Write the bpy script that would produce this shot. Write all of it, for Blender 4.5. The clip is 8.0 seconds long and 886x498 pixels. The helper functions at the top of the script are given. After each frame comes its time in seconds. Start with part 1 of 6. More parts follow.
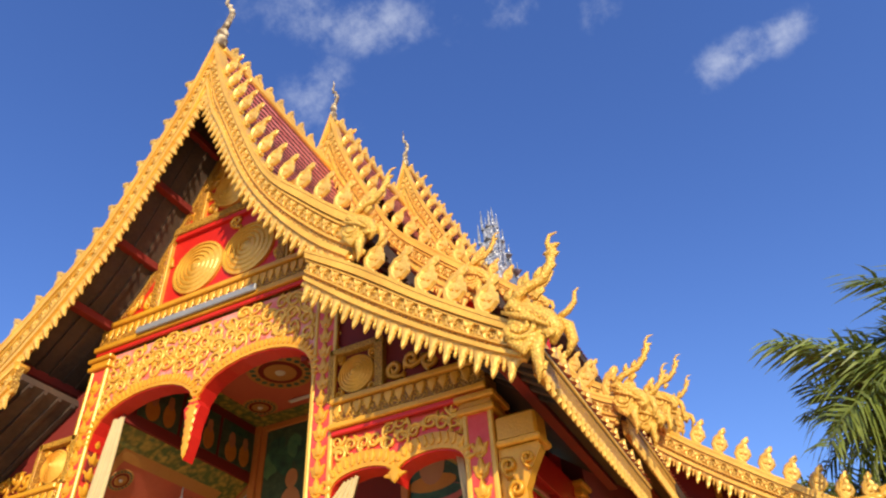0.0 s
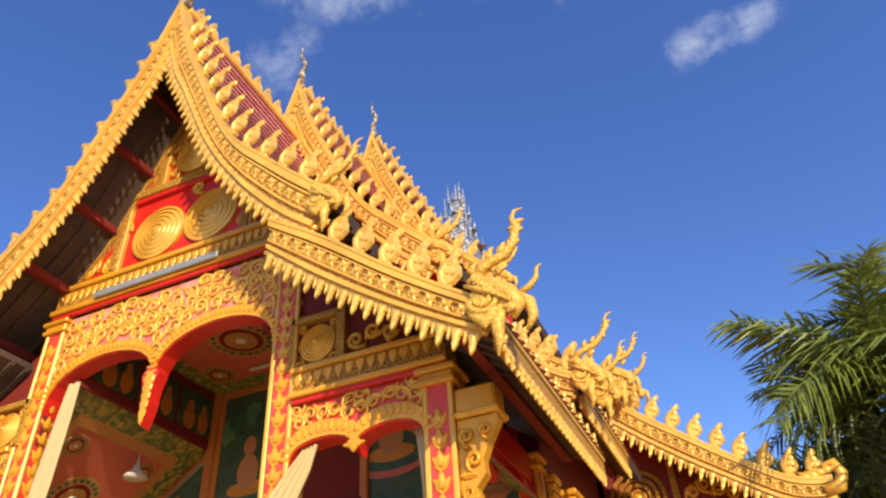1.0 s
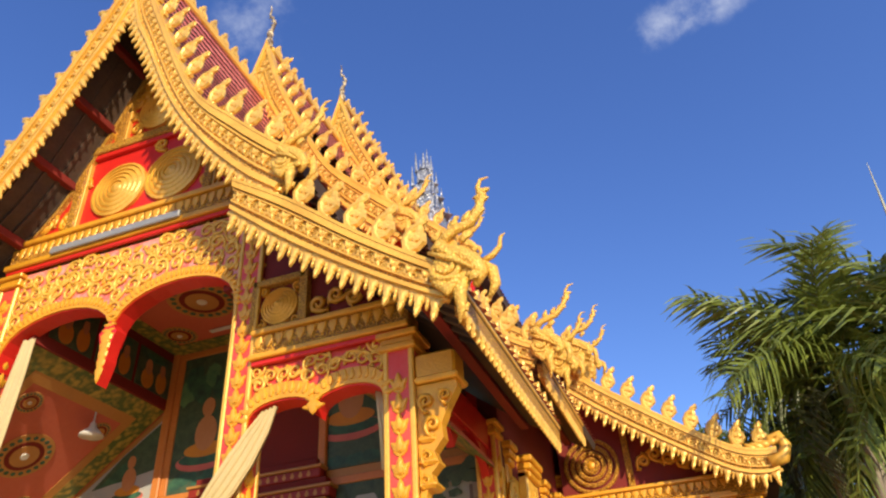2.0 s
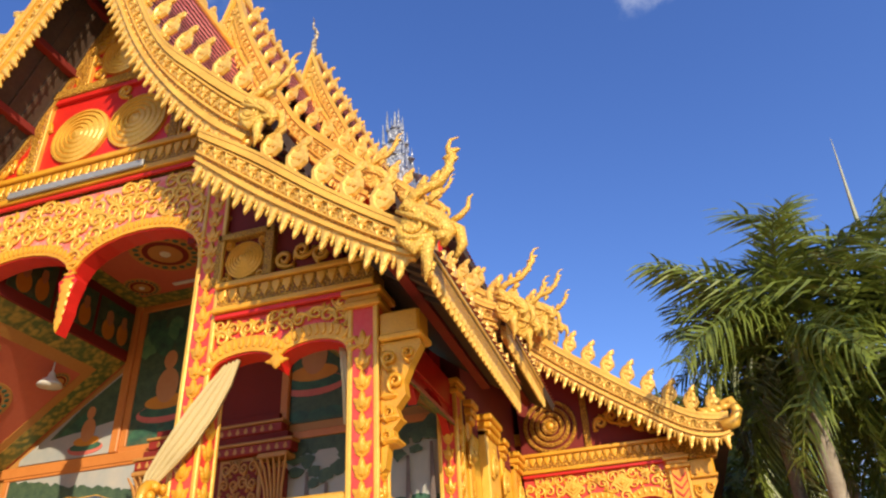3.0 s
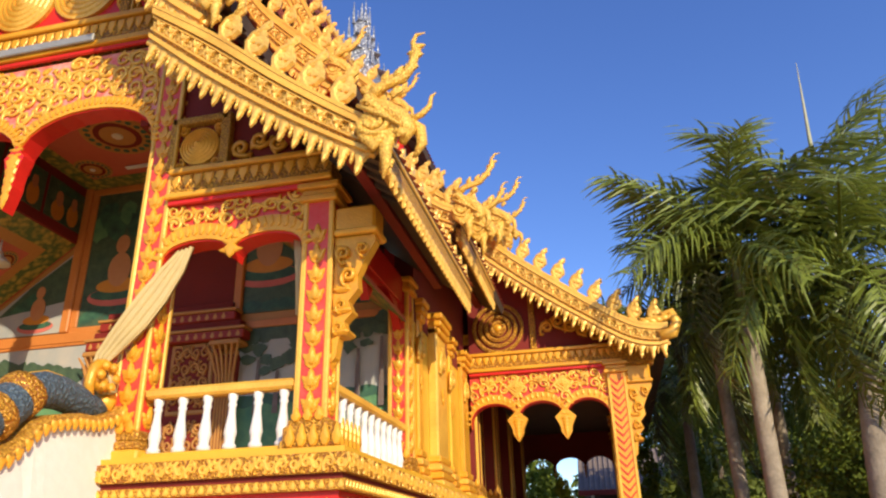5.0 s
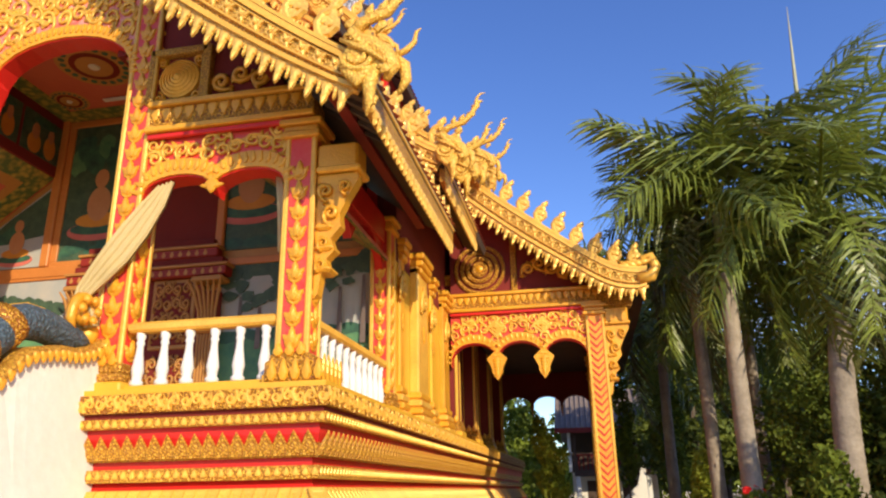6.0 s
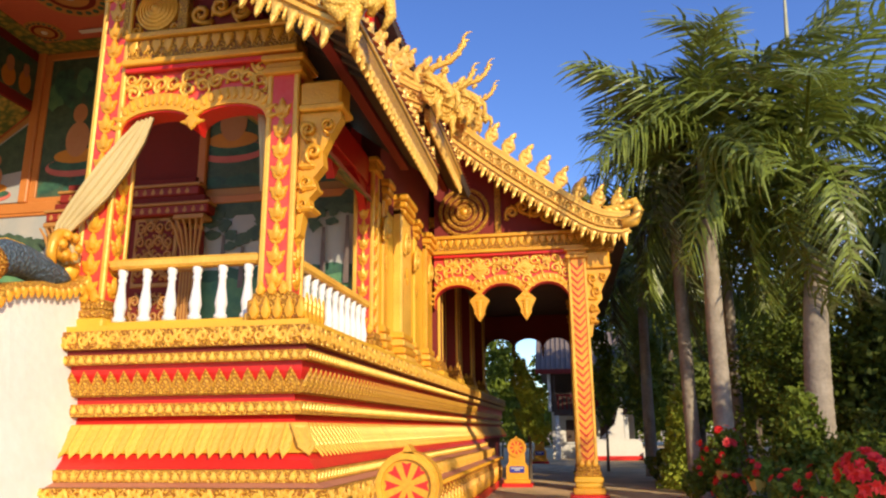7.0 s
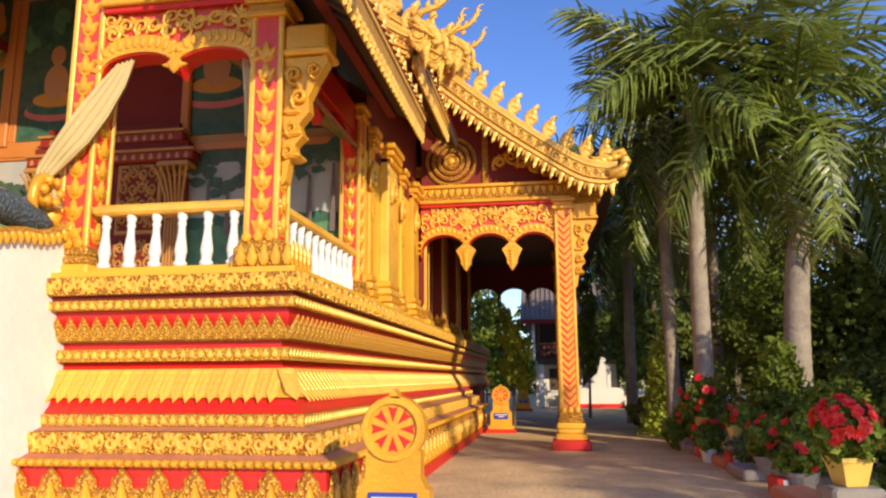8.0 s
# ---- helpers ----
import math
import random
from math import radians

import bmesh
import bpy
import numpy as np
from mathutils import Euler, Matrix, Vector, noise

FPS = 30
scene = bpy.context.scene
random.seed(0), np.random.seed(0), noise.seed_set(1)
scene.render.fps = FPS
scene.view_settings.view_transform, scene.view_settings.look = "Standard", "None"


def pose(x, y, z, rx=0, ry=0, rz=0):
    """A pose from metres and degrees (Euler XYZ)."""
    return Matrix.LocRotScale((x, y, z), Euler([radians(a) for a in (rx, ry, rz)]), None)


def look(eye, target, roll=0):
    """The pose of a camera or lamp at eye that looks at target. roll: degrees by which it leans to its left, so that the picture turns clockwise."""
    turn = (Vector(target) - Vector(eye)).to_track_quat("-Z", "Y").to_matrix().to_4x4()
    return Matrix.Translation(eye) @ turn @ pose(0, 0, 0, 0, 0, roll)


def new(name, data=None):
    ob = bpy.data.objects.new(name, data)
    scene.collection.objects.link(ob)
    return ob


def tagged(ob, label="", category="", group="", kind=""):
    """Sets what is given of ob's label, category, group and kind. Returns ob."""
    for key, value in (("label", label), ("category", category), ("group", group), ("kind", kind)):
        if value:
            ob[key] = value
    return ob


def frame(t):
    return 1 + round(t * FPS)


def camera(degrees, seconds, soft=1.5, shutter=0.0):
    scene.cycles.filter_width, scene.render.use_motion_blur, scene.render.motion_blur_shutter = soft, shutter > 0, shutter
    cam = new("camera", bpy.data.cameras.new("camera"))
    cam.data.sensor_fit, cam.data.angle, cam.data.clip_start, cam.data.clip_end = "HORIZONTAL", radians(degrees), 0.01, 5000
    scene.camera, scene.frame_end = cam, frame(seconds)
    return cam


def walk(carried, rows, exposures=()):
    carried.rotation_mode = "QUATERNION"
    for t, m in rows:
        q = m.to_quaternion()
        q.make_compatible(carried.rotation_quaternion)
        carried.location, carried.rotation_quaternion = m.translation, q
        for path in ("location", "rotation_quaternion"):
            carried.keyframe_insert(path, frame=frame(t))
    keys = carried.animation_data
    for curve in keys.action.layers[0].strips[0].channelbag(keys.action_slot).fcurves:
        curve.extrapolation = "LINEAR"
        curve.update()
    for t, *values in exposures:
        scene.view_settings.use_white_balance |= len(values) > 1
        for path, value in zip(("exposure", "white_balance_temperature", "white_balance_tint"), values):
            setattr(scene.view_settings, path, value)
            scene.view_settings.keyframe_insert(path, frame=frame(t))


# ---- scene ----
cam = camera(63.2, 8.0, soft=2.2)
PATH = [
    (0, (-0.06, 0.008, 1.662), (-0.7, 1.419, 2.926), -3.7),
    (0.5, (-0.053, 0.013, 1.652), (-0.664, 1.461, 2.888), -3.9),
    (1, (-0.04, 0.007, 1.646), (-0.617, 1.498, 2.847), -4.0),
    (1.5, (-0.034, 0.004, 1.63), (-0.578, 1.535, 2.796), -4.0),
    (3, (-0.025, 0.017, 1.589), (-0.476, 1.669, 2.621), -3.5),
    (3.5, (-0.021, 0.007, 1.58), (-0.45, 1.697, 2.559), -3.1),
    (4, (0.003, 0.011, 1.56), (-0.412, 1.738, 2.479), -2.5),
    (5.5, (0.016, -0.004, 1.506), (-0.354, 1.825, 2.224), -1.3),
    (6, (0.028, -0.006, 1.488), (-0.327, 1.856, 2.128), -1.1),
    (6.5, (0.048, -0.002, 1.479), (-0.294, 1.886, 2.044), -0.9),
    (7, (0.054, -0.005, 1.47), (-0.271, 1.907, 1.957), -0.6),
    (7.5, (0.045, -0.002, 1.457), (-0.263, 1.929, 1.876), -0.5),
    (8, (0.048, 0.007, 1.443), (-0.246, 1.954, 1.797), -0.4),
]
walk(cam, [(t, look(eye, target, roll)) for t, eye, target, roll in PATH])

# ---- light ----
SUN_AZ, SUN_EL = 37.0, 20.0          # degrees to the right of the facade's outward normal; height
SUN_TO = Vector((math.sin(radians(SUN_AZ)) * math.cos(radians(SUN_EL)), -math.cos(radians(SUN_AZ)) * math.cos(radians(SUN_EL)), math.sin(radians(SUN_EL))))
world = bpy.data.worlds.new("world")
scene.world = world
world.use_nodes = True
wn, wl = world.node_tree.nodes, world.node_tree.links
sky = wn.new("ShaderNodeTexSky")
sky.sky_type = "NISHITA"
sky.sun_disc = False
sky.sun_elevation = radians(SUN_EL + 12)
sky.sun_rotation = math.atan2(SUN_TO.x, SUN_TO.y)
sky.air_density, sky.dust_density, sky.ozone_density = 1.0, 0.3, 3.0
background = wn["Background"]
background.inputs["Strength"].default_value = 0.14
# small fair-weather clouds: direction, across, up, weight
CLOUDS = [((0.135, 0.663, 0.736), 0.085, 0.028, 0.85), ((-0.304, 0.458, 0.836), 0.12, 0.045, 0.75), ((-0.397, 0.504, 0.767), 0.05, 0.07, 0.75),
          ((-0.11, 0.536, 0.837), 0.06, 0.03, 0.6), ((-0.415, 0.377, 0.828), 0.06, 0.03, 0.5), ((-0.02, 0.576, 0.817), 0.035, 0.03, 0.5),
          ((0.42, 0.95, 0.2), 0.5, 0.05, 0.9), ((0.7, -0.3, 0.6), 0.2, 0.08, 0.8), ((-0.8, -0.4, 0.5), 0.3, 0.08, 0.8)]
coords = wn.new("ShaderNodeTexCoord")
cloud_sum = None
for way, across, up, weight in CLOUDS:
    d = Vector(way).normalized()
    right = d.cross(Vector((0, 0, 1))).normalized()
    top = right.cross(d)
    terms = []
    for axis, size in ((right, across), (top, up)):
        dot = wn.new("ShaderNodeVectorMath")
        dot.operation = "DOT_PRODUCT"
        dot.inputs[1].default_value = axis / size
        wl.new(coords.outputs["Generated"], dot.inputs[0])
        sq = wn.new("ShaderNodeMath")
        sq.operation = "POWER"
        ab = wn.new("ShaderNodeMath")
        ab.operation = "ABSOLUTE"
        wl.new(dot.outputs["Value"], ab.inputs[0])
        wl.new(ab.outputs[0], sq.inputs[0])
        sq.inputs[1].default_value = 2.0
        terms.append(sq)
    add = wn.new("ShaderNodeMath")
    wl.new(terms[0].outputs[0], add.inputs[0])
    wl.new(terms[1].outputs[0], add.inputs[1])
    fall = wn.new("ShaderNodeMapRange")
    fall.inputs["From Min"].default_value, fall.inputs["From Max"].default_value = 2.2, 0.0
    fall.inputs["To Min"].default_value, fall.inputs["To Max"].default_value = 0.0, weight
    wl.new(add.outputs[0], fall.inputs["Value"])
    front = wn.new("ShaderNodeVectorMath")
    front.operation = "DOT_PRODUCT"
    front.inputs[1].default_value = d
    wl.new(coords.outputs["Generated"], front.inputs[0])
    gate = wn.new("ShaderNodeMath")
    gate.operation = "GREATER_THAN"
    gate.inputs[1].default_value = 0.0
    wl.new(front.outputs["Value"], gate.inputs[0])
    both = wn.new("ShaderNodeMath")
    both.operation = "MULTIPLY"
    wl.new(fall.outputs[0], both.inputs[0])
    wl.new(gate.outputs[0], both.inputs[1])
    if cloud_sum is None:
        cloud_sum = both
    else:
        most = wn.new("ShaderNodeMath")
        most.operation = "MAXIMUM"
        wl.new(cloud_sum.outputs[0], most.inputs[0])
        wl.new(both.outputs[0], most.inputs[1])
        cloud_sum = most
puffs = wn.new("ShaderNodeTexNoise")
puffs.inputs["Scale"].default_value, puffs.inputs["Detail"].default_value, puffs.inputs["Roughness"].default_value = 16.0, 9.0, 0.62
wl.new(coords.outputs["Generated"], puffs.inputs["Vector"])
mixed = wn.new("ShaderNodeMath")
mixed.operation = "MULTIPLY_ADD"
wl.new(puffs.outputs["Fac"], mixed.inputs[0])
mixed.inputs[1].default_value = 2.2
mixed.inputs[2].default_value = -1.1
lift = wn.new("ShaderNodeMath")
lift.operation = "ADD"
wl.new(mixed.outputs[0], lift.inputs[0])
wl.new(cloud_sum.outputs[0], lift.inputs[1])
soft_edge = wn.new("ShaderNodeMapRange")
soft_edge.interpolation_type = "SMOOTHSTEP"
soft_edge.inputs["From Min"].default_value, soft_edge.inputs["From Max"].default_value = 0.35, 1.35
wl.new(lift.outputs[0], soft_edge.inputs["Value"])
gated = wn.new("ShaderNodeMath")
gated.operation = "MULTIPLY"
wl.new(soft_edge.outputs[0], gated.inputs[0])
wl.new(cloud_sum.outputs[0], gated.inputs[1])
sky_mix = wn.new("ShaderNodeMixRGB")
sky_mix.inputs["Color2"].default_value = (4.6, 5.0, 6.2, 1)
wl.new(gated.outputs[0], sky_mix.inputs["Fac"])
deep = wn.new("ShaderNodeHueSaturation")
deep.inputs["Saturation"].default_value, deep.inputs["Hue"].default_value, deep.inputs["Value"].default_value = 1.2, 0.517, 1.62
wl.new(sky.outputs["Color"], deep.inputs["Color"])
wl.new(deep.outputs[0], sky_mix.inputs["Color1"])
wl.new(sky_mix.outputs["Color"], background.inputs["Color"])

sun_data = bpy.data.lights.new("sun", "SUN")
sun_data.energy, sun_data.angle, sun_data.color = 5.3, radians(0.6), (1.0, 0.84, 0.60)
sun = new("sun", sun_data)
sun.matrix_world = look(SUN_TO * 60, (0, 0, 0))


# ---- materials ----
def material(name, colour, second=None, rough=0.5, metal=0.0, size=1.5, grain=25.0, amount=0.5, bump=0.25, depth=0.01, shift=0.0, translucent=0.0, shine=0.5):
    """Paint or stone with blotches (size), fine grain and relief."""
    m = bpy.data.materials.new(name)
    m.use_nodes = True
    n, l = m.node_tree.nodes, m.node_tree.links
    b = n["Principled BSDF"]
    b.inputs["Roughness"].default_value, b.inputs["Metallic"].default_value = rough, metal
    b.inputs["Specular IOR Level"].default_value = shine
    second = second or tuple(c * 0.6 for c in colour)
    tc = n.new("ShaderNodeTexCoord")
    big, fine = n.new("ShaderNodeTexNoise"), n.new("ShaderNodeTexNoise")
    for t, sc, det in ((big, size, 6), (fine, grain, 4)):
        t.inputs["Scale"].default_value, t.inputs["Detail"].default_value = sc, det
        l.new(tc.outputs["Object"], t.inputs["Vector"])
    add = n.new("ShaderNodeMath")
    add.operation = "MULTIPLY_ADD"
    l.new(fine.outputs["Fac"], add.inputs[0])
    add.inputs[1].default_value = 0.55
    l.new(big.outputs["Fac"], add.inputs[2])
    ramp = n.new("ShaderNodeMapRange")
    ramp.inputs["From Min"].default_value, ramp.inputs["From Max"].default_value = 0.55, 1.05
    ramp.inputs["To Max"].default_value = amount
    l.new(add.outputs[0], ramp.inputs["Value"])
    mix = n.new("ShaderNodeMixRGB")
    mix.inputs["Color1"].default_value, mix.inputs["Color2"].default_value = (*colour, 1), (*second, 1)
    l.new(ramp.outputs[0], mix.inputs["Fac"])
    last = mix
    if shift:
        info = n.new("ShaderNodeObjectInfo")
        hsv = n.new("ShaderNodeHueSaturation")
        rng = n.new("ShaderNodeMapRange")
        rng.inputs["To Min"].default_value, rng.inputs["To Max"].default_value = 1 - shift, 1 + shift
        l.new(info.outputs["Random"], rng.inputs["Value"])
        l.new(rng.outputs[0], hsv.inputs["Value"])
        l.new(mix.outputs[0], hsv.inputs["Color"])
        last = hsv
    l.new(last.outputs[0], b.inputs["Base Color"])
    bp = n.new("ShaderNodeBump")
    bp.inputs["Strength"].default_value, bp.inputs["Distance"].default_value = bump, depth
    l.new(fine.outputs["Fac"], bp.inputs["Height"])
    l.new(bp.outputs[0], b.inputs["Normal"])
    if translucent:
        tr = n.new("ShaderNodeBsdfTranslucent")
        l.new(last.outputs[0], tr.inputs["Color"])
        ms = n.new("ShaderNodeMixShader")
        ms.inputs[0].default_value = translucent
        l.new(b.outputs[0], ms.inputs[1])
        l.new(tr.outputs[0], ms.inputs[2])
        l.new(ms.outputs[0], n["Material Output"].inputs["Surface"])
    return m


def carved(name, high, low, scale=14.0, depth=0.03, rough=0.42, metal=0.1, stretch=(1, 1, 1)):
    """Carved and gilded stucco: raised scroll cells over hollows that the low colour darkens like shade."""
    m = bpy.data.materials.new(name)
    m.use_nodes = True
    n, l = m.node_tree.nodes, m.node_tree.links
    b = n["Principled BSDF"]
    b.inputs["Roughness"].default_value, b.inputs["Metallic"].default_value = rough, metal
    tc = n.new("ShaderNodeTexCoord")
    mp = n.new("ShaderNodeMapping")
    mp.inputs["Scale"].default_value = stretch
    l.new(tc.outputs["Object"], mp.inputs["Vector"])
    warp = n.new("ShaderNodeTexNoise")
    warp.inputs["Scale"].default_value = scale * 0.6
    l.new(mp.outputs[0], warp.inputs["Vector"])
    bend = n.new("ShaderNodeVectorMath")
    bend.operation = "MULTIPLY_ADD"
    bend.inputs[1].default_value = (0.9 / scale,) * 3
    l.new(warp.outputs["Color"], bend.inputs[0])
    l.new(mp.outputs[0], bend.inputs[2])
    vor = n.new("ShaderNodeTexVoronoi")
    vor.inputs["Scale"].default_value = scale
    l.new(bend.outputs[0], vor.inputs["Vector"])
    vor2 = n.new("ShaderNodeTexVoronoi")
    vor2.feature = "DISTANCE_TO_EDGE"
    vor2.inputs["Scale"].default_value = scale * 0.55
    l.new(bend.outputs[0], vor2.inputs["Vector"])
    both = n.new("ShaderNodeMath")
    both.operation = "MULTIPLY_ADD"
    both.inputs[1].default_value = -0.75
    l.new(vor.outputs["Distance"], both.inputs[0])
    l.new(vor2.outputs["Distance"], both.inputs[2])
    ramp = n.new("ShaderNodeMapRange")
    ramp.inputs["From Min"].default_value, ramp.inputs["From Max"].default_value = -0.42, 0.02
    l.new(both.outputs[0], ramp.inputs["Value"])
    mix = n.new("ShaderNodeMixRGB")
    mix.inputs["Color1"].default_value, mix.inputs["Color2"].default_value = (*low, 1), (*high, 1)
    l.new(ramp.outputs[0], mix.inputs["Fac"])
    stain = n.new("ShaderNodeTexNoise")
    stain.inputs["Scale"].default_value, stain.inputs["Detail"].default_value = 1.7, 6
    l.new(tc.outputs["Object"], stain.inputs["Vector"])
    wear = n.new("ShaderNodeMapRange")
    wear.inputs["From Min"].default_value, wear.inputs["From Max"].default_value = 0.45, 0.75
    wear.inputs["To Max"].default_value = 0.45
    l.new(stain.outputs["Fac"], wear.inputs["Value"])
    aged = n.new("ShaderNodeMixRGB")
    aged.inputs["Color2"].default_value = (*[c * 0.6 for c in high], 1)
    l.new(wear.outputs[0], aged.inputs["Fac"])
    l.new(mix.outputs[0], aged.inputs["Color1"])
    l.new(aged.outputs[0], b.inputs["Base Color"])
    bp = n.new("ShaderNodeBump")
    bp.inputs["Strength"].default_value, bp.inputs["Distance"].default_value = 0.9, depth
    l.new(ramp.outputs[0], bp.inputs["Height"])
    l.new(bp.outputs[0], b.inputs["Normal"])
    return m


GOLD = material("gold_paint", (0.84, 0.41, 0.03), (0.50, 0.20, 0.014), 0.36, 0.15, 1.5, 35, 0.75, 0.4, shift=0.08)
GOLD_PALE = material("pale_gold", (0.90, 0.52, 0.08), (0.54, 0.26, 0.03), 0.36, 0.15, 2.0, 30, 0.75, 0.4, shift=0.1)
# carved gilts: the brown second colour paints shade into their hollows
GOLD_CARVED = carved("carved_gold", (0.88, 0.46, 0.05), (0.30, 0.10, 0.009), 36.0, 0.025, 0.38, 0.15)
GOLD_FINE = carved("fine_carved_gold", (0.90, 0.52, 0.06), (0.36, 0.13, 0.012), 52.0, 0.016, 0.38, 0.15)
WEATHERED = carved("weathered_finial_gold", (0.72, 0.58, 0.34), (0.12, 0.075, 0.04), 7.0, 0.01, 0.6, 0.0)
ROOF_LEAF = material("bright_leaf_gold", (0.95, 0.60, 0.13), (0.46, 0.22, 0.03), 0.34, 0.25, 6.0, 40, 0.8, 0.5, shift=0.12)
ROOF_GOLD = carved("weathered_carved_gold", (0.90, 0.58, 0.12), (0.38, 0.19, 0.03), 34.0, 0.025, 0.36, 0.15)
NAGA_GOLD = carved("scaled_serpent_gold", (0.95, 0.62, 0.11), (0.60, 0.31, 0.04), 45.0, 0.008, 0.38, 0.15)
YELLOW = material("yellow_paint", (0.76, 0.42, 0.03), (0.60, 0.30, 0.02), 0.45, 0.0, 1.0, 20, 0.5, 0.15)
RED = material("red_paint", (0.66, 0.020, 0.012), (0.46, 0.013, 0.010), 0.45, 0.0, 1.2, 22, 0.7, 0.2)
FADED = material("sun_bleached_red_paint", (0.74, 0.12, 0.085), (0.82, 0.42, 0.34), 0.4, 0.0, 4.0, 16, 0.9, 0.3)
PINKRED = material("sun_faded_red_paint", (0.66, 0.035, 0.022), (0.72, 0.15, 0.10), 0.42, 0.0, 2.5, 20, 0.5, 0.25)
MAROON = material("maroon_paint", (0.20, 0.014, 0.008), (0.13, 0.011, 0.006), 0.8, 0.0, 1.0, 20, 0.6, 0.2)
TERRA = material("terracotta_ledge", (0.52, 0.20, 0.10), (0.40, 0.13, 0.07), 0.6, 0.0, 1.2, 18, 0.7, 0.25)
WHITE = material("white_paint", (0.72, 0.71, 0.67), (0.58, 0.56, 0.51), 0.5, 0.0, 1.0, 14, 0.5, 0.15)
WHITEWASH = material("whitewashed_wall", (0.76, 0.72, 0.64), (0.60, 0.55, 0.46), 0.7, 0.0, 0.8, 9, 0.6, 0.3, 0.02)
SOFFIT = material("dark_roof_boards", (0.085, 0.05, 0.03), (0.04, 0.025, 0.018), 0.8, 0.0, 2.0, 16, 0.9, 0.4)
CEILING = material("salmon_ceiling_paint", (0.56, 0.135, 0.08), (0.46, 0.09, 0.055), 0.6, 0.0, 1.0, 12, 0.6, 0.15)
OCHRE = material("ochre_paint", (0.50, 0.24, 0.06), (0.38, 0.17, 0.04), 0.55, 0.0, 1.4, 18, 0.7, 0.2)
ORANGE = material("orange_frame_paint", (0.60, 0.22, 0.05), (0.46, 0.15, 0.03), 0.5, 0.0, 1.4, 18, 0.7, 0.2)
POST_ORANGE = material("orange_gold_post_paint", (0.86, 0.36, 0.03), (0.74, 0.22, 0.02), 0.4, 0.1, 2.0, 25, 0.7, 0.3)
DEEP_RED = material("deep_red_portal_paint", (0.30, 0.022, 0.013), (0.20, 0.016, 0.010), 0.6, 0.0, 1.4, 18, 0.7, 0.2)
GREY = material("grey_metal_flashing", (0.34, 0.34, 0.33), (0.22, 0.22, 0.21), 0.5, 0.3, 2.0, 20, 0.7, 0.2)
SILVER = carved("silver_openwork", (0.55, 0.56, 0.58), (0.22, 0.23, 0.25), 9.0, 0.03, 0.35, 0.5)
CLOTH = material("cream_curtain_cloth", (0.66, 0.52, 0.26), (0.48, 0.36, 0.17), 0.85, 0.0, 2.0, 60, 0.6, 0.3, translucent=0.15)
STONE_BLUE = carved("blue_grey_scales", (0.10, 0.15, 0.19), (0.045, 0.07, 0.09), 26.0, 0.02, 0.6, 0.0)
CONCRETE = material("worn_concrete_yard", (0.80, 0.56, 0.28), (0.36, 0.25, 0.13), 0.85, 0.0, 0.9, 14, 0.9, 0.6, 0.04)
M_GREEN = material("mural_green", (0.05, 0.15, 0.08), (0.02, 0.06, 0.05), 0.6, 0.0, 4.0, 14, 1.0, 0.1)
M_TEAL = material("mural_meadow", (0.14, 0.30, 0.12), (0.04, 0.15, 0.09), 0.6, 0.0, 2.0, 9, 1.0, 0.1)
M_SKY = material("mural_sky", (0.46, 0.43, 0.37), (0.30, 0.34, 0.35), 0.6, 0.0, 1.0, 5, 1.0, 0.1)
M_DARK = material("mural_dark_leaves", (0.035, 0.07, 0.045), (0.08, 0.13, 0.07), 0.6, 0.0, 6.0, 22, 1.0, 0.1)
M_BARK = material("mural_bark", (0.12, 0.09, 0.08), (0.20, 0.15, 0.13), 0.6, 0.0, 5.0, 22, 1.0, 0.1)
M_SKIN = material("mural_ochre_shape", (0.52, 0.24, 0.10), (0.44, 0.17, 0.06), 0.6, 0.0, 2.0, 10, 0.7, 0.1)
M_ROBE = material("mural_orange_shape", (0.62, 0.26, 0.03), (0.50, 0.17, 0.02), 0.6, 0.0, 2.0, 10, 0.7, 0.1)
PAINTED_BORDER = carved("painted_green_gold_border", (0.46, 0.34, 0.07), (0.09, 0.14, 0.04), 9.0, 0.002, 0.6, 0.0)
M_PINK = material("mural_pink_shape", (0.60, 0.16, 0.12), (0.48, 0.10, 0.08), 0.6, 0.0, 2.0, 10, 0.7, 0.1)


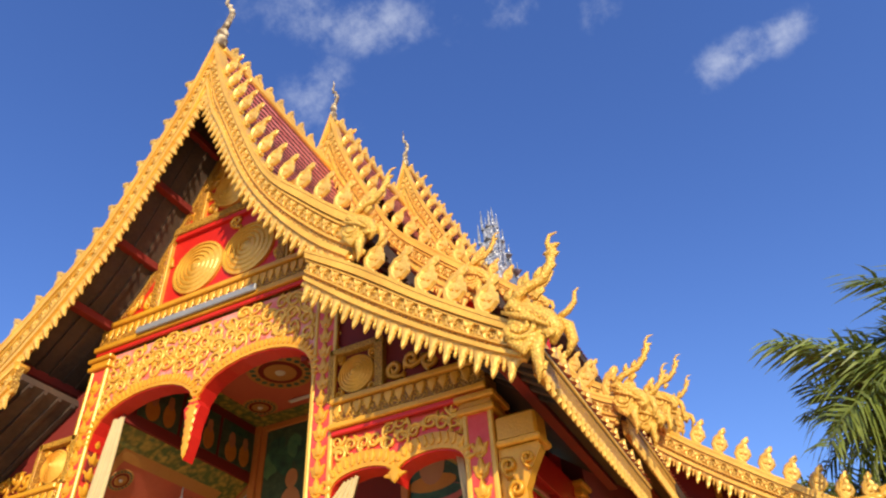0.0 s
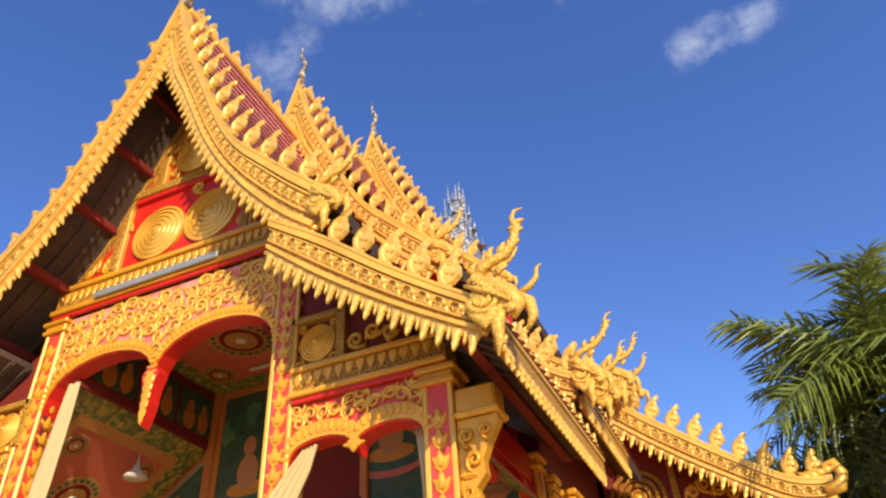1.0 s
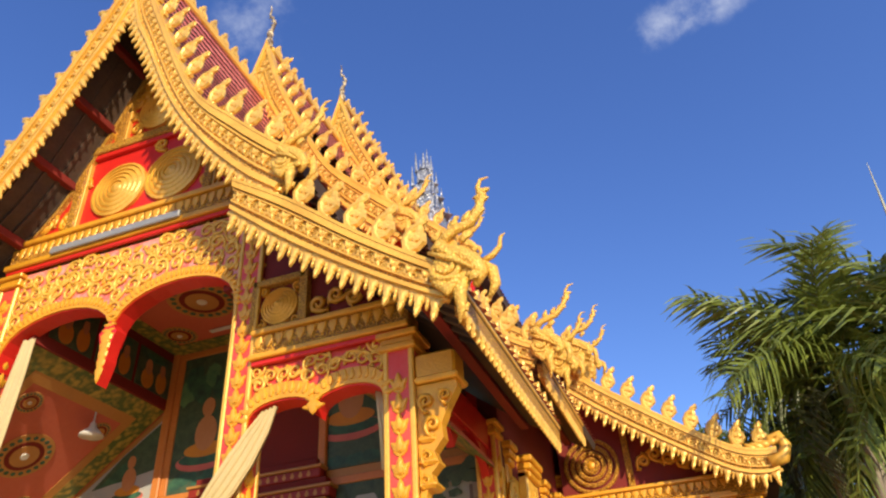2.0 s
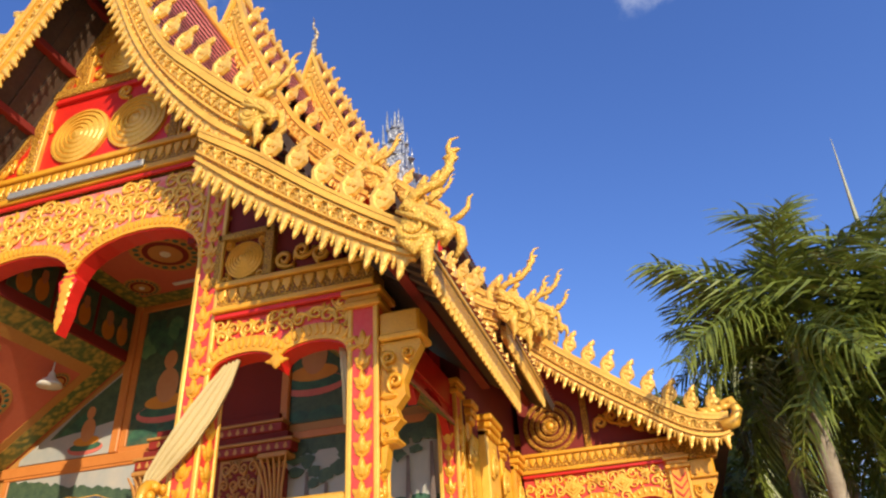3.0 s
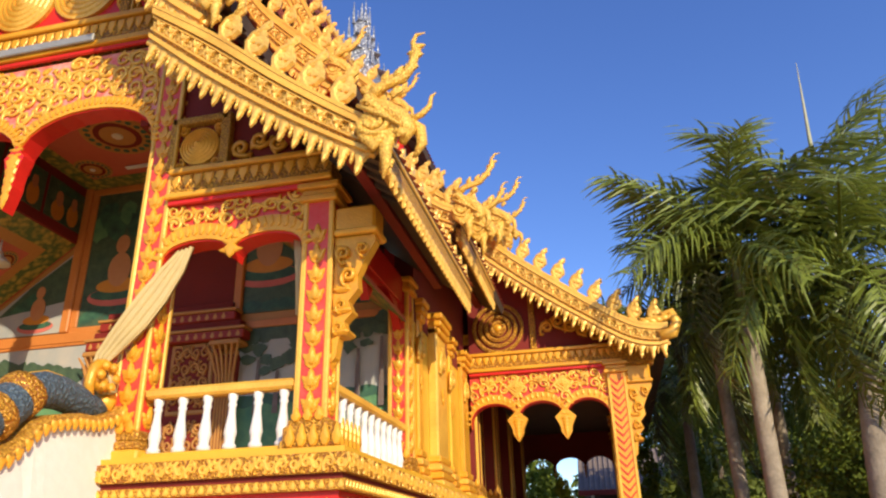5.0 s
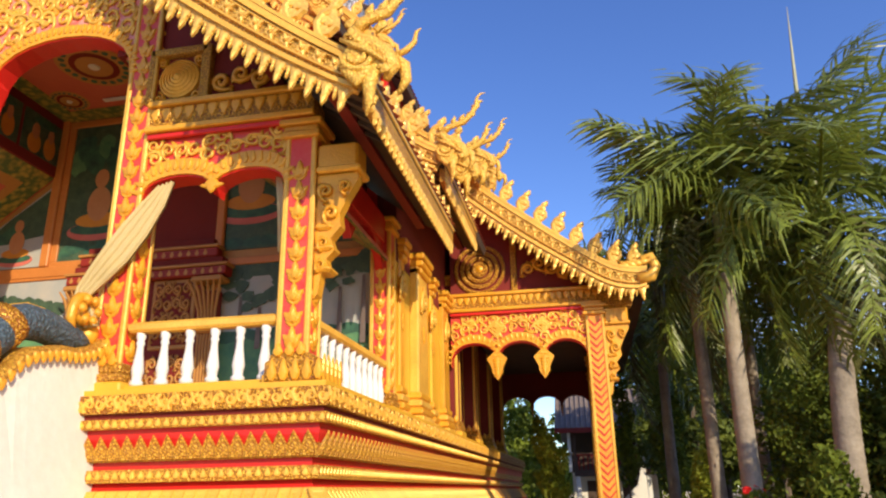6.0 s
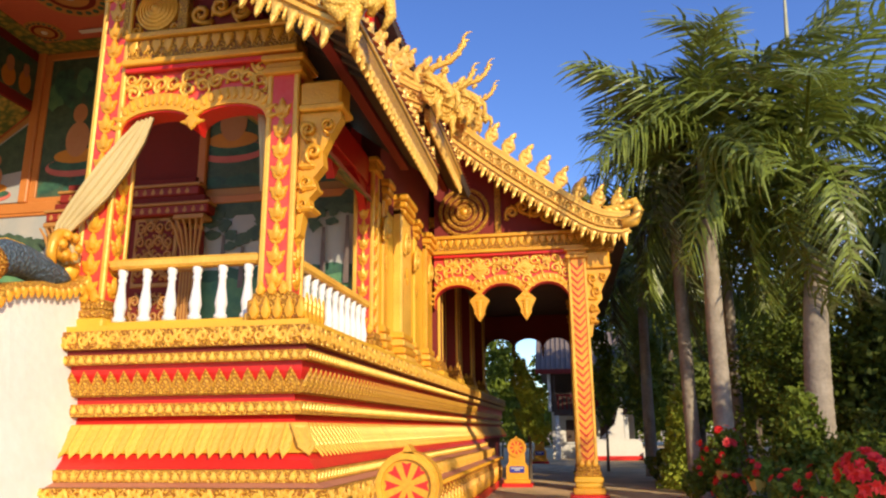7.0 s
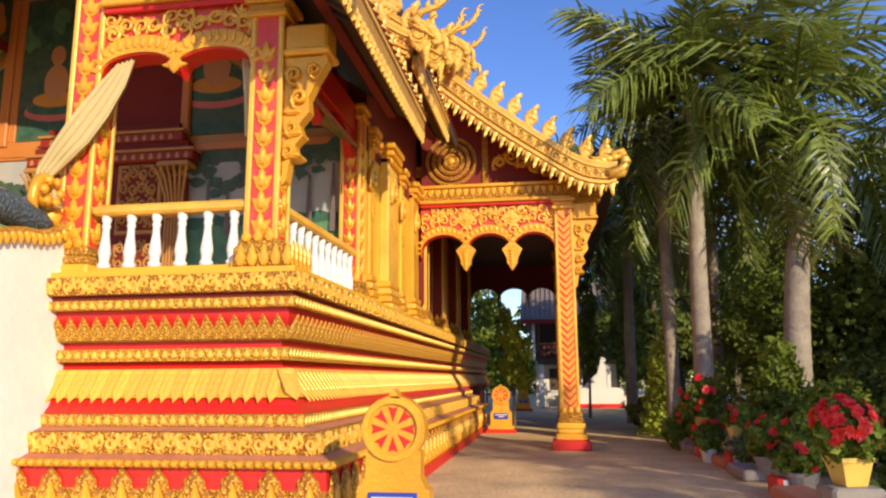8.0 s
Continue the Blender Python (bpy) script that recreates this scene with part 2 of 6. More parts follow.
# ---- mesh helpers ----
class Shape:
    def __init__(self):
        self.v, self.f = [], []

    def add(self, verts, faces):
        k = len(self.v)
        self.v += [tuple(p) for p in verts]
        self.f += [tuple(i + k for i in f) for f in faces]
        return self

    def join(self, other, m=None):
        return self.add([m @ Vector(p) for p in other.v] if m else other.v, other.f)

    def box(self, x0, x1, y0, y1, z0, z1):
        v = [(x, y, z) for x in (x0, x1) for y in (y0, y1) for z in (z0, z1)]
        return self.add(v, [(0, 1, 3, 2), (4, 6, 7, 5), (0, 4, 5, 1), (2, 3, 7, 6), (0, 2, 6, 4), (1, 5, 7, 3)])

    def block(self, x0, x1, y0, y1, z0, z1, c=0.012):
        """A box with chamfered upright edges and a chamfered top and bottom."""
        rings = []
        for z, s in ((z0, c), (z0 + c, 0), (z1 - c, 0), (z1, c)):
            a, b, d, e = x0 + s, x1 - s, y0 + s, y1 - s
            rings.append([(a + c, d, z), (b - c, d, z), (b, d + c, z), (b, e - c, z), (b - c, e, z), (a + c, e, z), (a, e - c, z), (a, d + c, z)])
        return self.rings(rings)

    def rings(self, rings, closed=True, caps=True):
        n = len(rings[0])
        v = [p for r in rings for p in r]
        f = []
        for i in range(len(rings) - 1):
            for j in range(n if closed else n - 1):
                k = (j + 1) % n
                f.append((i * n + j, i * n + k, (i + 1) * n + k, (i + 1) * n + j))
        if caps and closed:
            f.append(tuple(reversed(range(n))))
            f.append(tuple((len(rings) - 1) * n + j for j in range(n)))
        return self.add(v, f)

    def slab(self, outline, y0, y1):
        """An outline in (x, z), extruded from y0 to y1."""
        n = len(outline)
        v = [(x, y0, z) for x, z in outline] + [(x, y1, z) for x, z in outline]
        f = [tuple(range(n)), tuple(reversed(range(n, 2 * n)))] + [(j, j + n, (j + 1) % n + n, (j + 1) % n) for j in range(n)]
        return self.add(v, f)

    def ribbon(self, top, bottom, y0, y1):
        """A curved board between two lines in (x, z) of equal length."""
        return self.rings([[(a, y0, b), (a, y1, b), (c, y1, d), (c, y0, d)] for (a, b), (c, d) in zip(top, bottom)])

    def tube(self, pts, radii, n=6, flat=1.0):
        pts = [Vector(p) for p in pts]
        rings = []
        side = None
        for i, p in enumerate(pts):
            t = (pts[min(i + 1, len(pts) - 1)] - pts[max(i - 1, 0)]).normalized()
            if side is None:
                side = t.cross(Vector((0, 1, 0.01))).normalized()
            side = (side - t * side.dot(t)).normalized()
            up = t.cross(side)
            r = radii[i] if isinstance(radii, (list, tuple)) else radii
            rings.append([p + side * (r * math.cos(a)) + up * (r * flat * math.sin(a)) for a in [2 * math.pi * j / n for j in range(n)]])
        return self.rings(rings)

    def lathe(self, profile, cx=0.0, cy=0.0, n=12):
        return self.rings([[(cx + r * math.cos(2 * math.pi * j / n), cy + r * math.sin(2 * math.pi * j / n), z) for j in range(n)] for r, z in profile])

    def disc(self, profile, n=20, sx=1.0):
        """A lathe about the y axis, facing -y: radius and height in front of the wall."""
        return self.rings([[(r * sx * math.cos(2 * math.pi * j / n), -h, r * math.sin(2 * math.pi * j / n)) for j in range(n)] for r, h in profile])


def mesh_of(name, shape, mat, smooth=False):
    me = bpy.data.meshes.new(name)
    me.from_pydata(shape.v, [], shape.f)
    bm = bmesh.new()
    bm.from_mesh(me)
    bmesh.ops.recalc_face_normals(bm, faces=bm.faces)
    bm.to_mesh(me)
    bm.free()
    if mat:
        me.materials.append(mat)
    if smooth:
        me.polygons.foreach_set("use_smooth", [True] * len(me.polygons))
    me.update()
    return me


def thing(name, base, label, category="", group="", kind=""):
    ob = new(name)
    ob.empty_display_size = 0.2
    ob.location = base
    ob["base"] = tuple(base)
    return tagged(ob, label, category, group, kind)


def part(name, shape, mat, parent, label="", m=None, smooth=False):
    """One mesh under a thing or a part; its coordinates are the world's."""
    me = shape if isinstance(shape, bpy.types.Mesh) else mesh_of(name, shape, mat, smooth)
    ob = new(name, me)
    root = parent
    while root.parent:
        root = root.parent
    ob.parent = parent
    if m is not None:
        ob.matrix_basis = m
    if parent is root:
        ob.matrix_parent_inverse = Matrix.Translation(-Vector(root["base"]))
    else:
        ob.matrix_parent_inverse = parent.matrix_basis.inverted()
    return tagged(ob, label)


def spot(x, y, z, angle=0.0, sx=1.0, sz=1.0, sy=1.0, turn=0.0):
    """A pose for an ornament made in the x-z plane and facing -y: turned by angle in that plane, then by turn about z."""
    return Matrix.Translation((x, y, z)) @ Matrix.Rotation(radians(turn), 4, "Z") @ Matrix.Rotation(radians(-angle), 4, "Y") @ Matrix.Diagonal((sx, sy, sz, 1))


def smooth_line(pts, n):
    """n points evenly along a Catmull-Rom line through pts."""
    p = [Vector((*q, 0)) for q in pts]
    p = [p[0] * 2 - p[1]] + p + [p[-1] * 2 - p[-2]]
    fine = []
    for i in range(1, len(p) - 2):
        for k in range(12):
            t = k / 12
            a, b, c, d = p[i - 1], p[i], p[i + 1], p[i + 2]
            fine.append(0.5 * ((2 * b) + (c - a) * t + (2 * a - 5 * b + 4 * c - d) * t * t + (3 * b - a - 3 * c + d) * t ** 3))
    fine.append(p[-2])
    far = [0.0]
    for a, b in zip(fine, fine[1:]):
        far.append(far[-1] + (b - a).length)
    out = []
    for k in range(n):
        want = far[-1] * k / (n - 1)
        j = max(i for i in range(len(far)) if far[i] <= want + 1e-9)
        j = min(j, len(fine) - 2)
        t = (want - far[j]) / max(far[j + 1] - far[j], 1e-9)
        q = fine[j].lerp(fine[j + 1], t)
        out.append((q.x, q.y))
    return out


def between(a, b, t):
    return [(p[0] + (q[0] - p[0]) * t, p[1] + (q[1] - p[1]) * t) for p, q in zip(a, b)]


# ---- ornaments, made once ----
def leaf_shape(w, h, lift, notch=0.0, base=0.35):
    """A pointed leaf in x-z, its base at the origin and its point up, domed towards -y."""
    half = [(0.5 * base, 0.0), (0.5, 0.28), (0.42, 0.52), (0.30 - notch, 0.60), (0.26, 0.78), (0.0, 1.0)]
    rim = [(x * w, z * h) for x, z in half] + [(-x * w, z * h) for x, z in reversed(half[:-1])]
    s = Shape()
    n = len(rim)
    v = [(x, 0, z) for x, z in rim] + [(x * 0.75, -lift * 0.7, z * 0.85 + 0.06 * h) for x, z in rim] + [(0, -lift, 0.42 * h)]
    f = [(j, (j + 1) % n, (j + 1) % n + n, j + n) for j in range(n)] + [(j + n, (j + 1) % n + n, 2 * n) for j in range(n)] + [tuple(reversed(range(n)))]
    return s.add(v, f)


def curl_points(r, turns=1.35, steps=12, tail=0.9):
    """A spiral that begins in a stem below and winds up to its eye."""
    pts = [(-r * 0.9, -r * tail * 1.5), (-r * 1.1, -r * 0.6)]
    for i in range(steps + 1):
        a = math.pi - 2 * math.pi * turns * i / steps
        k = r * (1 - 0.78 * i / steps)
        pts.append((k * math.cos(a), k * math.sin(a)))
    return pts


def curl(r=0.12, thick=0.03, turns=1.35, steps=12):
    p = curl_points(r, turns, steps)
    rad = [thick * (0.7 + 0.6 * math.sin(math.pi * min(1, i / (len(p) - 3)) * 0.8 + 0.4)) for i in range(len(p))]
    s = Shape().tube([(x, -thick * 0.5, z) for x, z in p], rad, 5)
    s.join(leaf_shape(r * 0.9, r * 1.4, thick), spot(-r * 1.1, 0, -r * 0.3, -55))
    s.join(leaf_shape(r * 0.7, r * 1.2, thick), spot(r * 0.5, 0, r * 0.55, 35))
    s.join(leaf_shape(r * 0.6, r * 1.0, thick), spot(-r * 0.5, 0, -r * 1.1, 95))
    return s


def flame_crest(h):
    """A curled flame bud in x-z with its foot at the origin: a coiled body with a hooked tip and a frill of leaves down its back."""
    s = Shape()
    hook = [(0.06, 0.0), (-0.10, 0.14), (-0.20, 0.34), (-0.16, 0.56), (0.0, 0.72), (0.12, 0.86), (0.10, 1.0)]
    s.tube([(x * h, 0, z * h) for x, z in hook], [h * k for k in (0.10, 0.10, 0.10, 0.10, 0.085, 0.05, 0.008)], 7)
    coil = [(-0.02, 0.10), (0.14, 0.18), (0.22, 0.34), (0.16, 0.50), (0.02, 0.52), (-0.03, 0.40), (0.06, 0.33)]
    s.tube([(x * h, 0, z * h) for x, z in coil], [h * k for k in (0.08, 0.085, 0.09, 0.085, 0.08, 0.07, 0.06)], 6)
    for x, z, ang, k in ((-0.20, 0.20, -72, 0.30), (-0.26, 0.36, -58, 0.34), (-0.22, 0.54, -42, 0.36), (-0.08, 0.68, -24, 0.36), (0.14, 0.52, 34, 0.36), (0.22, 0.36, 58, 0.32), (0.22, 0.18, 80, 0.26)):
        s.join(leaf_shape(0.20 * h, k * h, 0.06 * h, 0.02, 0.5), spot(x * h * 0.8, -0.02 * h, z * h, ang))
        s.join(leaf_shape(0.20 * h, k * h, 0.06 * h, 0.02, 0.5), spot(x * h * 0.8, 0.02 * h, z * h, -ang, turn=180))
    s.block(-0.16 * h, 0.18 * h, -0.10 * h, 0.10 * h, -0.06 * h, 0.07 * h, 0.02 * h)
    return s


def tooth_shape(w, h):
    """A pendant lily hanging down from the origin: a drop between two curled side leaves under a small collar."""
    s = Shape()
    s.join(leaf_shape(w * 0.50, h * 0.72, 0.05, base=0.7), spot(0, -0.012, 0, 180))
    s.join(leaf_shape(w * 0.26, h * 0.42, 0.045, base=0.5), spot(0, -0.008, -h * 0.58, 180))
    for k in (-1, 1):
        s.join(leaf_shape(w * 0.36, h * 0.56, 0.05, base=0.6), spot(k * w * 0.22, 0, 0.01, 180 - k * 24))
        s.join(leaf_shape(w * 0.22, h * 0.30, 0.04, base=0.6), spot(k * w * 0.12, -0.01, -h * 0.45, 180 - k * 42))
    s.block(-w * 0.48, w * 0.48, -0.04, 0.02, -0.045, 0.03, 0.012)
    return s


def tulip_shape(w, h, lift):
    """The lily of the column shafts: a pointed heart between two side petals on a small chevron."""
    s = Shape()
    s.join(leaf_shape(w * 0.44, h * 0.80, lift, base=0.3), spot(0, -0.008, h * 0.02, 0))
    for k in (-1, 1):
        s.join(leaf_shape(w * 0.40, h * 0.66, lift * 0.8, base=0.3), spot(k * w * 0.03, 0, h * 0.02, k * 42))
        s.join(leaf_shape(w * 0.17, h * 0.42, lift * 0.5, base=0.6), spot(k * w * 0.02, 0, -h * 0.12, k * 58))
    return s


def field_flower(w):
    """A four-leaved flower with curled corners, for the carved field of a barge board."""
    s = Shape()
    for k in range(4):
        s.join(leaf_shape(w * 0.34, w * 0.52, 0.04, base=0.3), spot(0, 0, 0, 45 + 90 * k))
        s.join(leaf_shape(w * 0.20, w * 0.40, 0.03, base=0.3), spot(0, 0, 0, 90 * k))
    s.join(Shape().disc([(0.13 * w, 0), (0.12 * w, 0.04), (0.05 * w, 0.06), (0.01 * w, 0.065)], 8))
    return s


TOOTH = mesh_of("tooth", tooth_shape(0.23, 0.30), ROOF_LEAF)
TOOTH_SMALL = mesh_of("tooth", tooth_shape(0.13, 0.15), ROOF_LEAF)
CREST = mesh_of("crest", flame_crest(0.52), ROOF_LEAF)
CREST_BIG = mesh_of("crest", flame_crest(0.54), ROOF_LEAF)
CURL = mesh_of("scroll", curl(0.12, 0.032), GOLD, True)
CURL_FINE = mesh_of("scroll", curl(0.12, 0.022), GOLD_PALE, True)
CURL_PALE = mesh_of("scroll", curl(0.12, 0.032), GOLD_PALE, True)
CURL_OLD = mesh_of("scroll", curl(0.12, 0.024), OCHRE, True)
LEAF_OLD = mesh_of("leaf", leaf_shape(0.12, 0.2, 0.03), OCHRE)
TULIP = mesh_of("leaf", tulip_shape(0.24, 0.23, 0.045), GOLD)
LEAF = mesh_of("leaf", leaf_shape(0.12, 0.2, 0.03), GOLD)
PETAL = mesh_of("petal", leaf_shape(0.15, 0.2, 0.03, base=0.9), GOLD)
PETAL_BIG = mesh_of("petal", leaf_shape(0.30, 0.42, 0.05, base=0.8), GOLD_CARVED)
BEAD = mesh_of("bead", Shape().disc([(0.045, 0), (0.042, 0.025), (0.022, 0.045), (0.004, 0.05)], 7), GOLD)
FIELD = mesh_of("flower", field_flower(0.25), ROOF_LEAF)
DIAMOND = mesh_of("diamond", Shape().disc([(0.16, 0), (0.15, 0.03), (0.10, 0.03), (0.085, 0.05), (0.05, 0.05), (0.03, 0.07), (0.004, 0.08)], 4, 1.2), GOLD_PALE)

# ---- the temple: main lines ----
XC, YF, YB = -7.65, 7.26, 6.13       # axis of the building, front of the porch, face of the front barge boards
PX, PY = -2.5, 6.96                  # corner of the plinth's top course
UP_TOP = [(0.0, 14.70), (0.45, 13.15), (0.92, 11.99), (1.80, 10.05), (2.65, 9.07), (3.46, 8.27), (3.80, 8.02)]
UP_LOW = [(0.0, 13.25), (0.30, 12.30), (0.62, 11.66), (1.40, 10.00), (2.16, 8.86), (2.90, 8.02), (3.45, 7.55)]
LO_TOP = [(2.79, 7.88), (3.66, 7.26), (4.60, 6.48), (5.45, 5.85), (5.80, 5.66)]
LO_LOW = [(2.79, 7.43), (3.68, 6.68), (4.58, 6.02), (5.29, 5.56), (5.62, 5.38)]

ground = thing("ground", (0, 0, 0), "worn grey concrete temple yard with fine cracks", "ground", kind="structure")
yard = Shape()
xs = [-3000, -300, -60, -12, -6, 0, 6, 12, 60, 300, 3000]
ys = [-3000, -300, -40, -10, 0, 6, 12, 20, 30, 45, 80, 300, 3000]
yard.add([(x, y, 0.0) for y in ys for x in xs], [(j * len(xs) + i, j * len(xs) + i + 1, (j + 1) * len(xs) + i + 1, (j + 1) * len(xs) + i) for j in range(len(ys) - 1) for i in range(len(xs) - 1)])
part("yard", yard, CONCRETE, ground)

# plinth: courses swept round the corner; how far each stands out from the top course, and its heights
plinth = thing("plinth", (PX, PY, 0), "stepped red and gold temple plinth with carved mouldings", "plinth", kind="structure")
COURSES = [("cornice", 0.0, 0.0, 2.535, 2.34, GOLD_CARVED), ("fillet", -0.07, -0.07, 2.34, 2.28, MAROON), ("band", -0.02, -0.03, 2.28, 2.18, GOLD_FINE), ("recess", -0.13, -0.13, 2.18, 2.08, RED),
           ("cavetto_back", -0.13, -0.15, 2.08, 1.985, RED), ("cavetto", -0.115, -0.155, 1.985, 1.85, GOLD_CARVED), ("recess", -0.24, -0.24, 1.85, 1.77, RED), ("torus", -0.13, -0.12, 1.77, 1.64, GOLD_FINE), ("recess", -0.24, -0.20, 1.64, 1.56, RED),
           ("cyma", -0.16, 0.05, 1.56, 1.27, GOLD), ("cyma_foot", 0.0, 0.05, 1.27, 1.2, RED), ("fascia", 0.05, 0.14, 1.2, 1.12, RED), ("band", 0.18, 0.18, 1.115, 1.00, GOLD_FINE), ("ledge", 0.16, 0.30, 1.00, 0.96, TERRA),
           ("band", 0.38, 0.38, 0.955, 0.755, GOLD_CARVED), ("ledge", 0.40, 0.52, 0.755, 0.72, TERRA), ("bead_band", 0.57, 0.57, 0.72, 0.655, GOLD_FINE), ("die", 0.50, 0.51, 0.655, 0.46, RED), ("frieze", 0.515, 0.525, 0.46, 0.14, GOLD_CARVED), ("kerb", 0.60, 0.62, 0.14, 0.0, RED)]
SIDE_END = 21.2
for name, o1, o0, z1, z0, mat in COURSES:
    s = Shape()
    rings = []
    for px, py, kx, ky in ((-12.9, PY, 0, -1), (PX, PY, 1, -1), (PX, SIDE_END if o0 > 0.1 else 29.5, 1, 0)):
        inner = -1.3
        rings.append([(px + kx * o, py + ky * o, z) for o, z in ((o1, z1), (0.5 * (o0 + o1) + (0.02 if name in ("torus", "cornice") else 0.0), 0.5 * (z0 + z1)), (o0, z0), (inner, z0), (inner, z1))])
    s.rings(rings)
    part(name, s, mat, plinth)
inner = Shape()
inner.box(-12.0, PX - 0.3, PY + 0.35, 30, 0, 2.53)
part("core", inner, MAROON, plinth)
floor = thing("floor", (-6, 9, 2.53), "dark red porch floor slab", "floor", kind="structure")
part("slab", Shape().box(-12.6, PX - 0.05, PY + 0.05, 30, 2.536, 2.60), YELLOW, floor)


def petal_row(mesh, out, z, step, up, tilt, x0=-5.6, wide=1.0, high=1.0):
    n = int((PX + out - x0) / step)
    for i in range(n):
        m = spot(PX + out - step * (i + 0.5), PY - out, z, 0 if up else 180, wide, high) @ Matrix.Rotation(radians(tilt), 4, "X")
        part("petal", mesh, None, plinth, m=m)
    n = int((SIDE_END - PY + out) / step)
    for i in range(n):
        m = spot(PX + out, PY - out + step * (i + 0.5), z, 0 if up else 180, wide, high, turn=90) @ Matrix.Rotation(radians(tilt), 4, "X")
        part("petal", mesh, None, plinth, m=m)


SCROLL_FLAT = mesh_of("scroll", curl(0.055, 0.014, 1.1, 7), GOLD_PALE)
LEAF_FLAT = mesh_of("leaf", leaf_shape(0.07, 0.085, 0.018, base=0.6), GOLD_PALE)


def zigzag_petal(w, h, lift):
    """A broad triangular petal with a raised midrib and a recessed heart, base at the origin, point up."""
    rim = [(0.5, 0), (0.52, 0.42), (0.3, 0.7), (0, 1), (-0.3, 0.7), (-0.52, 0.42), (-0.5, 0)]
    v = [(x * w, 0, z * h) for x, z in rim] + [(x * w * 0.86, -lift, (z * 0.86 + 0.07) * h) for x, z in rim] + [(x * w * 0.55, -lift * 0.55, (z * 0.62 + 0.1) * h) for x, z in rim] + [(0, -lift * 1.5, 0.34 * h)]
    n = len(rim)
    f = [(j + k, (j + 1) % n + k, (j + 1) % n + n + k, j + n + k) for k in (0, n) for j in range(n)] + [(j + 2 * n, (j + 1) % n + 2 * n, 3 * n) for j in range(n)]
    return Shape().add(v, f)


def cyma_petal(w, h, lift):
    """A straight-sided petal with a pointed end and a sunk heart, base at the origin, point up."""
    rim = [(0.5, 0), (0.5, 0.74), (0, 1), (-0.5, 0.74), (-0.5, 0)]
    n = len(rim)
    v = []
    for k, dz, out in ((1.0, 0.0, 0.0), (0.92, 0.03, 1.0), (0.66, 0.12, 1.0), (0.55, 0.16, 0.3)):
        v += [(x * w * k, -lift * out, (z * (1 - 2 * dz) + dz) * h) for x, z in rim]
    v.append((0, -lift * 1.1, 0.5 * h))
    f = [(j + k, (j + 1) % n + k, (j + 1) % n + n + k, j + n + k) for k in (0, n, 2 * n) for j in range(n)] + [(j + 3 * n, (j + 1) % n + 3 * n, 4 * n) for j in range(n)]
    return Shape().add(v, f)


ZIG_UP = mesh_of("petal", zigzag_petal(0.157, 0.275, 0.022), GOLD_FINE)
ZIG_DOWN = mesh_of("petal", cyma_petal(0.124, 0.42, 0.016), GOLD_PALE)
petal_row(ZIG_UP, -0.152, 1.855, 0.155, True, 18)
petal_row(ZIG_DOWN, -0.15, 1.558, 0.127, False, 36)
part("corner_petal", ZIG_DOWN, None, plinth, m=spot(PX - 0.155, PY + 0.155, 1.556, 180, 1.5, 1.08, turn=45) @ Matrix.Rotation(radians(44), 4, "X"))
petal_row(LEAF_FLAT, 0.53, 0.2, 0.12, True, 0, wide=1.5, high=2.2)
petal_row(PETAL_BIG, 0.525, 0.15, 0.36, True, 0, high=1.2, wide=1.3)
petal_row(TULIP, 0.555, 0.2, 0.36, True, 0, high=1.7, wide=1.2)
petal_row(TULIP, 0.535, 0.16, 0.18, True, 0, high=0.9, wide=0.6)
def scroll_row(out, z, step, k, piece="scroll"):
    """Flat scrolls, turned up and down in turn, along one course."""
    front = int((PX + out + 5.5) / step)
    side = int((SIDE_END - PY + out) / step)
    for i in range(front + side):
        place = (PX + out - step * (i + 0.5), PY - out) if i < front else (PX + out, PY - out + step * (i - front + 0.5))
        part(piece, SCROLL_FLAT, None, plinth, m=spot(*place, z, 0 if i % 2 else 180, k if i % 4 < 2 else -k, k, turn=0 if i < front else 90))


scroll_row(0.012, 2.437, 0.125, 1.15)
scroll_row(0.38, 0.855, 0.125, 1.2)
petal_row(LEAF_FLAT, -0.022, 2.19, 0.1, True, 0)
petal_row(LEAF_FLAT, -0.105, 1.67, 0.1, True, 0)
petal_row(LEAF_FLAT, 0.18, 1.015, 0.1, True, 0)
petal_row(LEAF_FLAT, 0.535, 0.44, 0.36, True, 0, wide=1.6, high=1.6)
for out, z, k in ((0.0, 2.36, 1.5), (-0.03, 2.185, 1.0), (-0.15, 1.86, 2.2), (-0.125, 1.65, 1.0), (0.18, 1.01, 1.0), (0.38, 0.765, 1.6)):
    part("corner_leaf", LEAF_FLAT, None, plinth, m=spot(PX + out - 0.02, PY - out + 0.02, z, 0, 1.6, k, turn=45))
petal_row(BEAD, 0.57, 0.69, 0.09, True, 0, wide=0.8, high=0.8)


# ---- columns ----
CHEVRON = mesh_of("chevron", Shape().slab([(0, 0.0), (0.11, 0.12), (0.11, 0.15), (0, 0.035), (-0.11, 0.15), (-0.11, 0.12)], -0.02, 0.01), RED)


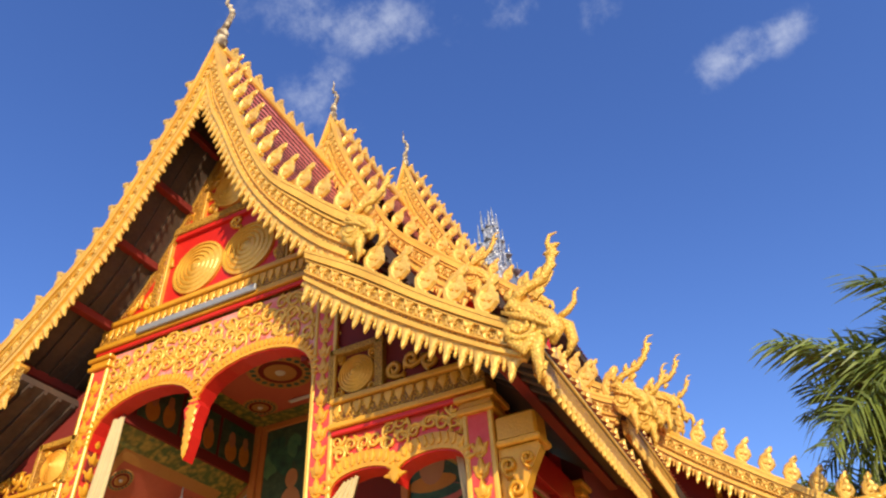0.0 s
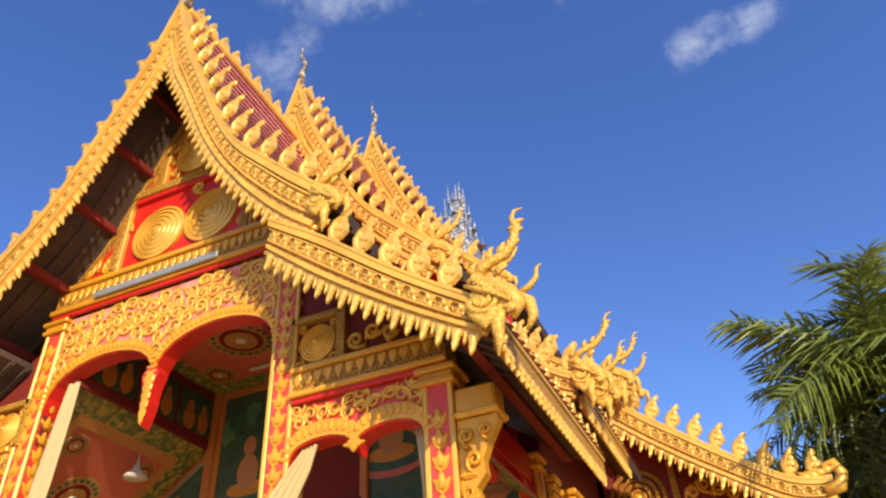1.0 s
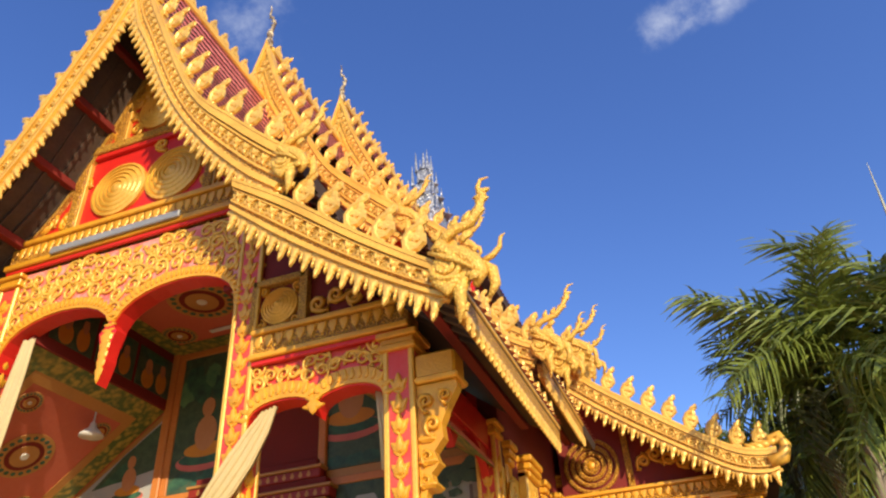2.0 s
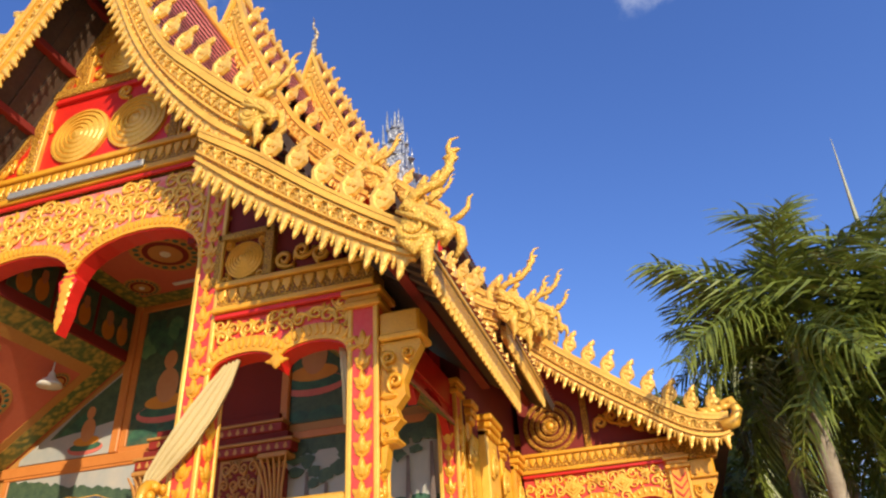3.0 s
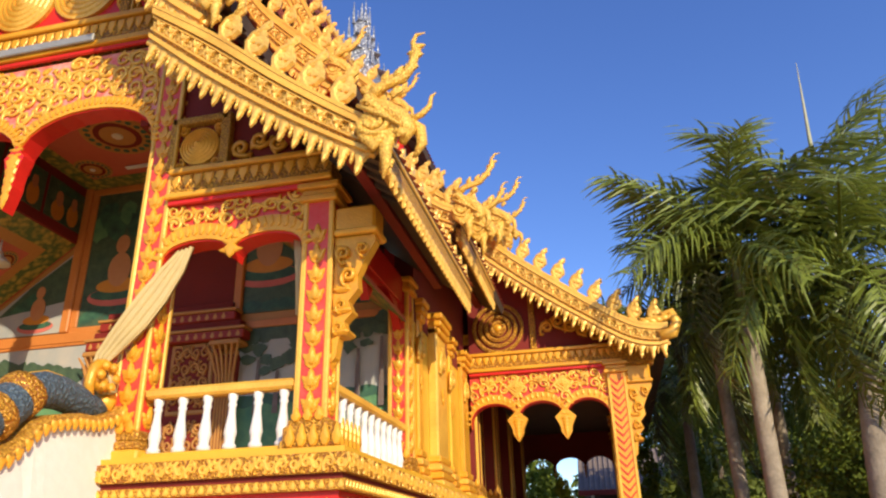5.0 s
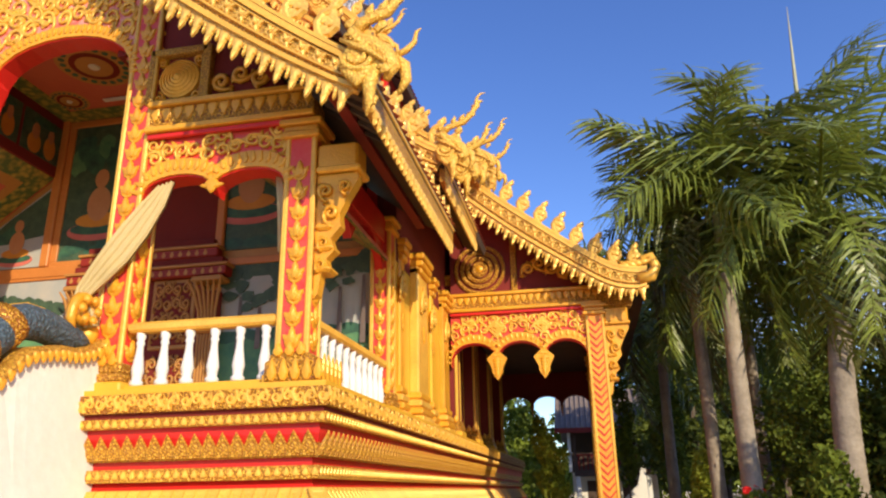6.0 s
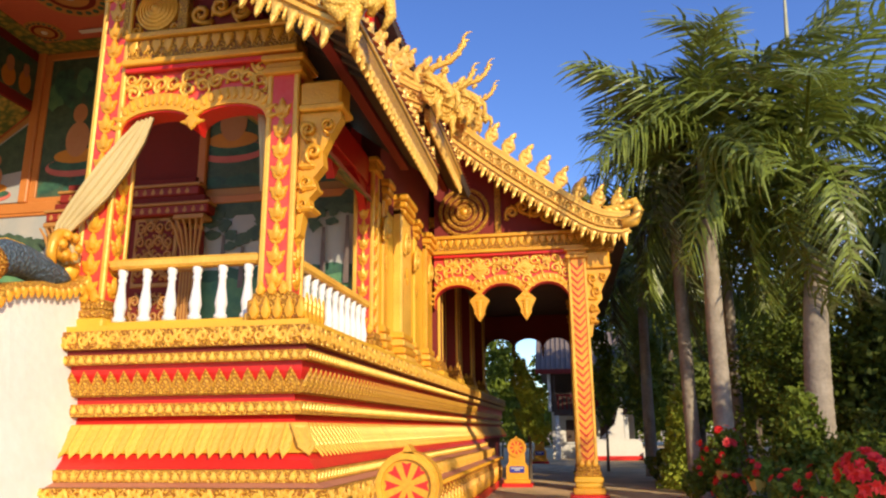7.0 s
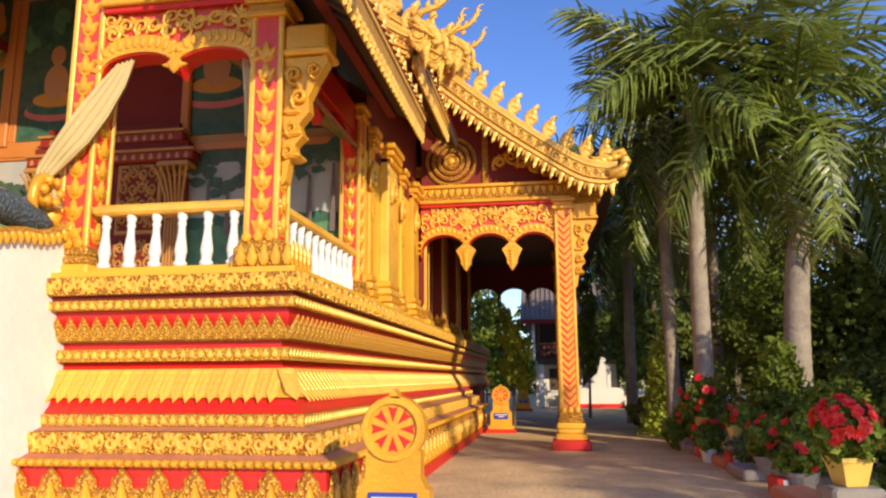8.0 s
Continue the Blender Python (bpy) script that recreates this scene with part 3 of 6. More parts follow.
def column(x0, x1, y0, y1, z0, z1, name_label, group, sides=("front",), mat=PINKRED, leaf_step=0.25, leaf=None):
    c = thing("column", ((x0 + x1) / 2, (y0 + y1) / 2, z0), name_label, "column", group)
    part("shaft", Shape().block(x0 + 0.02, x1 - 0.02, y0 + 0.02, y1 - 0.02, z0, z1), mat, c)
    w = 0.065
    for a in (x0, x1 - w):
        for b in (y0, y1 - w):
            part("edge_strip", Shape().block(a, a + w, b, b + w, z0 + 0.3, z1 - 0.02, 0.015), GOLD_PALE, c)
    for k, (d, h) in enumerate(((0.09, 0.12), (0.06, 0.10), (0.035, 0.12))):
        z = z0 + (0, 0.12, 0.22)[k]
        part("base_block", Shape().block(x0 - d, x1 + d, y0 - d, y1 + d, z, z + h, 0.02), YELLOW if k == 0 else GOLD_CARVED, c)
    for k, d in enumerate((0.05, 0.02, 0.07)):
        part("cap_block", Shape().block(x0 - d, x1 + d, y0 - d, y1 + d, z1 - 0.25 + 0.08 * k, z1 - 0.17 + 0.08 * k, 0.015), GOLD, c)
    wide = (x1 - x0 - 2 * w) / 0.24 * 1.1
    n = int((z1 - z0 - 0.75) / leaf_step)
    for i in range(n):
        z = z0 + 0.42 + leaf_step * i
        if "front" in sides:
            part("leaf", leaf or TULIP, None, c, m=spot((x0 + x1) / 2, y0 + 0.02, z, 0, wide, 1.18))
        if "side" in sides:
            part("leaf", leaf or TULIP, None, c, m=spot(x1 - 0.02, (y0 + y1) / 2, z, 0, wide, 1.18, turn=90))
    for k in (-1, 0, 1):
        part("foot_leaf", LEAF, None, c, m=spot((x0 + x1) / 2 + k * 0.13, y0 - 0.04, z0 + 0.30, 0, 1, 0.8))
    return c


COLS = "red porch column with gold leaf chevrons and gilt edges"
FLOOR = 2.60
column(-5.50, -5.10, YF, YF + 0.40, FLOOR, 8.45, COLS, "porch columns", ("front", "side"))
column(-10.20, -9.80, YF, YF + 0.40, FLOOR, 8.45, COLS, "porch columns", ("front", "side"))
column(-3.25, -2.86, YF, YF + 0.39, FLOOR, 5.78, COLS, "porch columns", ("front", "side"))
column(-12.44, -12.05, YF, YF + 0.39, FLOOR, 5.78, COLS, "porch columns", ("front", "side"))
column(-3.20, -2.86, 10.62, 10.98, FLOOR, 5.78, COLS, "porch columns", ("front", "side"))
column(0.16, 0.55, 15.25, 15.64, 0.42, 5.25, "tall gilt gallery post with red chevrons on a red stepped base", "gallery posts", ("front", "side"), POST_ORANGE, 0.15, CHEVRON)
gallery_base = thing("post_base", (0.35, 15.4, 0), "stepped red and gold post base", "column base")
part("foot", Shape().block(-0.03, 0.74, 15.06, 15.83, 0.0, 0.2, 0.02), RED, gallery_base)
part("step", Shape().block(0.04, 0.67, 15.13, 15.76, 0.2, 0.33, 0.02), GOLD, gallery_base)
part("step", Shape().block(0.09, 0.62, 15.18, 15.71, 0.33, 0.43, 0.02), YELLOW, gallery_base)
for yy in (18.6, 21.8, 25.0):
    column(0.16, 0.55, yy, yy + 0.39, 0.0, 5.25, "gilt gallery post with red chevrons", "gallery posts", ("front",), ORANGE, 0.24)


# ---- arched screens ----
def lobe_line(x0, x1, spring, top, n=12):
    xm, r = (x0 + x1) / 2, (x1 - x0) / 2
    out = []
    for i in range(n + 1):
        a = math.pi - math.pi * i / n
        out.append((xm + r * math.cos(a), spring + (top - spring) * abs(math.sin(a)) ** 0.75))
    return out


def arch_screen(label, edges, spring, top, head, y0, y1, drop, ground_mat=PINKRED, scroll=CURL, scroll_size=1.0, band=0.17, seed=1, density=0.24, under=RED, pend=0.22, pend_mat=RED, rim_mat=GOLD):
    """A panel hung between columns, cut below into lobes, with beaded gilt rims, pendants and gilt scrolls."""
    s = thing("arch_screen", ((edges[0] + edges[-1]) / 2, y0, spring), label, "arch")
    line = []
    lobes = [lobe_line(a, b, spring, top) for a, b in zip(edges, edges[1:])]
    for k, l in enumerate(lobes):
        line += l if k == 0 else l[1:]
    part("panel", Shape().slab([(edges[0], head)] + line + [(edges[-1], head)], y0, y1), ground_mat, s)
    for k, l in enumerate(lobes):
        outer = [(x, z + band * (1.0 if 0 < i < len(l) - 1 else 0.6)) for i, (x, z) in enumerate(l)]
        xm = sum(p[0] for p in l) / len(l)
        outer = [(xm + (x - xm) * 1.0, z) for x, z in outer]
        part("rim", Shape().ribbon(outer, [(x, z - 0.01) for x, z in l], y0 - 0.05, y0 + 0.02), rim_mat, s)
        part("soffit", Shape().ribbon([(x, z - 0.012) for x, z in l], [(x, z - 0.03) for x, z in l], y0 - 0.02, y1 + 0.01), under, s)
        fine = smooth_line(between(outer, l, 0.5), max(8, int((edges[k + 1] - edges[k]) * 17)))
        for (x, z), (x2, z2) in zip(fine, fine[1:]) if rim_mat is GOLD else ():
            heading = math.degrees(math.atan2(z2 - z, x2 - x))
            part("rim_leaf", LEAF, None, s, m=spot((x + x2) / 2, y0 - 0.045, (z + z2) / 2 - band * 0.3, heading, band * 3.6, band * 4.2))
    for k, x in enumerate(edges[1:-1]):
        if not drop:
            part("cusp_leaf", LEAF, None, s, m=spot(x, y0 - 0.06, spring + 0.14, 180, 1.6, 1.0))
            continue
        w = drop * pend
        out = [(x - w, spring + 0.1), (x - w * 0.66, spring - drop * 0.12), (x - w * 0.5, spring - drop * 0.36), (x - w * 0.54, spring - drop * 0.5), (x - w * 0.26, spring - drop * 0.78), (x, spring - drop)]
        out += [(2 * x - a, b) for a, b in reversed(out[:-1])] + [(x, spring + 0.3)]
        part("pendant", Shape().slab(out, y0 - 0.06, y0 + 0.14 if pend_mat is RED else y0 + 0.06), pend_mat, s)
        for j in range(5):
            part("pendant_leaf", LEAF, None, s, m=spot(x, y0 - 0.065, spring + 0.12 - j * drop * 0.19, 180, (1.3 if pend_mat is RED else 0.75) * (1 - 0.1 * j) * w / 0.11, 1.1 * drop / 0.55))
    rng = random.Random(seed)

    def floor_at(x):
        best = None
        for (a, b), (c, d) in zip(line, line[1:]):
            if a <= x <= c and c > a:
                best = b + (d - b) * (x - a) / (c - a)
        return best if best is not None else top
    x = edges[0] + density * 0.5
    col = 0
    mid = (edges[0] + edges[-1]) / 2
    while x < edges[-1] - 0.05:
        low = floor_at(x) + band + 0.06 * scroll_size
        z = low + density * 0.35 * (1 + col % 2 * 0.5)
        row = 0
        while z < head - 0.08 * scroll_size:
            flip = 1 if x < mid else -1
            part("scroll", scroll, None, s, m=spot(x + rng.uniform(-.03, .03), y0 - 0.01, z, rng.choice((0, 40, -60, 150)) * flip + rng.uniform(-20, 20), flip * scroll_size * rng.uniform(0.85, 1.2), scroll_size * rng.uniform(0.85, 1.2)))
            part("leaf", LEAF, None, s, m=spot(x + density * 0.46, y0 - 0.004, min(z + density * 0.2, head - 0.16), rng.uniform(-70, 70) + (180 if row % 2 else 0), 0.9 * scroll_size, 0.85 * scroll_size))
            z += density * 0.92
            row += 1
        x += density * 0.92
        col += 1
    return s


arch_screen("carved central porch arch, gold scrolls on faded red", (-9.80, -7.65, -5.50), 6.75, 7.50, 8.44, YF + 0.06, YF + 0.32, 0.72, FADED, seed=3, scroll=CURL_FINE, scroll_size=1.05, density=0.27, pend=0.22)
arch_screen("carved side porch arch, gold scrolls on red", (-5.10, -4.17, -3.25), 4.98, 5.24, 5.76, YF + 0.06, YF + 0.32, 0, seed=5, scroll=CURL_FINE, scroll_size=0.8, density=0.2, band=0.2)
arch_screen("carved side porch arch, gold scrolls on red", (-12.05, -11.1, -10.20), 4.98, 5.24, 5.76, YF + 0.06, YF + 0.32, 0.16, seed=5, scroll_size=0.8, density=0.21, band=0.15)
arch_screen("three-lobed gallery arch with gold scrolls on orange red", (-2.76, -1.76, -0.76, 0.17), 4.08, 4.56, 5.20, 15.36, 15.56, 0.36, PINKRED, seed=7, scroll=CURL_FINE, scroll_size=0.85, density=0.23, band=0.17, pend=0.6, pend_mat=GOLD)
# far arch all in maroon: the gallery's shade is put into its colour
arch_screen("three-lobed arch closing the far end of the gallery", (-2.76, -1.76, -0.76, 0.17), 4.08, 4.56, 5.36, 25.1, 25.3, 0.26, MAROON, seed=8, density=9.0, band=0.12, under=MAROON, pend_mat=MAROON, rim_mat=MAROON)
frieze = thing("frieze", (-1.3, 15.3, 4.9), "gilt diamond bosses along the gallery frieze", "frieze")
for x in (-2.3, -1.76, -1.24, -0.76, -0.28):
    part("diamond", DIAMOND, None, frieze, m=spot(x, 15.345, 4.86 if x in (-1.76, -0.76) else 5.0, 0, 1.25 if x in (-1.76, -0.76) else 0.6, 1.25 if x in (-1.76, -0.76) else 0.6))

# the porch's right side, between the front and rear columns
side_head = thing("side_beam", (-3.0, 9, 5.4), "dark red side beam of the porch", "beam")
part("beam", Shape().block(-3.14, -2.94, YF + 0.4, 10.62, 5.30, 5.76), RED, side_head)
for ya, yb in ((YF + 0.4, 9.0), (9.0, 10.62)):
    arc = [(ya + (yb - ya) * i / 10, 4.85 + 0.45 * abs(math.sin(math.pi * i / 10)) ** 0.7) for i in range(11)]
    s = Shape().rings([[(-3.1, y, z), (-2.98, y, z), (-2.98, y, 5.31), (-3.1, y, 5.31)] for y, z in arc])
    part("arch_board", s, RED, side_head)


# ---- beams, gable and panels of the front ----
def beam(label, x0, x1, y0, y1, z0, z1, mat=GOLD_CARVED, red_line=True, petals=True):
    b = thing("beam", ((x0 + x1) / 2, y0, z0), label, "beam")
    h = z1 - z0
    part("body", Shape().block(x0, x1, y0, y1, z0, z1), mat, b)
    part("moulding", Shape().block(x0 - 0.02, x1 + 0.02, y0 - 0.07, y0 + 0.05, z0, z0 + 0.18 * h, 0.015), GOLD, b)
    part("moulding", Shape().block(x0 - 0.02, x1 + 0.02, y0 - 0.06, y0 + 0.05, z1 - 0.18 * h, z1, 0.015), GOLD, b)
    if red_line:
        part("fillet", Shape().block(x0, x1, y0 - 0.012, y0 + 0.05, z0 - 0.07, z0 - 0.002), RED, b)
    if petals:
        n = int((x1 - x0) / 0.15)
        for i in range(n):
            part("petal", PETAL, None, b, m=spot(x0 + (i + 0.5) * (x1 - x0) / n, y0 - 0.01, z1 - 0.22 * h, 180, 0.85, h * 2.1, 0.5))
    return b


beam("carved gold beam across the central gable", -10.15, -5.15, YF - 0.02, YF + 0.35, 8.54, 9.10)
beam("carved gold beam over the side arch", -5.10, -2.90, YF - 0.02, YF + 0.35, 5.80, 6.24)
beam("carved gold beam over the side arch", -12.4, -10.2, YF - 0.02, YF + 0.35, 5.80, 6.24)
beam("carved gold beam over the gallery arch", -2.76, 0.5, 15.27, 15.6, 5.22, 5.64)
flash = thing("cable_duct", (-7.8, 7.1, 8.62), "weathered grey metal strip fixed along the beam", "strip")
part("strip", Shape().block(-9.15, -6.62, YF - 0.15, YF - 0.10, 8.58, 8.71), GREY, flash)

gable = thing("gable_front", (XC, YF, 9.1), "red gable with gilt rosettes, struts and scrolls under the roof", "gable", kind="structure")
part("panel", Shape().slab([(XC - 2.55, 9.1), (XC + 2.55, 9.1), (XC + 1.7, 10.3), (XC + 0.85, 11.8), (XC, 13.4), (XC - 0.85, 11.8), (XC - 1.7, 10.3)], YF + 0.08, YF + 0.25), RED, gable)
for x, z0, z1 in ((-9.06, 9.1, 10.75), (-6.30, 9.1, 10.75), (-8.42, 10.9, 12.3), (-6.95, 10.9, 12.1)):
    part("strut", Shape().block(x - 0.09, x + 0.09, YF - 0.02, YF + 0.1, z0, z1, 0.02), GOLD_CARVED, gable)
    part("strut_edge", Shape().block(x + 0.09, x + 0.13, YF + 0.0, YF + 0.1, z0, z1, 0.01), GOLD_PALE, gable)
part("cross_beam", Shape().block(-9.25, -6.05, YF - 0.04, YF + 0.1, 10.74, 10.92, 0.02), GOLD_FINE, gable)
part("fillet", Shape().block(-9.2, -6.1, YF + 0.0, YF + 0.1, 10.64, 10.735, 0.01), RED, gable)


for sx in (1, -1):
    rake = [(XC + sx * d, z) for d, z in smooth_line(((2.32, 9.14), (1.72, 9.86), (0.95, 11.45), (0.42, 12.7)), 12)]
    part("raking_strip", Shape().ribbon([(x, z + 0.09) for x, z in rake], [(x - sx * 0.04, z - 0.09) for x, z in rake], YF - 0.01, YF + 0.09), GOLD_FINE, gable)


def rosette(r, rings=5):
    prof = [(r, 0.0), (r, 0.05)]
    for i in range(rings):
        a, b = r * (1 - i / rings), r * (1 - (i + 0.55) / rings)
        prof += [(a * 0.99, 0.06 + 0.012 * i), (b, 0.075 + 0.012 * i), (b * 0.985, 0.04 + 0.012 * i)]
    prof += [(0.1 * r, 0.13), (0.01, 0.15)]
    return Shape().disc(prof, 28)


ROSE = mesh_of("rosette", rosette(0.5, 6), GOLD_PALE)
for x, z, r in ((-8.2, 9.77, 0.56), (-7.08, 9.77, 0.56), (-7.68, 11.5, 0.46)):
    part("rosette", ROSE, None, gable, "round gilt rosette of concentric rings", m=spot(x, YF + 0.08, z, 0, 2 * r, 2 * r))
rng = random.Random(11)
for i in range(95):
    z = rng.uniform(9.2, 12.4)
    half = 2.35 - (z - 9.1) * 0.62 if z < 10.9 else 1.25 - (z - 10.9) * 0.55
    x = XC + rng.uniform(-half, half)
    if any((x - a) ** 2 + (z - b) ** 2 < (c + 0.07) ** 2 for a, b, c in ((-8.2, 9.77, 0.56), (-7.08, 9.77, 0.56), (-7.68, 11.5, 0.46))) or abs(z - 10.8) < 0.2:
        continue
    part("scroll", CURL, None, gable, m=spot(x, YF + 0.075, z, rng.uniform(0, 360), rng.choice((-1, 1)) * 1.05, 1.05))

for sx, tag in ((1, "right"), (-1, "left")):
    w = thing("gable_side_" + ("1" if sx > 0 else "2"), (XC + sx * 3.6, YF, 6.24), "dark red panel with a gilt medallion under the lower eave", "gable", kind="structure")
    o = [(XC + sx * d, z) for d, z in ((2.15, 6.24), (4.75, 6.24), (4.3, 6.75), (3.4, 7.4), (2.6, 8.0), (2.15, 8.4))]
    part("panel", Shape().slab(o if sx > 0 else o[::-1], YF + 0.1, YF + 0.25), MAROON, w)
    cx = XC + sx * 2.86
    for a, b, c, d in ((cx - 0.40, cx + 0.40, 6.95, 7.05), (cx - 0.40, cx + 0.40, 6.245, 6.30), (cx - 0.42, cx - 0.34, 6.24, 7.05), (cx + 0.32, cx + 0.45, 6.24, 7.05)):
        part("frame", Shape().block(a, b, YF - 0.01, YF + 0.11, c, d, 0.01), GOLD_FINE, w)
    part("rosette", ROSE, None, w, "round gilt medallion", m=spot(cx, YF + 0.1, 6.61, 0, 0.56, 0.56))
    for k, (a, b) in enumerate(((-0.27, 0.27), (0.25, 0.27), (-0.27, -0.25), (0.25, -0.25))):
        part("scroll", CURL, None, w, m=spot(cx + a, YF + 0.1, 6.61 + b, (-45, 45, 225, 135)[k], 0.55, 0.55))
    for k in range(5):
        part("scroll", CURL, None, w, m=spot(XC + sx * (3.45 + 0.26 * k), YF + 0.09, 6.5 + 0.08 * (k % 2), 90 * sx + 40 * k, sx * 1.0, 1.0))

hall_gable = thing("gable_gallery", (-1.3, 15.4, 5.64), "dark red gallery gable with a large gilt ring", "gable", kind="structure")
part("panel", Shape().slab([(-2.76, 5.64), (0.55, 5.64), (0.45, 5.75), (-0.8, 6.55), (-2.0, 7.5), (-2.76, 8.1)], 15.42, 15.58), MAROON, hall_gable)
for r, w in ((0.54, 0.045), (0.40, 0.05), (0.27, 0.05), (0.13, 0.06)):
    ring_pts = [(-2.08 + r * math.cos(2 * math.pi * i / 28), 15.40, 6.22 + r * math.sin(2 * math.pi * i / 28)) for i in range(29)]
    part("medallion_ring", Shape().tube(ring_pts, [w] * 29, 7), GOLD_CARVED, hall_gable, "carved gilt ring of a large medallion")
part("medallion_boss", Shape().disc([(0.09, 0), (0.08, 0.07), (0.02, 0.1)], 14), GOLD, hall_gable, m=Matrix.Translation((-2.08, 15.41, 6.22)))
part("strip", Shape().block(-1.38, -1.25, 15.36, 15.43, 5.64, 6.9), GOLD_CARVED, hall_gable)
for k in range(6):
    part("scroll", CURL, None, hall_gable, m=spot(-1.0 + 0.25 * k, 15.41, 5.9 + 0.12 * (k % 2) + 0.25 * (k < 3), 70 * k, 1.1, 1.1))
part("end_beam", Shape().block(0.5, 1.15, 15.25, 15.6, 5.15, 5.62, 0.03), GOLD_CARVED, hall_gable)


def bracket(x, y, z, sx, size, label):
    """A carved corbel that leans from a column out to the eave: cap, scrolled arm and a foot of three cushions."""
    b = thing("bracket", (x, y, z), label, "bracket")
    w = lambda d, h: (x + sx * d * size * 0.84, z + h * size)
    out = [w(0, 0), w(0.06, 0.05), w(0.10, 0.28), w(0.20, 0.34), w(0.17, 0.46), w(0.28, 0.56), w(0.22, 0.70), w(0.36, 0.84), w(0.34, 1.0), w(0.46, 1.22), w(0.60, 1.42), w(0.58, 1.5), w(0.0, 1.5)]
    part("arm", Shape().slab(out if sx > 0 else out[::-1], y, y + 0.16), GOLD, b)
    part("cap", Shape().block(min(w(0, 0)[0], w(0.6, 0)[0]), max(w(0, 0)[0], w(0.6, 0)[0]), y - 0.05, y + 0.32, z + 1.5 * size, z + 1.88 * size, 0.03), GOLD, b)
    part("cap_lip", Shape().block(min(w(0, 0)[0], w(0.64, 0)[0]), max(w(0, 0)[0], w(0.64, 0)[0]), y - 0.08, y + 0.34, z + 1.5 * size, z + 1.58 * size, 0.02), GOLD, b)
    for d, h, k in ((0.10, 0.38, 0.5), (0.13, 0.64, 0.55), (0.22, 1.0, 0.8), (0.14, 1.28, 0.75), (0.42, 1.32, 0.6)):
        part("scroll", CURL, None, b, m=spot(w(d, h)[0], y - 0.01, w(d, h)[1], 30 * h * sx, sx * k * size, k * size))
    for h in (0.30, 0.55, 0.80):
        a, c = w(0, h), w(0.27 - 0.1 * abs(h - 0.55), h + 0.08)
        part("cushion", Shape().block(min(a[0], c[0]), max(a[0], c[0]), y - 0.05, y + 0.26, a[1], c[1], 0.03), GOLD, b)
    return b


bracket(-2.86, YF + 0.08, 3.55, 1, 1.0, "gilt scrolled bracket beside the porch column")
bracket(-12.44, YF + 0.08, 3.55, -1, 1.0, "gilt scrolled bracket beside the porch column")
bracket(0.55, 15.32, 3.3, 1, 0.98, "gilt scrolled bracket beside the gallery post")

# ---- balustrades ----
baluster = Shape().lathe([(0.075, 0), (0.075, 0.05), (0.055, 0.07), (0.06, 0.12), (0.072, 0.18), (0.06, 0.26), (0.043, 0.38), (0.04, 0.46), (0.052, 0.49), (0.04, 0.52), (0.055, 0.56), (0.055, 0.62)], n=12)
BALUSTER = mesh_of("baluster", baluster, WHITE, True)


def balustrade(a, b, n, label):
    t = thing("balustrade", ((a[0] + b[0]) / 2, (a[1] + b[1]) / 2, FLOOR), label, "balustrade", "porch balustrades")
    dx, dy = abs(b[0] - a[0]) / 2, abs(b[1] - a[1]) / 2
    cx, cy = (a[0] + b[0]) / 2, (a[1] + b[1]) / 2
    part("kerb", Shape().block(cx - dx - (0.1 if dx == 0 else 0), cx + dx + (0.1 if dx == 0 else 0), cy - dy - (0.1 if dy == 0 else 0), cy + dy + (0.1 if dy == 0 else 0), FLOOR - 0.05, FLOOR + 0.08, 0.015), YELLOW, t)
    part("rail", Shape().block(cx - dx - (0.085 if dx == 0 else 0), cx + dx + (0.085 if dx == 0 else 0), cy - dy - (0.085 if dy == 0 else 0), cy + dy + (0.085 if dy == 0 else 0), 3.29, 3.41, 0.03), GOLD_PALE, t)
    for i in range(n):
        k = (i + 0.5) / n
        part("baluster", BALUSTER, None, t, m=Matrix.Translation((a[0] + (b[0] - a[0]) * k, a[1] + (b[1] - a[1]) * k, FLOOR + 0.08)))


balustrade((-5.10, YF + 0.12), (-3.25, YF + 0.12), 6, "gilt handrail on six white turned balusters")
balustrade((-2.98, YF + 0.40), (-2.98, 10.62), 11, "gilt handrail on a row of white turned balusters")
balustrade((-12.05, YF + 0.12), (-10.2, YF + 0.12), 6, "gilt handrail on six white turned balusters")
corner = thing("corner_ornament", (-2.75, 7.1, FLOOR), "gilt carved leaf cluster at the plinth corner", "ornament")
part("block", Shape().block(-3.3, -2.66, YF - 0.13, YF + 0.5, 2.61, 2.86, 0.03), GOLD_CARVED, corner)
for k in range(5):
    part("leaf", LEAF, None, corner, m=spot(-3.2 + 0.13 * k, YF - 0.14, 2.62, 0, 1, 1.25))
    part("leaf", LEAF, None, corner, m=spot(-2.655, YF - 0.05 + 0.13 * k, 2.62, 0, 1, 1.5, turn=90))


# ---- roofs ----
def along(line, step):
    """Places and headings every step along a line in (x, z)."""
    length = sum(math.dist(a, b) for a, b in zip(line, line[1:]))
    n = max(2, int(length / step))
    pts = smooth_line(line, n + 1)
    return [((a[0] + b[0]) / 2, (a[1] + b[1]) / 2, math.degrees(math.atan2(b[1] - a[1], b[0] - a[0]))) for a, b in zip(pts, pts[1:])]


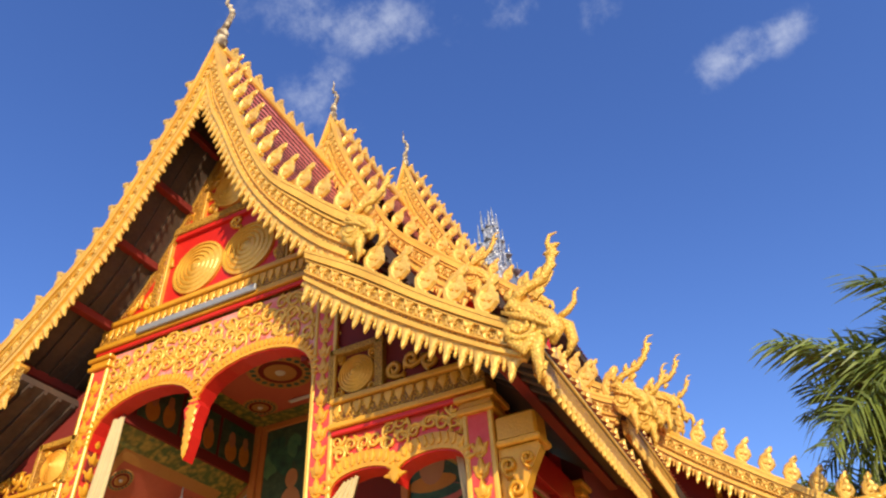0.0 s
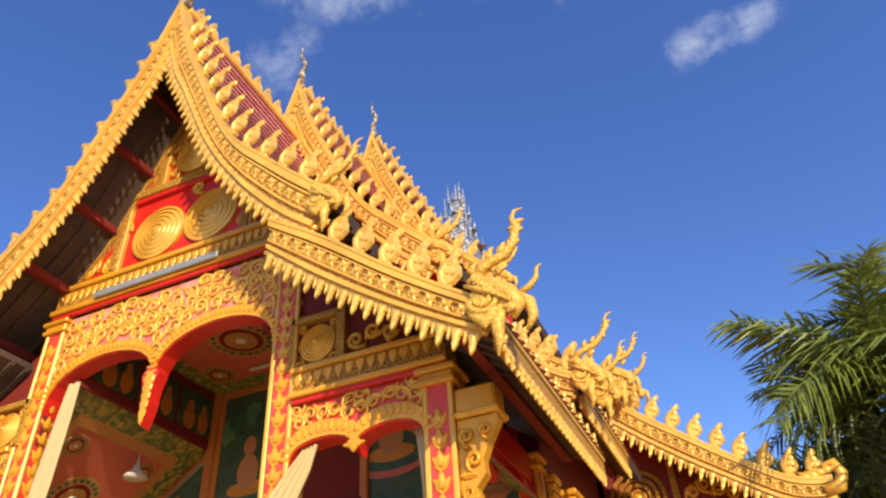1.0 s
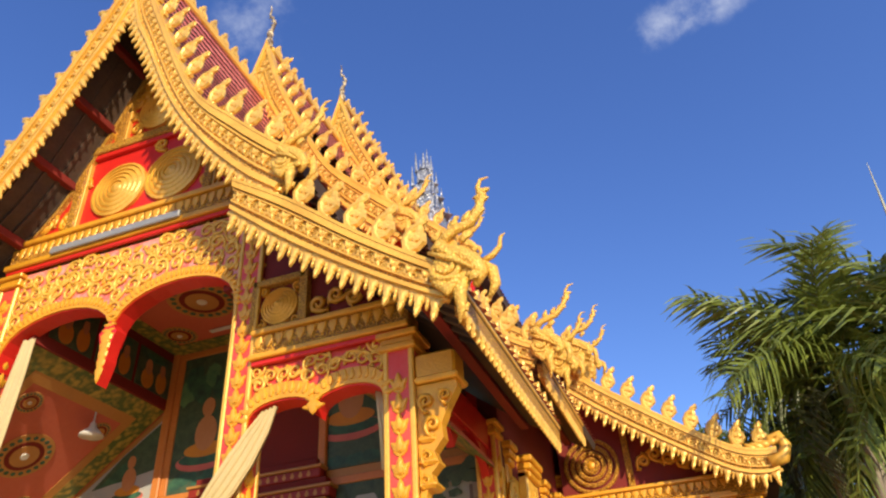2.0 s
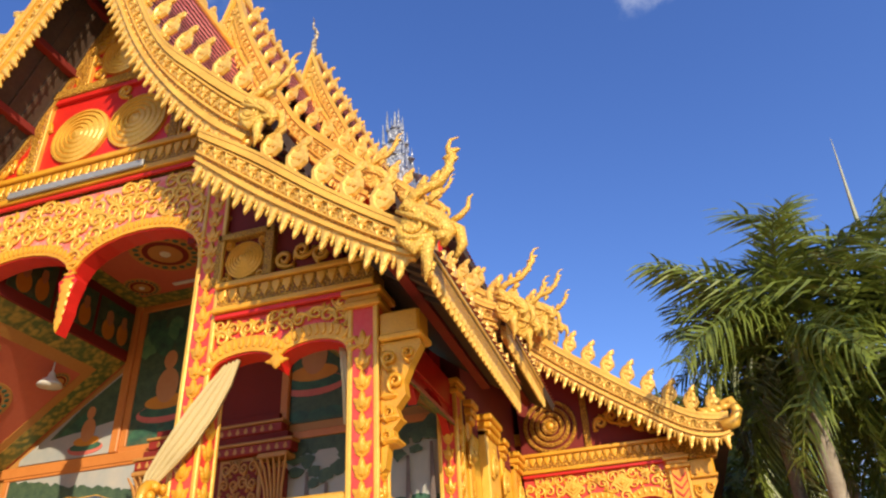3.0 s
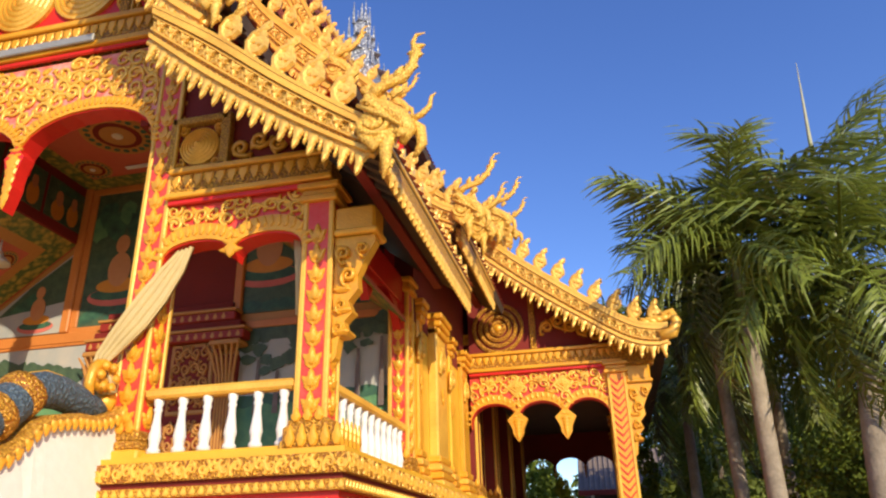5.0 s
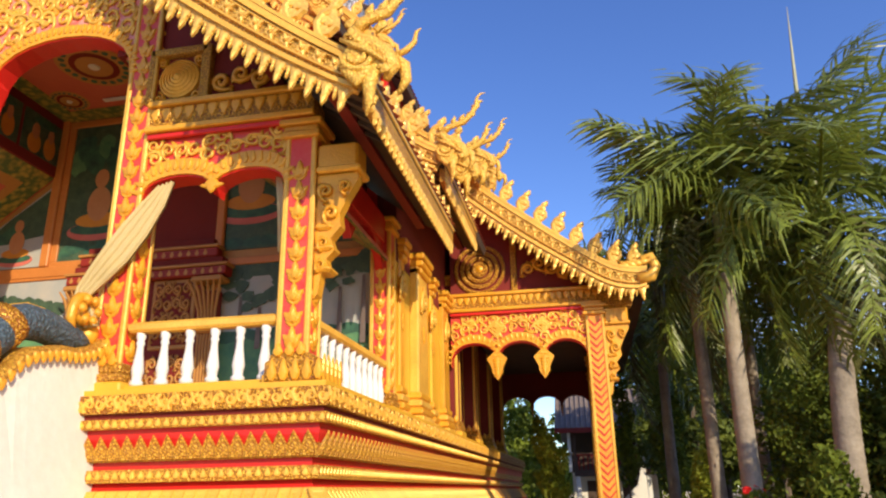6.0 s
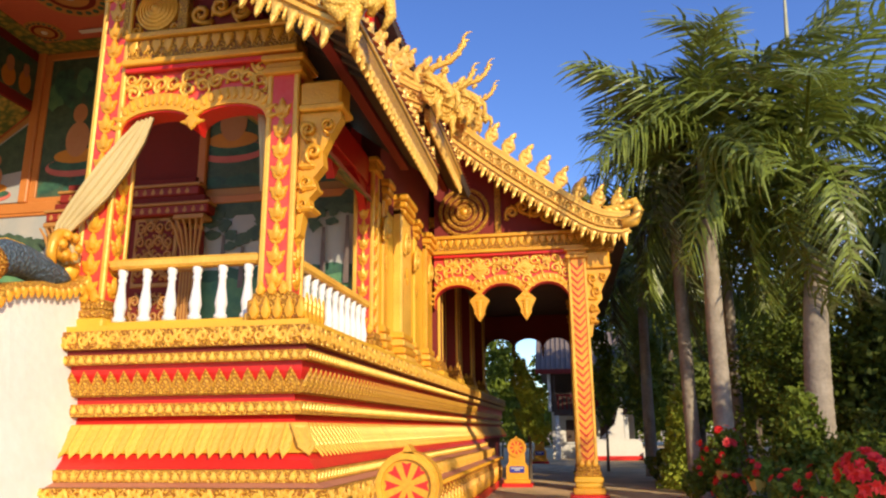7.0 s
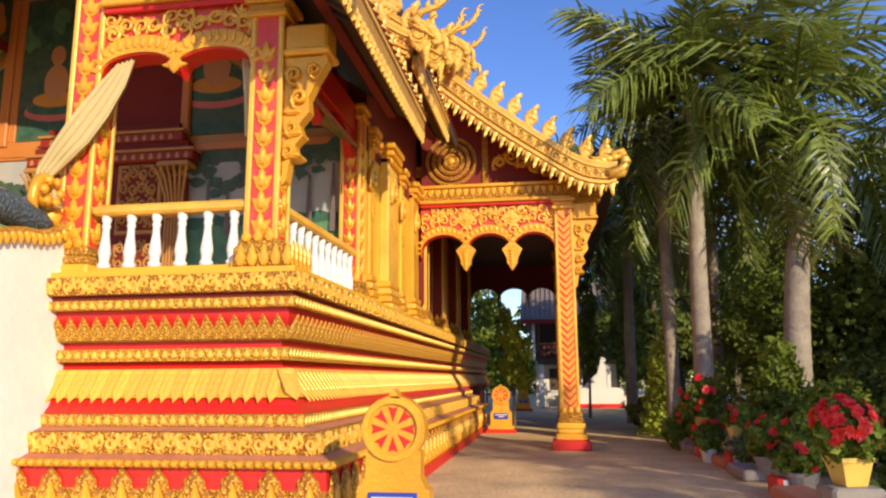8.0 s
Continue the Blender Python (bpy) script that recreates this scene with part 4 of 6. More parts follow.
def barge(parent, top, low, y, sx, dz, crest=CREST, step=0.33, crest_from=0):
    """A curved gilt barge board: carved field between mouldings, pendant teeth below, curled crests above."""
    side = lambda pts: [(XC + sx * d, z + dz) for d, z in pts]
    t, l = side(smooth_line(top, 26)), side(smooth_line(low, 26))
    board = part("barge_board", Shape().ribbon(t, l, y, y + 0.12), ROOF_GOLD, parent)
    for a, b, out in ((0.0, 0.20, 0.07), (0.24, 0.29, 0.04), (0.66, 0.72, 0.045), (0.86, 1.0, 0.06)):
        part("moulding", Shape().ribbon(between(t, l, a), between(t, l, b), y - out, y + 0.01), GOLD_PALE, board)
    part("capping", Shape().ribbon([(x, z + 0.05) for x, z in t], t, y - 0.08, y + 0.2), GOLD_PALE, board)
    for x, z, a in along(between(t, l, 0.47), 0.22):
        part("flower", FIELD, None, board, m=spot(x, y - 0.005, z, a, 0.9, 0.9))
    for x, z, a in along(l, 0.205):
        a = (a if sx > 0 else a + 180 if a < 0 else a - 180)
        part("tooth", TOOTH, None, board, m=spot(x, y + 0.03, z, a * 0.55, 1.3, 0.95))
    places = along(l, 0.205)
    for (x, z, a), (x2, z2, _) in zip(places, places[1:]):
        a = (a if sx > 0 else a + 180 if a < 0 else a - 180)
        part("small_tooth", TOOTH_SMALL, None, board, m=spot((x + x2) / 2, y + 0.045, (z + z2) / 2, a * 0.55, 1.25, 1.2))
    for k, (x, z, a) in enumerate(along(t, step)):
        if k < crest_from:
            continue
        a = (a if sx > 0 else a + 180 if a < 0 else a - 180)
        part("crest", crest, None, board, m=spot(x, y + 0.06, z + 0.05, a * 0.6, sx, 1))
    return board


def naga_end(parent, x, y, z, sx, size=1.0, lean=0.0, twin=False):
    """The serpent at the foot of a barge board: a breast with a scalloped wing and a pointed bill below, and a tail that rises to a hooked tip."""
    out = lambda a, c: a + 0.06 + lean * max(0.0, c - 0.3)
    P = lambda pts: [(x + sx * out(a, c) * size, y + b * size, z + (c - 0.06) * size) for a, b, c in pts]
    R = lambda radii: [q * size * 0.68 for q in radii]
    at = lambda a, b, c, ang, turn=0: spot(x + sx * out(a, c) * size, y + b * size, z + (c - 0.06) * size, ang * sx, size, size, size, turn)
    s = Shape()
    s.tube(P([(-0.22, 0, 0.30), (-0.15, 0, 0.40), (-0.02, 0, 0.44), (0.10, 0, 0.47), (0.19, 0, 0.60), (0.25, 0, 0.76), (0.21, 0, 0.90), (0.25, 0, 0.99), (0.34, 0, 1.0)]), R((0.10, 0.085, 0.08, 0.08, 0.075, 0.06, 0.042, 0.03, 0.008)), 9)
    s.tube(P([(-0.24, 0, 0.34), (-0.20, -0.02, 0.20), (-0.06, -0.03, 0.10), (0.09, -0.03, -0.02), (0.16, -0.03, -0.17), (0.10, -0.03, -0.30)]), R((0.08, 0.12, 0.145, 0.15, 0.12, 0.05)), 10)
    s.tube(P([(0.12, 0.05, 0.0), (0.26, 0.05, -0.12), (0.28, 0.05, -0.28), (0.20, 0.05, -0.42)]), R((0.09, 0.095, 0.08, 0.03)), 8)
    if twin:
        s.tube(P([(0.16, 0.05, 0.0), (0.28, 0.05, 0.05), (0.36, 0.05, 0.13), (0.38, 0.05, 0.24), (0.43, 0.05, 0.28)]), R((0.05, 0.05, 0.042, 0.03, 0.006)), 7)
    s.tube(P([(0.02, -0.05, -0.16), (-0.06, -0.06, -0.34), (-0.05, -0.06, -0.52), (-0.08, -0.06, -0.68)]), R((0.12, 0.11, 0.07, 0.012)), 8)
    s.tube(P([(-0.34, -0.10, 0.16), (-0.20, -0.14, 0.06), (-0.02, -0.17, -0.06), (0.12, -0.16, -0.18)]), R((0.03, 0.045, 0.045, 0.02)), 6)
    for k in range(9):
        g = 185 + 17 * k
        s.join(leaf_shape(0.13, 0.17, 0.05, base=0.9), at(-0.16 + 0.17 * math.cos(radians(g)), -0.10, -0.06 + 0.17 * math.sin(radians(g)), 90 - g))
    s.tube(P([(-0.16 + 0.15 * math.cos(radians(g)), -0.13, -0.06 + 0.15 * math.sin(radians(g))) for g in range(180, 361, 20)]), 0.035 * size, 6)
    s.tube(P([(-0.16 + 0.08 * math.cos(radians(g)), -0.14, -0.06 + 0.08 * math.sin(radians(g))) for g in range(180, 361, 20)]), 0.03 * size, 6)
    s.join(Shape().disc([(0.17, 0), (0.16, 0.04), (0.05, 0.06), (0.01, 0.065)], 14), at(-0.16, -0.07, -0.06, 0))
    for k in range(11):
        s.join(leaf_shape(0.10, 0.11, 0.03, base=0.9), at(-0.20 + 0.035 * k, -0.11, 0.24 - 0.045 * k, 125))
    for a, c, ang in ((-0.10, 0.46, -20), (0.02, 0.50, -35), (0.12, 0.58, -60), (0.17, 0.70, -75), (0.19, 0.82, -80), (0.26, 0.62, 110), (0.30, 0.78, 95), (0.06, 0.38, 150), (0.10, 0.36, 110), (-0.1, -0.42, -140), (0.0, -0.44, 140), (-0.34, 0.24, -60), (-0.32, 0.36, -40)):
        for turn in (0, 180):
            s.join(leaf_shape(0.10, 0.16, 0.03, base=0.6), at(a, 0, c, ang if turn == 0 else -ang, turn))
    return part("naga_finial", s, NAGA_GOLD, parent, smooth=True)


def finial(parent, y, z, size=1.0):
    s = Shape()
    s.lathe([(0.13 * size, z - 0.3), (0.15 * size, z - 0.05), (0.09 * size, z + 0.1), (0.13 * size, z + 0.22), (0.07 * size, z + 0.38)], XC, y, 10)
    s.tube([(XC + a * size, y + b * size, z + c * size) for a, b, c in ((0, 0, 0.3), (0.06, 0.02, 0.6), (0.16, 0, 0.85), (0.08, -0.02, 1.1), (-0.08, -0.02, 1.4), (-0.04, -0.02, 1.7), (-0.1, 0, 2.0))], [q * size for q in (0.08, 0.07, 0.065, 0.05, 0.042, 0.032, 0.012)], 7)
    for a, c in ((0.2, 0.75), (0.2, 0.95), (0.1, 1.2)):
        s.join(leaf_shape(0.1, 0.18, 0.03), spot(XC + a * size, y, z + c * size, 70))
    return part("finial", s, WEATHERED, parent, "tall wavy apex finial with flaking gilt", smooth=True)


TILES = bpy.data.materials.new("maroon_roof_tiles")
TILES.use_nodes = True
tn, tl = TILES.node_tree.nodes, TILES.node_tree.links
tb = tn["Principled BSDF"]
tb.inputs["Roughness"].default_value = 0.6
t_geo = tn.new("ShaderNodeNewGeometry")
t_mix = tn.new("ShaderNodeMixRGB")
t_mix.inputs["Color1"].default_value, t_mix.inputs["Color2"].default_value = (0.78, 0.22, 0.17, 1), (0.58, 0.12, 0.09, 1)
tl.new(t_geo.outputs["Random Per Island"], t_mix.inputs["Fac"])
t_noise = tn.new("ShaderNodeTexNoise")
t_noise.inputs["Scale"].default_value, t_noise.inputs["Detail"].default_value = 2.5, 8
t_dark = tn.new("ShaderNodeMixRGB")
t_dark.blend_type = "MULTIPLY"
t_dark.inputs["Fac"].default_value = 0.25
tl.new(t_mix.outputs[0], t_dark.inputs["Color1"])
tl.new(t_noise.outputs["Fac"], t_dark.inputs["Color2"])
tl.new(t_dark.outputs[0], tb.inputs["Base Color"])


def tile_field(line, y0, y1, wide=0.2, row=0.26):
    """Overlapping flat tiles with pointed ends, laid in rows down a slope."""
    s = Shape()
    pts = along(line, row)
    rows = len(pts)
    for k, (x, z, a) in enumerate(pts):
        ca, sa = math.cos(radians(a)), math.sin(radians(a))
        y = y0 - (wide / 2 if k % 2 else 0)
        while y < y1:
            v = []
            for u, w in ((-0.6, 0), (0.35, 0), (0.62, 0.5), (0.35, 1), (-0.6, 1)):
                lift = 0.012 + 0.03 * (u + 0.6)
                v.append((x + ca * u * row - sa * lift * (1 if ca > 0 else -1), min(max(y + w * wide, y0), y1), z + sa * u * row + abs(ca) * lift))
            s.add(v, [(0, 1, 2, 3, 4)])
            y += wide
    return s


def roof_tier(name, y0, y1, dz, dzl, label, tiles=True, tall=1.0, eave_end=None):
    ye = eave_end or y1
    r = thing(name, (XC, y0, 8 + dz), label, "roof", kind="structure")
    for sx in (1, -1):
        for top, low, lift in ((UP_TOP, UP_LOW, dz), (LO_TOP, LO_LOW, dzl)):
            line = [(XC + sx * d, z + lift - 0.10) for d, z in smooth_line(top, 18)]
            under = [(x - sx * 0.05, z - 0.13) for x, z in line]
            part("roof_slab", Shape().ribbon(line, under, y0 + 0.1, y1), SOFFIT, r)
            if tiles and sx > 0:
                f = part("tiles", tile_field([(x, z + 0.0) for x, z in line], y0 + 0.2, y1), TILES, r, "small pointed maroon roof tiles")
                tagged(f, kind="stuff")
            for x, z, a in along(under, 1.15)[1:]:
                part("purlin", Shape().block(x - 0.07, x + 0.07, y0 + 0.14, y1, z - 0.16, z - 0.01, 0.01), MAROON, r)
            n = int(min(y1 - y0, 1.6) / 0.28)
            for i in range(n):
                yy = y0 + 0.25 + 0.28 * i
                part("rafter", Shape().ribbon([(x, z - 0.002) for x, z in under], [(x, z - 0.06) for x, z in under], yy, yy + 0.07), SOFFIT, r)
            barge(r, top, low, y0, sx, lift, CREST if top is UP_TOP else CREST_BIG, 0.50 if top is UP_TOP else 0.42, 2 if top is UP_TOP else 1)
        ex, ez = XC + sx * 5.72, 5.30 + dzl
        eave = part("eave_board", Shape().block(ex - 0.05, ex + 0.05, y0 + 0.12, ye, ez - 0.08, ez + 0.26, 0.01), GOLD_FINE, r)
        part("moulding", Shape().block(ex - 0.07, ex + 0.075, y0 + 0.12, ye, ez + 0.2, ez + 0.28, 0.01), GOLD_PALE, eave)
        for i in range(int((ye - y0 - 0.2) / 0.16)):
            part("tooth", TOOTH_SMALL, None, eave, m=spot(ex + sx * 0.03, y0 + 0.22 + 0.16 * i, ez - 0.05, 0, 1, 1.2, turn=90 * sx))
        for i in range(int((ye - y0) / 0.42)):
            part("crest", CREST, None, eave, m=spot(ex - sx * 0.02, y0 + 0.5 + 0.42 * i, ez + 0.27, 0, 1, 0.8, turn=90))
        naga_end(r, XC + sx * 3.66, y0 - 0.02, 8.02 + dz, sx, 0.88, 0.3)
        if dz == 0:
            naga_end(r, XC + sx * 5.80, y0 - 0.02, 5.80, sx, 1.06, 0.0, True)
        else:
            naga_end(r, XC + sx * 5.92, y0 - 0.02, 5.78 + dzl, sx, 0.92, 0.3)
            naga_end(r, XC + sx * 6.02, y0 + 0.75, 5.76 + dzl, sx, 0.80, 0.3)
    for i in range(int((y1 - y0) / 0.4)):
        part("ridge_crest", CREST, None, r, m=spot(XC, y0 + 0.5 + 0.4 * i, 14.62 + dz, 0, 1, 1, turn=90))
    part("ridge", Shape().block(XC - 0.12, XC + 0.12, y0 + 0.1, y1, 14.45 + dz, 14.64 + dz, 0.03), GOLD_PALE, r)
    finial(r, y0 + 0.05, 14.85 + dz, tall)
    return r


roof_tier("roof_front", YB, 10.9, 0.0, 0.0, "front tier of the gilt temple roof with curved barge boards")
roof_tier("roof_middle", 10.2, 14.9, 1.85, 0.95, "middle roof tier rising behind the front one", tall=0.72, eave_end=13.6)
roof_tier("roof_hall", 14.2, 30.0, 3.7, 2.65, "high hall roof tier with gilt barge boards", tall=0.72)
for y, dz in ((10.9, 1.85), (15.1, 3.7)):
    g = thing("gable_wall_" + ("1" if dz < 2 else "2"), (XC, y, 8 + dz), "red upper gable wall behind the roof tier", "gable", kind="structure")
    half = [(d, z + dz - 0.35) for d, z in UP_TOP[:-1]]
    part("panel", Shape().slab([(XC + d, z) for d, z in half] + [(XC + 3.3, 7.0), (XC - 3.3, 7.0)] + [(XC - d, z) for d, z in half[:0:-1]], y, y + 0.2), RED, g)

# gallery roof beside the hall
GA_TOP = [(5.40, 8.20), (6.0, 7.62), (6.75, 7.02), (7.60, 6.36), (8.40, 5.82), (8.90, 5.68), (9.12, 5.68)]
GA_LOW = [(5.45, 7.55), (6.0, 7.08), (6.70, 6.52), (7.50, 5.95), (8.30, 5.42), (8.82, 5.28), (9.08, 5.32)]
gal = thing("roof_gallery", (0, 14.6, 6), "gilt gallery roof with a carved barge board", "roof", kind="structure")
YG = 14.62
g_line = [(XC + d * 1.0, z - 0.1) for d, z in smooth_line(GA_TOP, 16)]
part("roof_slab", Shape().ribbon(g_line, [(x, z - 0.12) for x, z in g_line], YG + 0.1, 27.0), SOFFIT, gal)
barge(gal, GA_TOP, GA_LOW, YG, 1, 0.06, CREST_BIG, 0.44, 0)
tipcurl = Shape().tube([(XC + a, YG, z) for a, z in ((8.95, 5.52), (9.2, 5.58), (9.3, 5.78), (9.22, 6.02), (9.05, 5.98), (9.03, 5.84))], [0.12, 0.13, 0.11, 0.08, 0.06, 0.03], 7)
for k in range(5):
    tipcurl.join(leaf_shape(0.16, 0.3, 0.05), spot(XC + 8.8 + 0.13 * k, YG - 0.02, 5.75 + 0.05 * k, 50 + 15 * k))
part("tip", tipcurl, GOLD_PALE, gal, smooth=True)
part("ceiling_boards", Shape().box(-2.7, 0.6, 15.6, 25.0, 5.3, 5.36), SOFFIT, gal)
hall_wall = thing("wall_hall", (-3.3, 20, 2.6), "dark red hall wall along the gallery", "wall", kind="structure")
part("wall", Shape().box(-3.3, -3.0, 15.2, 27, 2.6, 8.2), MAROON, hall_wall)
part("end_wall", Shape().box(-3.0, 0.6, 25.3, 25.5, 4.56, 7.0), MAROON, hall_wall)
# dark paint on these pilasters imitates the shade inside the gallery
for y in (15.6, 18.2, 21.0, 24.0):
    column(-3.05, -2.68, y, y + 0.4, 2.6, 6.2, "gilt-edged pilaster against the hall wall, its shade put into dark red paint", "hall pilasters", (), MAROON)
# screens along the open side, which also keep sky light out
side_screen = thing("gallery_side_screen", (0.36, 20, 4.2), "dark red arched screens between the gallery posts", "arch")
for ya, yb in ((15.64, 18.6), (18.99, 21.8), (22.19, 25.0)):
    rr = []
    for k in range(3):
        y0, y1 = ya + (yb - ya) * k / 3, ya + (yb - ya) * (k + 1) / 3
        rr += [(y0 + (y1 - y0) * i / 8, 3.9 + 0.6 * abs(math.sin(math.pi * i / 8)) ** 0.75) for i in range(8 if k < 2 else 9)]
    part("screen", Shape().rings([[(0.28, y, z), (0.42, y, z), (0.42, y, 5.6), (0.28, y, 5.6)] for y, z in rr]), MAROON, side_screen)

# silver spire on the ridge
spire = thing("ridge_spire", (XC, 21.6, 17.5), "silver openwork tiered spire on the roof ridge", "spire")
for k, (w, z, h) in enumerate(((0.75, 17.6, 1.0), (0.55, 18.6, 0.9), (0.40, 19.5, 0.8), (0.26, 20.3, 0.8))):
    part("tier", Shape().block(XC - w, XC + w, 21.6 - w, 21.6 + w, z, z + h, 0.05), SILVER, spire)
    part("tier_roof", Shape().lathe([(w * 1.5, z + h - 0.02), (w * 1.3, z + h + 0.1), (w * 0.7, z + h + 0.2)], XC, 21.6, 4), SILVER, spire)
    for a in range(4):
        cx, cy = XC + w * math.cos(math.pi / 4 + a * math.pi / 2) * 1.35, 21.6 + w * math.sin(math.pi / 4 + a * math.pi / 2) * 1.35
        part("spike", Shape().lathe([(0.07, z + h - 0.1), (0.05, z + h + 0.4), (0.01, z + h + 1.0)], cx, cy, 6), SILVER, spire)
part("needle", Shape().lathe([(0.2, 21.0), (0.1, 21.4), (0.02, 22.2)], XC, 21.6, 8), SILVER, spire)

# ---- porch interior ----
wall_back = thing("wall_back", (XC, 10.9, 2.6), "ochre rear wall of the porch with painted panels in orange frames", "wall", kind="structure")
part("wall", Shape().slab([(-12.35, 2.6), (-2.95, 2.6), (-2.95, 5.6), (-4.75, 7.2), (-5.75, 8.6), (-9.55, 8.6), (-10.55, 7.2), (-12.35, 5.6)], 10.86, 11.1), OCHRE, wall_back)


def flat(x0, x1, z0, z1, y, mat, name="panel", label="", slope=None):
    o = [(x0, z0), (x1, z0), (x1, z1), (x0, z1)] if slope is None else slope
    return part(name, Shape().slab(o, y, y + 0.02), mat, wall_back, label)


def oval(cx, cz, rx, rz, y, mat, parent, name="painted_shape", n=18, wob=0.0, seed=0):
    r = random.Random(seed)
    o = [(cx + rx * (1 + r.uniform(-wob, wob)) * math.cos(2 * math.pi * i / n), cz + rz * (1 + r.uniform(-wob, wob)) * math.sin(2 * math.pi * i / n)) for i in range(n)]
    return part(name, Shape().slab(o, y, y + 0.01), mat, parent)


def frame_bars(x0, x1, z0, z1, w=0.13, y=10.80):
    for a, b, c, d in ((x0 - w, x1 + w, z0 - w, z0), (x0 - w, x1 + w, z1, z1 + w), (x0 - w, x0, z0, z1), (x1, x1 + w, z0, z1)):
        part("frame_bar", Shape().block(a, b, y, y + 0.06, c, d, 0.01), ORANGE, wall_back)


def painted_tree(x, z0, h, y, seed, parent=None):
    r = random.Random(seed)
    s = Shape().slab([(x - 0.05, z0), (x + 0.05, z0), (x + 0.03, z0 + h * 0.7), (x - 0.02, z0 + h * 0.7)], y, y + 0.008)
    part("painted_trunk", s, M_BARK, wall_back)
    for k in range(6):
        oval(x + r.uniform(-0.24, 0.24), z0 + h * r.uniform(0.7, 1.0), r.uniform(0.07, 0.17), r.uniform(0.05, 0.12), y - 0.003 - 0.0012 * k, M_DARK, wall_back, "painted_leaves", 11, 0.3, seed * 10 + k)


def painted_seat(cx, z, k, y):
    """A painted lotus seat with plain rounded shapes over it."""
    oval(cx, z, 0.62 * k, 0.2 * k, y - 0.002, M_PINK, wall_back)
    oval(cx, z + 0.05 * k, 0.56 * k, 0.13 * k, y - 0.004, M_GREEN, wall_back)
    oval(cx, z + 0.22 * k, 0.46 * k, 0.15 * k, y - 0.006, M_ROBE, wall_back)
    oval(cx, z + 0.55 * k, 0.25 * k, 0.36 * k, y - 0.008, M_SKIN, wall_back)
    oval(cx, z + 1.08 * k, 0.15 * k, 0.2 * k, y - 0.010, M_SKIN, wall_back)


YW = 10.835
# right aisle
flat(-5.87, -3.17, 3.00, 5.22, YW, M_SKY, label="painted landscape panel")
flat(-5.87, -3.17, 3.00, 3.95, YW - 0.006, M_TEAL, "painted_meadow")
flat(-5.87, -3.17, 5.0, 5.22, YW - 0.004, M_DARK, "painted_canopy")
for k in range(9):
    oval(-5.7 + 0.3 * k, 3.98 + 0.03 * (k % 2), 0.22, 0.1, YW - 0.008 - 0.0005 * k, M_GREEN, wall_back, "painted_hedge", 12, 0.2, k)
    oval(-5.75 + 0.31 * k, 5.02 + 0.05 * (k % 3), 0.2, 0.12, YW - 0.006 - 0.0005 * k, M_DARK, wall_back, "painted_leaves", 12, 0.3, 40 + k)
for x, h, sd in ((-5.5, 1.3, 1), (-5.15, 1.0, 2), (-4.7, 1.25, 3), (-3.75, 1.35, 4), (-3.35, 1.6, 5)):
    painted_tree(x, 3.75, h, YW - 0.016 - 0.009 * sd, sd)
frame_bars(-5.87, -3.17, 3.00, 5.22)
flat(-5.9, -3.17, 5.5, 7.6, YW, M_DARK, label="painted forest panel", slope=[(-5.9, 5.5), (-3.17, 5.5), (-3.17, 5.75), (-5.6, 7.6), (-5.9, 7.6)])
for k in range(8):
    oval(-5.7 + 0.33 * k, 5.62, 0.22, 0.1, YW - 0.003 - 0.0005 * k, M_GREEN, wall_back, "painted_bush", 12, 0.3, 70 + k)
painted_seat(-5.45, 6.15, 1.0, YW - 0.008)
# centre
flat(-9.15, -7.95, 5.55, 8.25, YW, M_DARK, label="painted forest panel")
for k in range(7):
    oval(-9.0 + 0.17 * k, 5.72 + 0.07 * (k % 3), 0.13, 0.12, YW - 0.003 - 0.0005 * k, M_GREEN, wall_back, "painted_bush", 12, 0.3, 90 + k)
    oval(-9.05 + 0.2 * k, 7.5 + 0.3 * (k % 2), 0.2, 0.28, YW - 0.003 - 0.0005 * k, M_TEAL if k % 3 == 0 else M_GREEN, wall_back, "painted_leaves", 12, 0.3, 120 + k)
painted_seat(-8.45, 6.1, 0.95, YW - 0.008)
frame_bars(-9.15, -7.95, 5.55, 8.25)
flat(-7.8, -6.05, 5.55, 8.25, YW, MAROON)
# left aisle
flat(-11.6, -8.8, 3.00, 5.22, YW, M_SKY, label="painted landscape panel")
flat(-11.6, -8.8, 3.00, 4.2, YW - 0.006, M_TEAL, "painted_meadow")
for k in range(14):
    oval(-11.5 + 0.19 * k, 5.05 - 0.03 * k, 0.2, 0.16, YW - 0.008 - 0.0005 * k, M_DARK, wall_back, "painted_leaves", 12, 0.3, 150 + k)
oval(-10.5, 4.35, 0.28, 0.45, YW - 0.015, M_SKIN, wall_back, n=3)
oval(-10.5, 4.3, 0.2, 0.33, YW - 0.017, M_SKY, wall_back, n=3)
frame_bars(-11.6, -8.8, 3.00, 5.22)
flat(0, 0, 0, 0, YW, M_SKY, label="painted mountain panel", slope=[(-11.5, 5.5), (-9.5, 5.5), (-9.5, 7.05), (-11.5, 5.6)])
flat(0, 0, 0, 0, YW - 0.005, M_DARK, "painted_hill", slope=[(-10.9, 5.9), (-9.5, 6.1), (-9.5, 7.0), (-10.3, 6.45)])
flat(0, 0, 0, 0, YW - 0.007, M_GREEN, "painted_hill", slope=[(-10.75, 5.95), (-9.9, 6.0), (-10.2, 6.35)])
painted_seat(-10.05, 5.65, 0.62, YW - 0.009)
part("frame_bar", Shape().block(-12.4, -5.9, 10.78, 10.84, 5.27, 5.46, 0.01), ORANGE, wall_back)
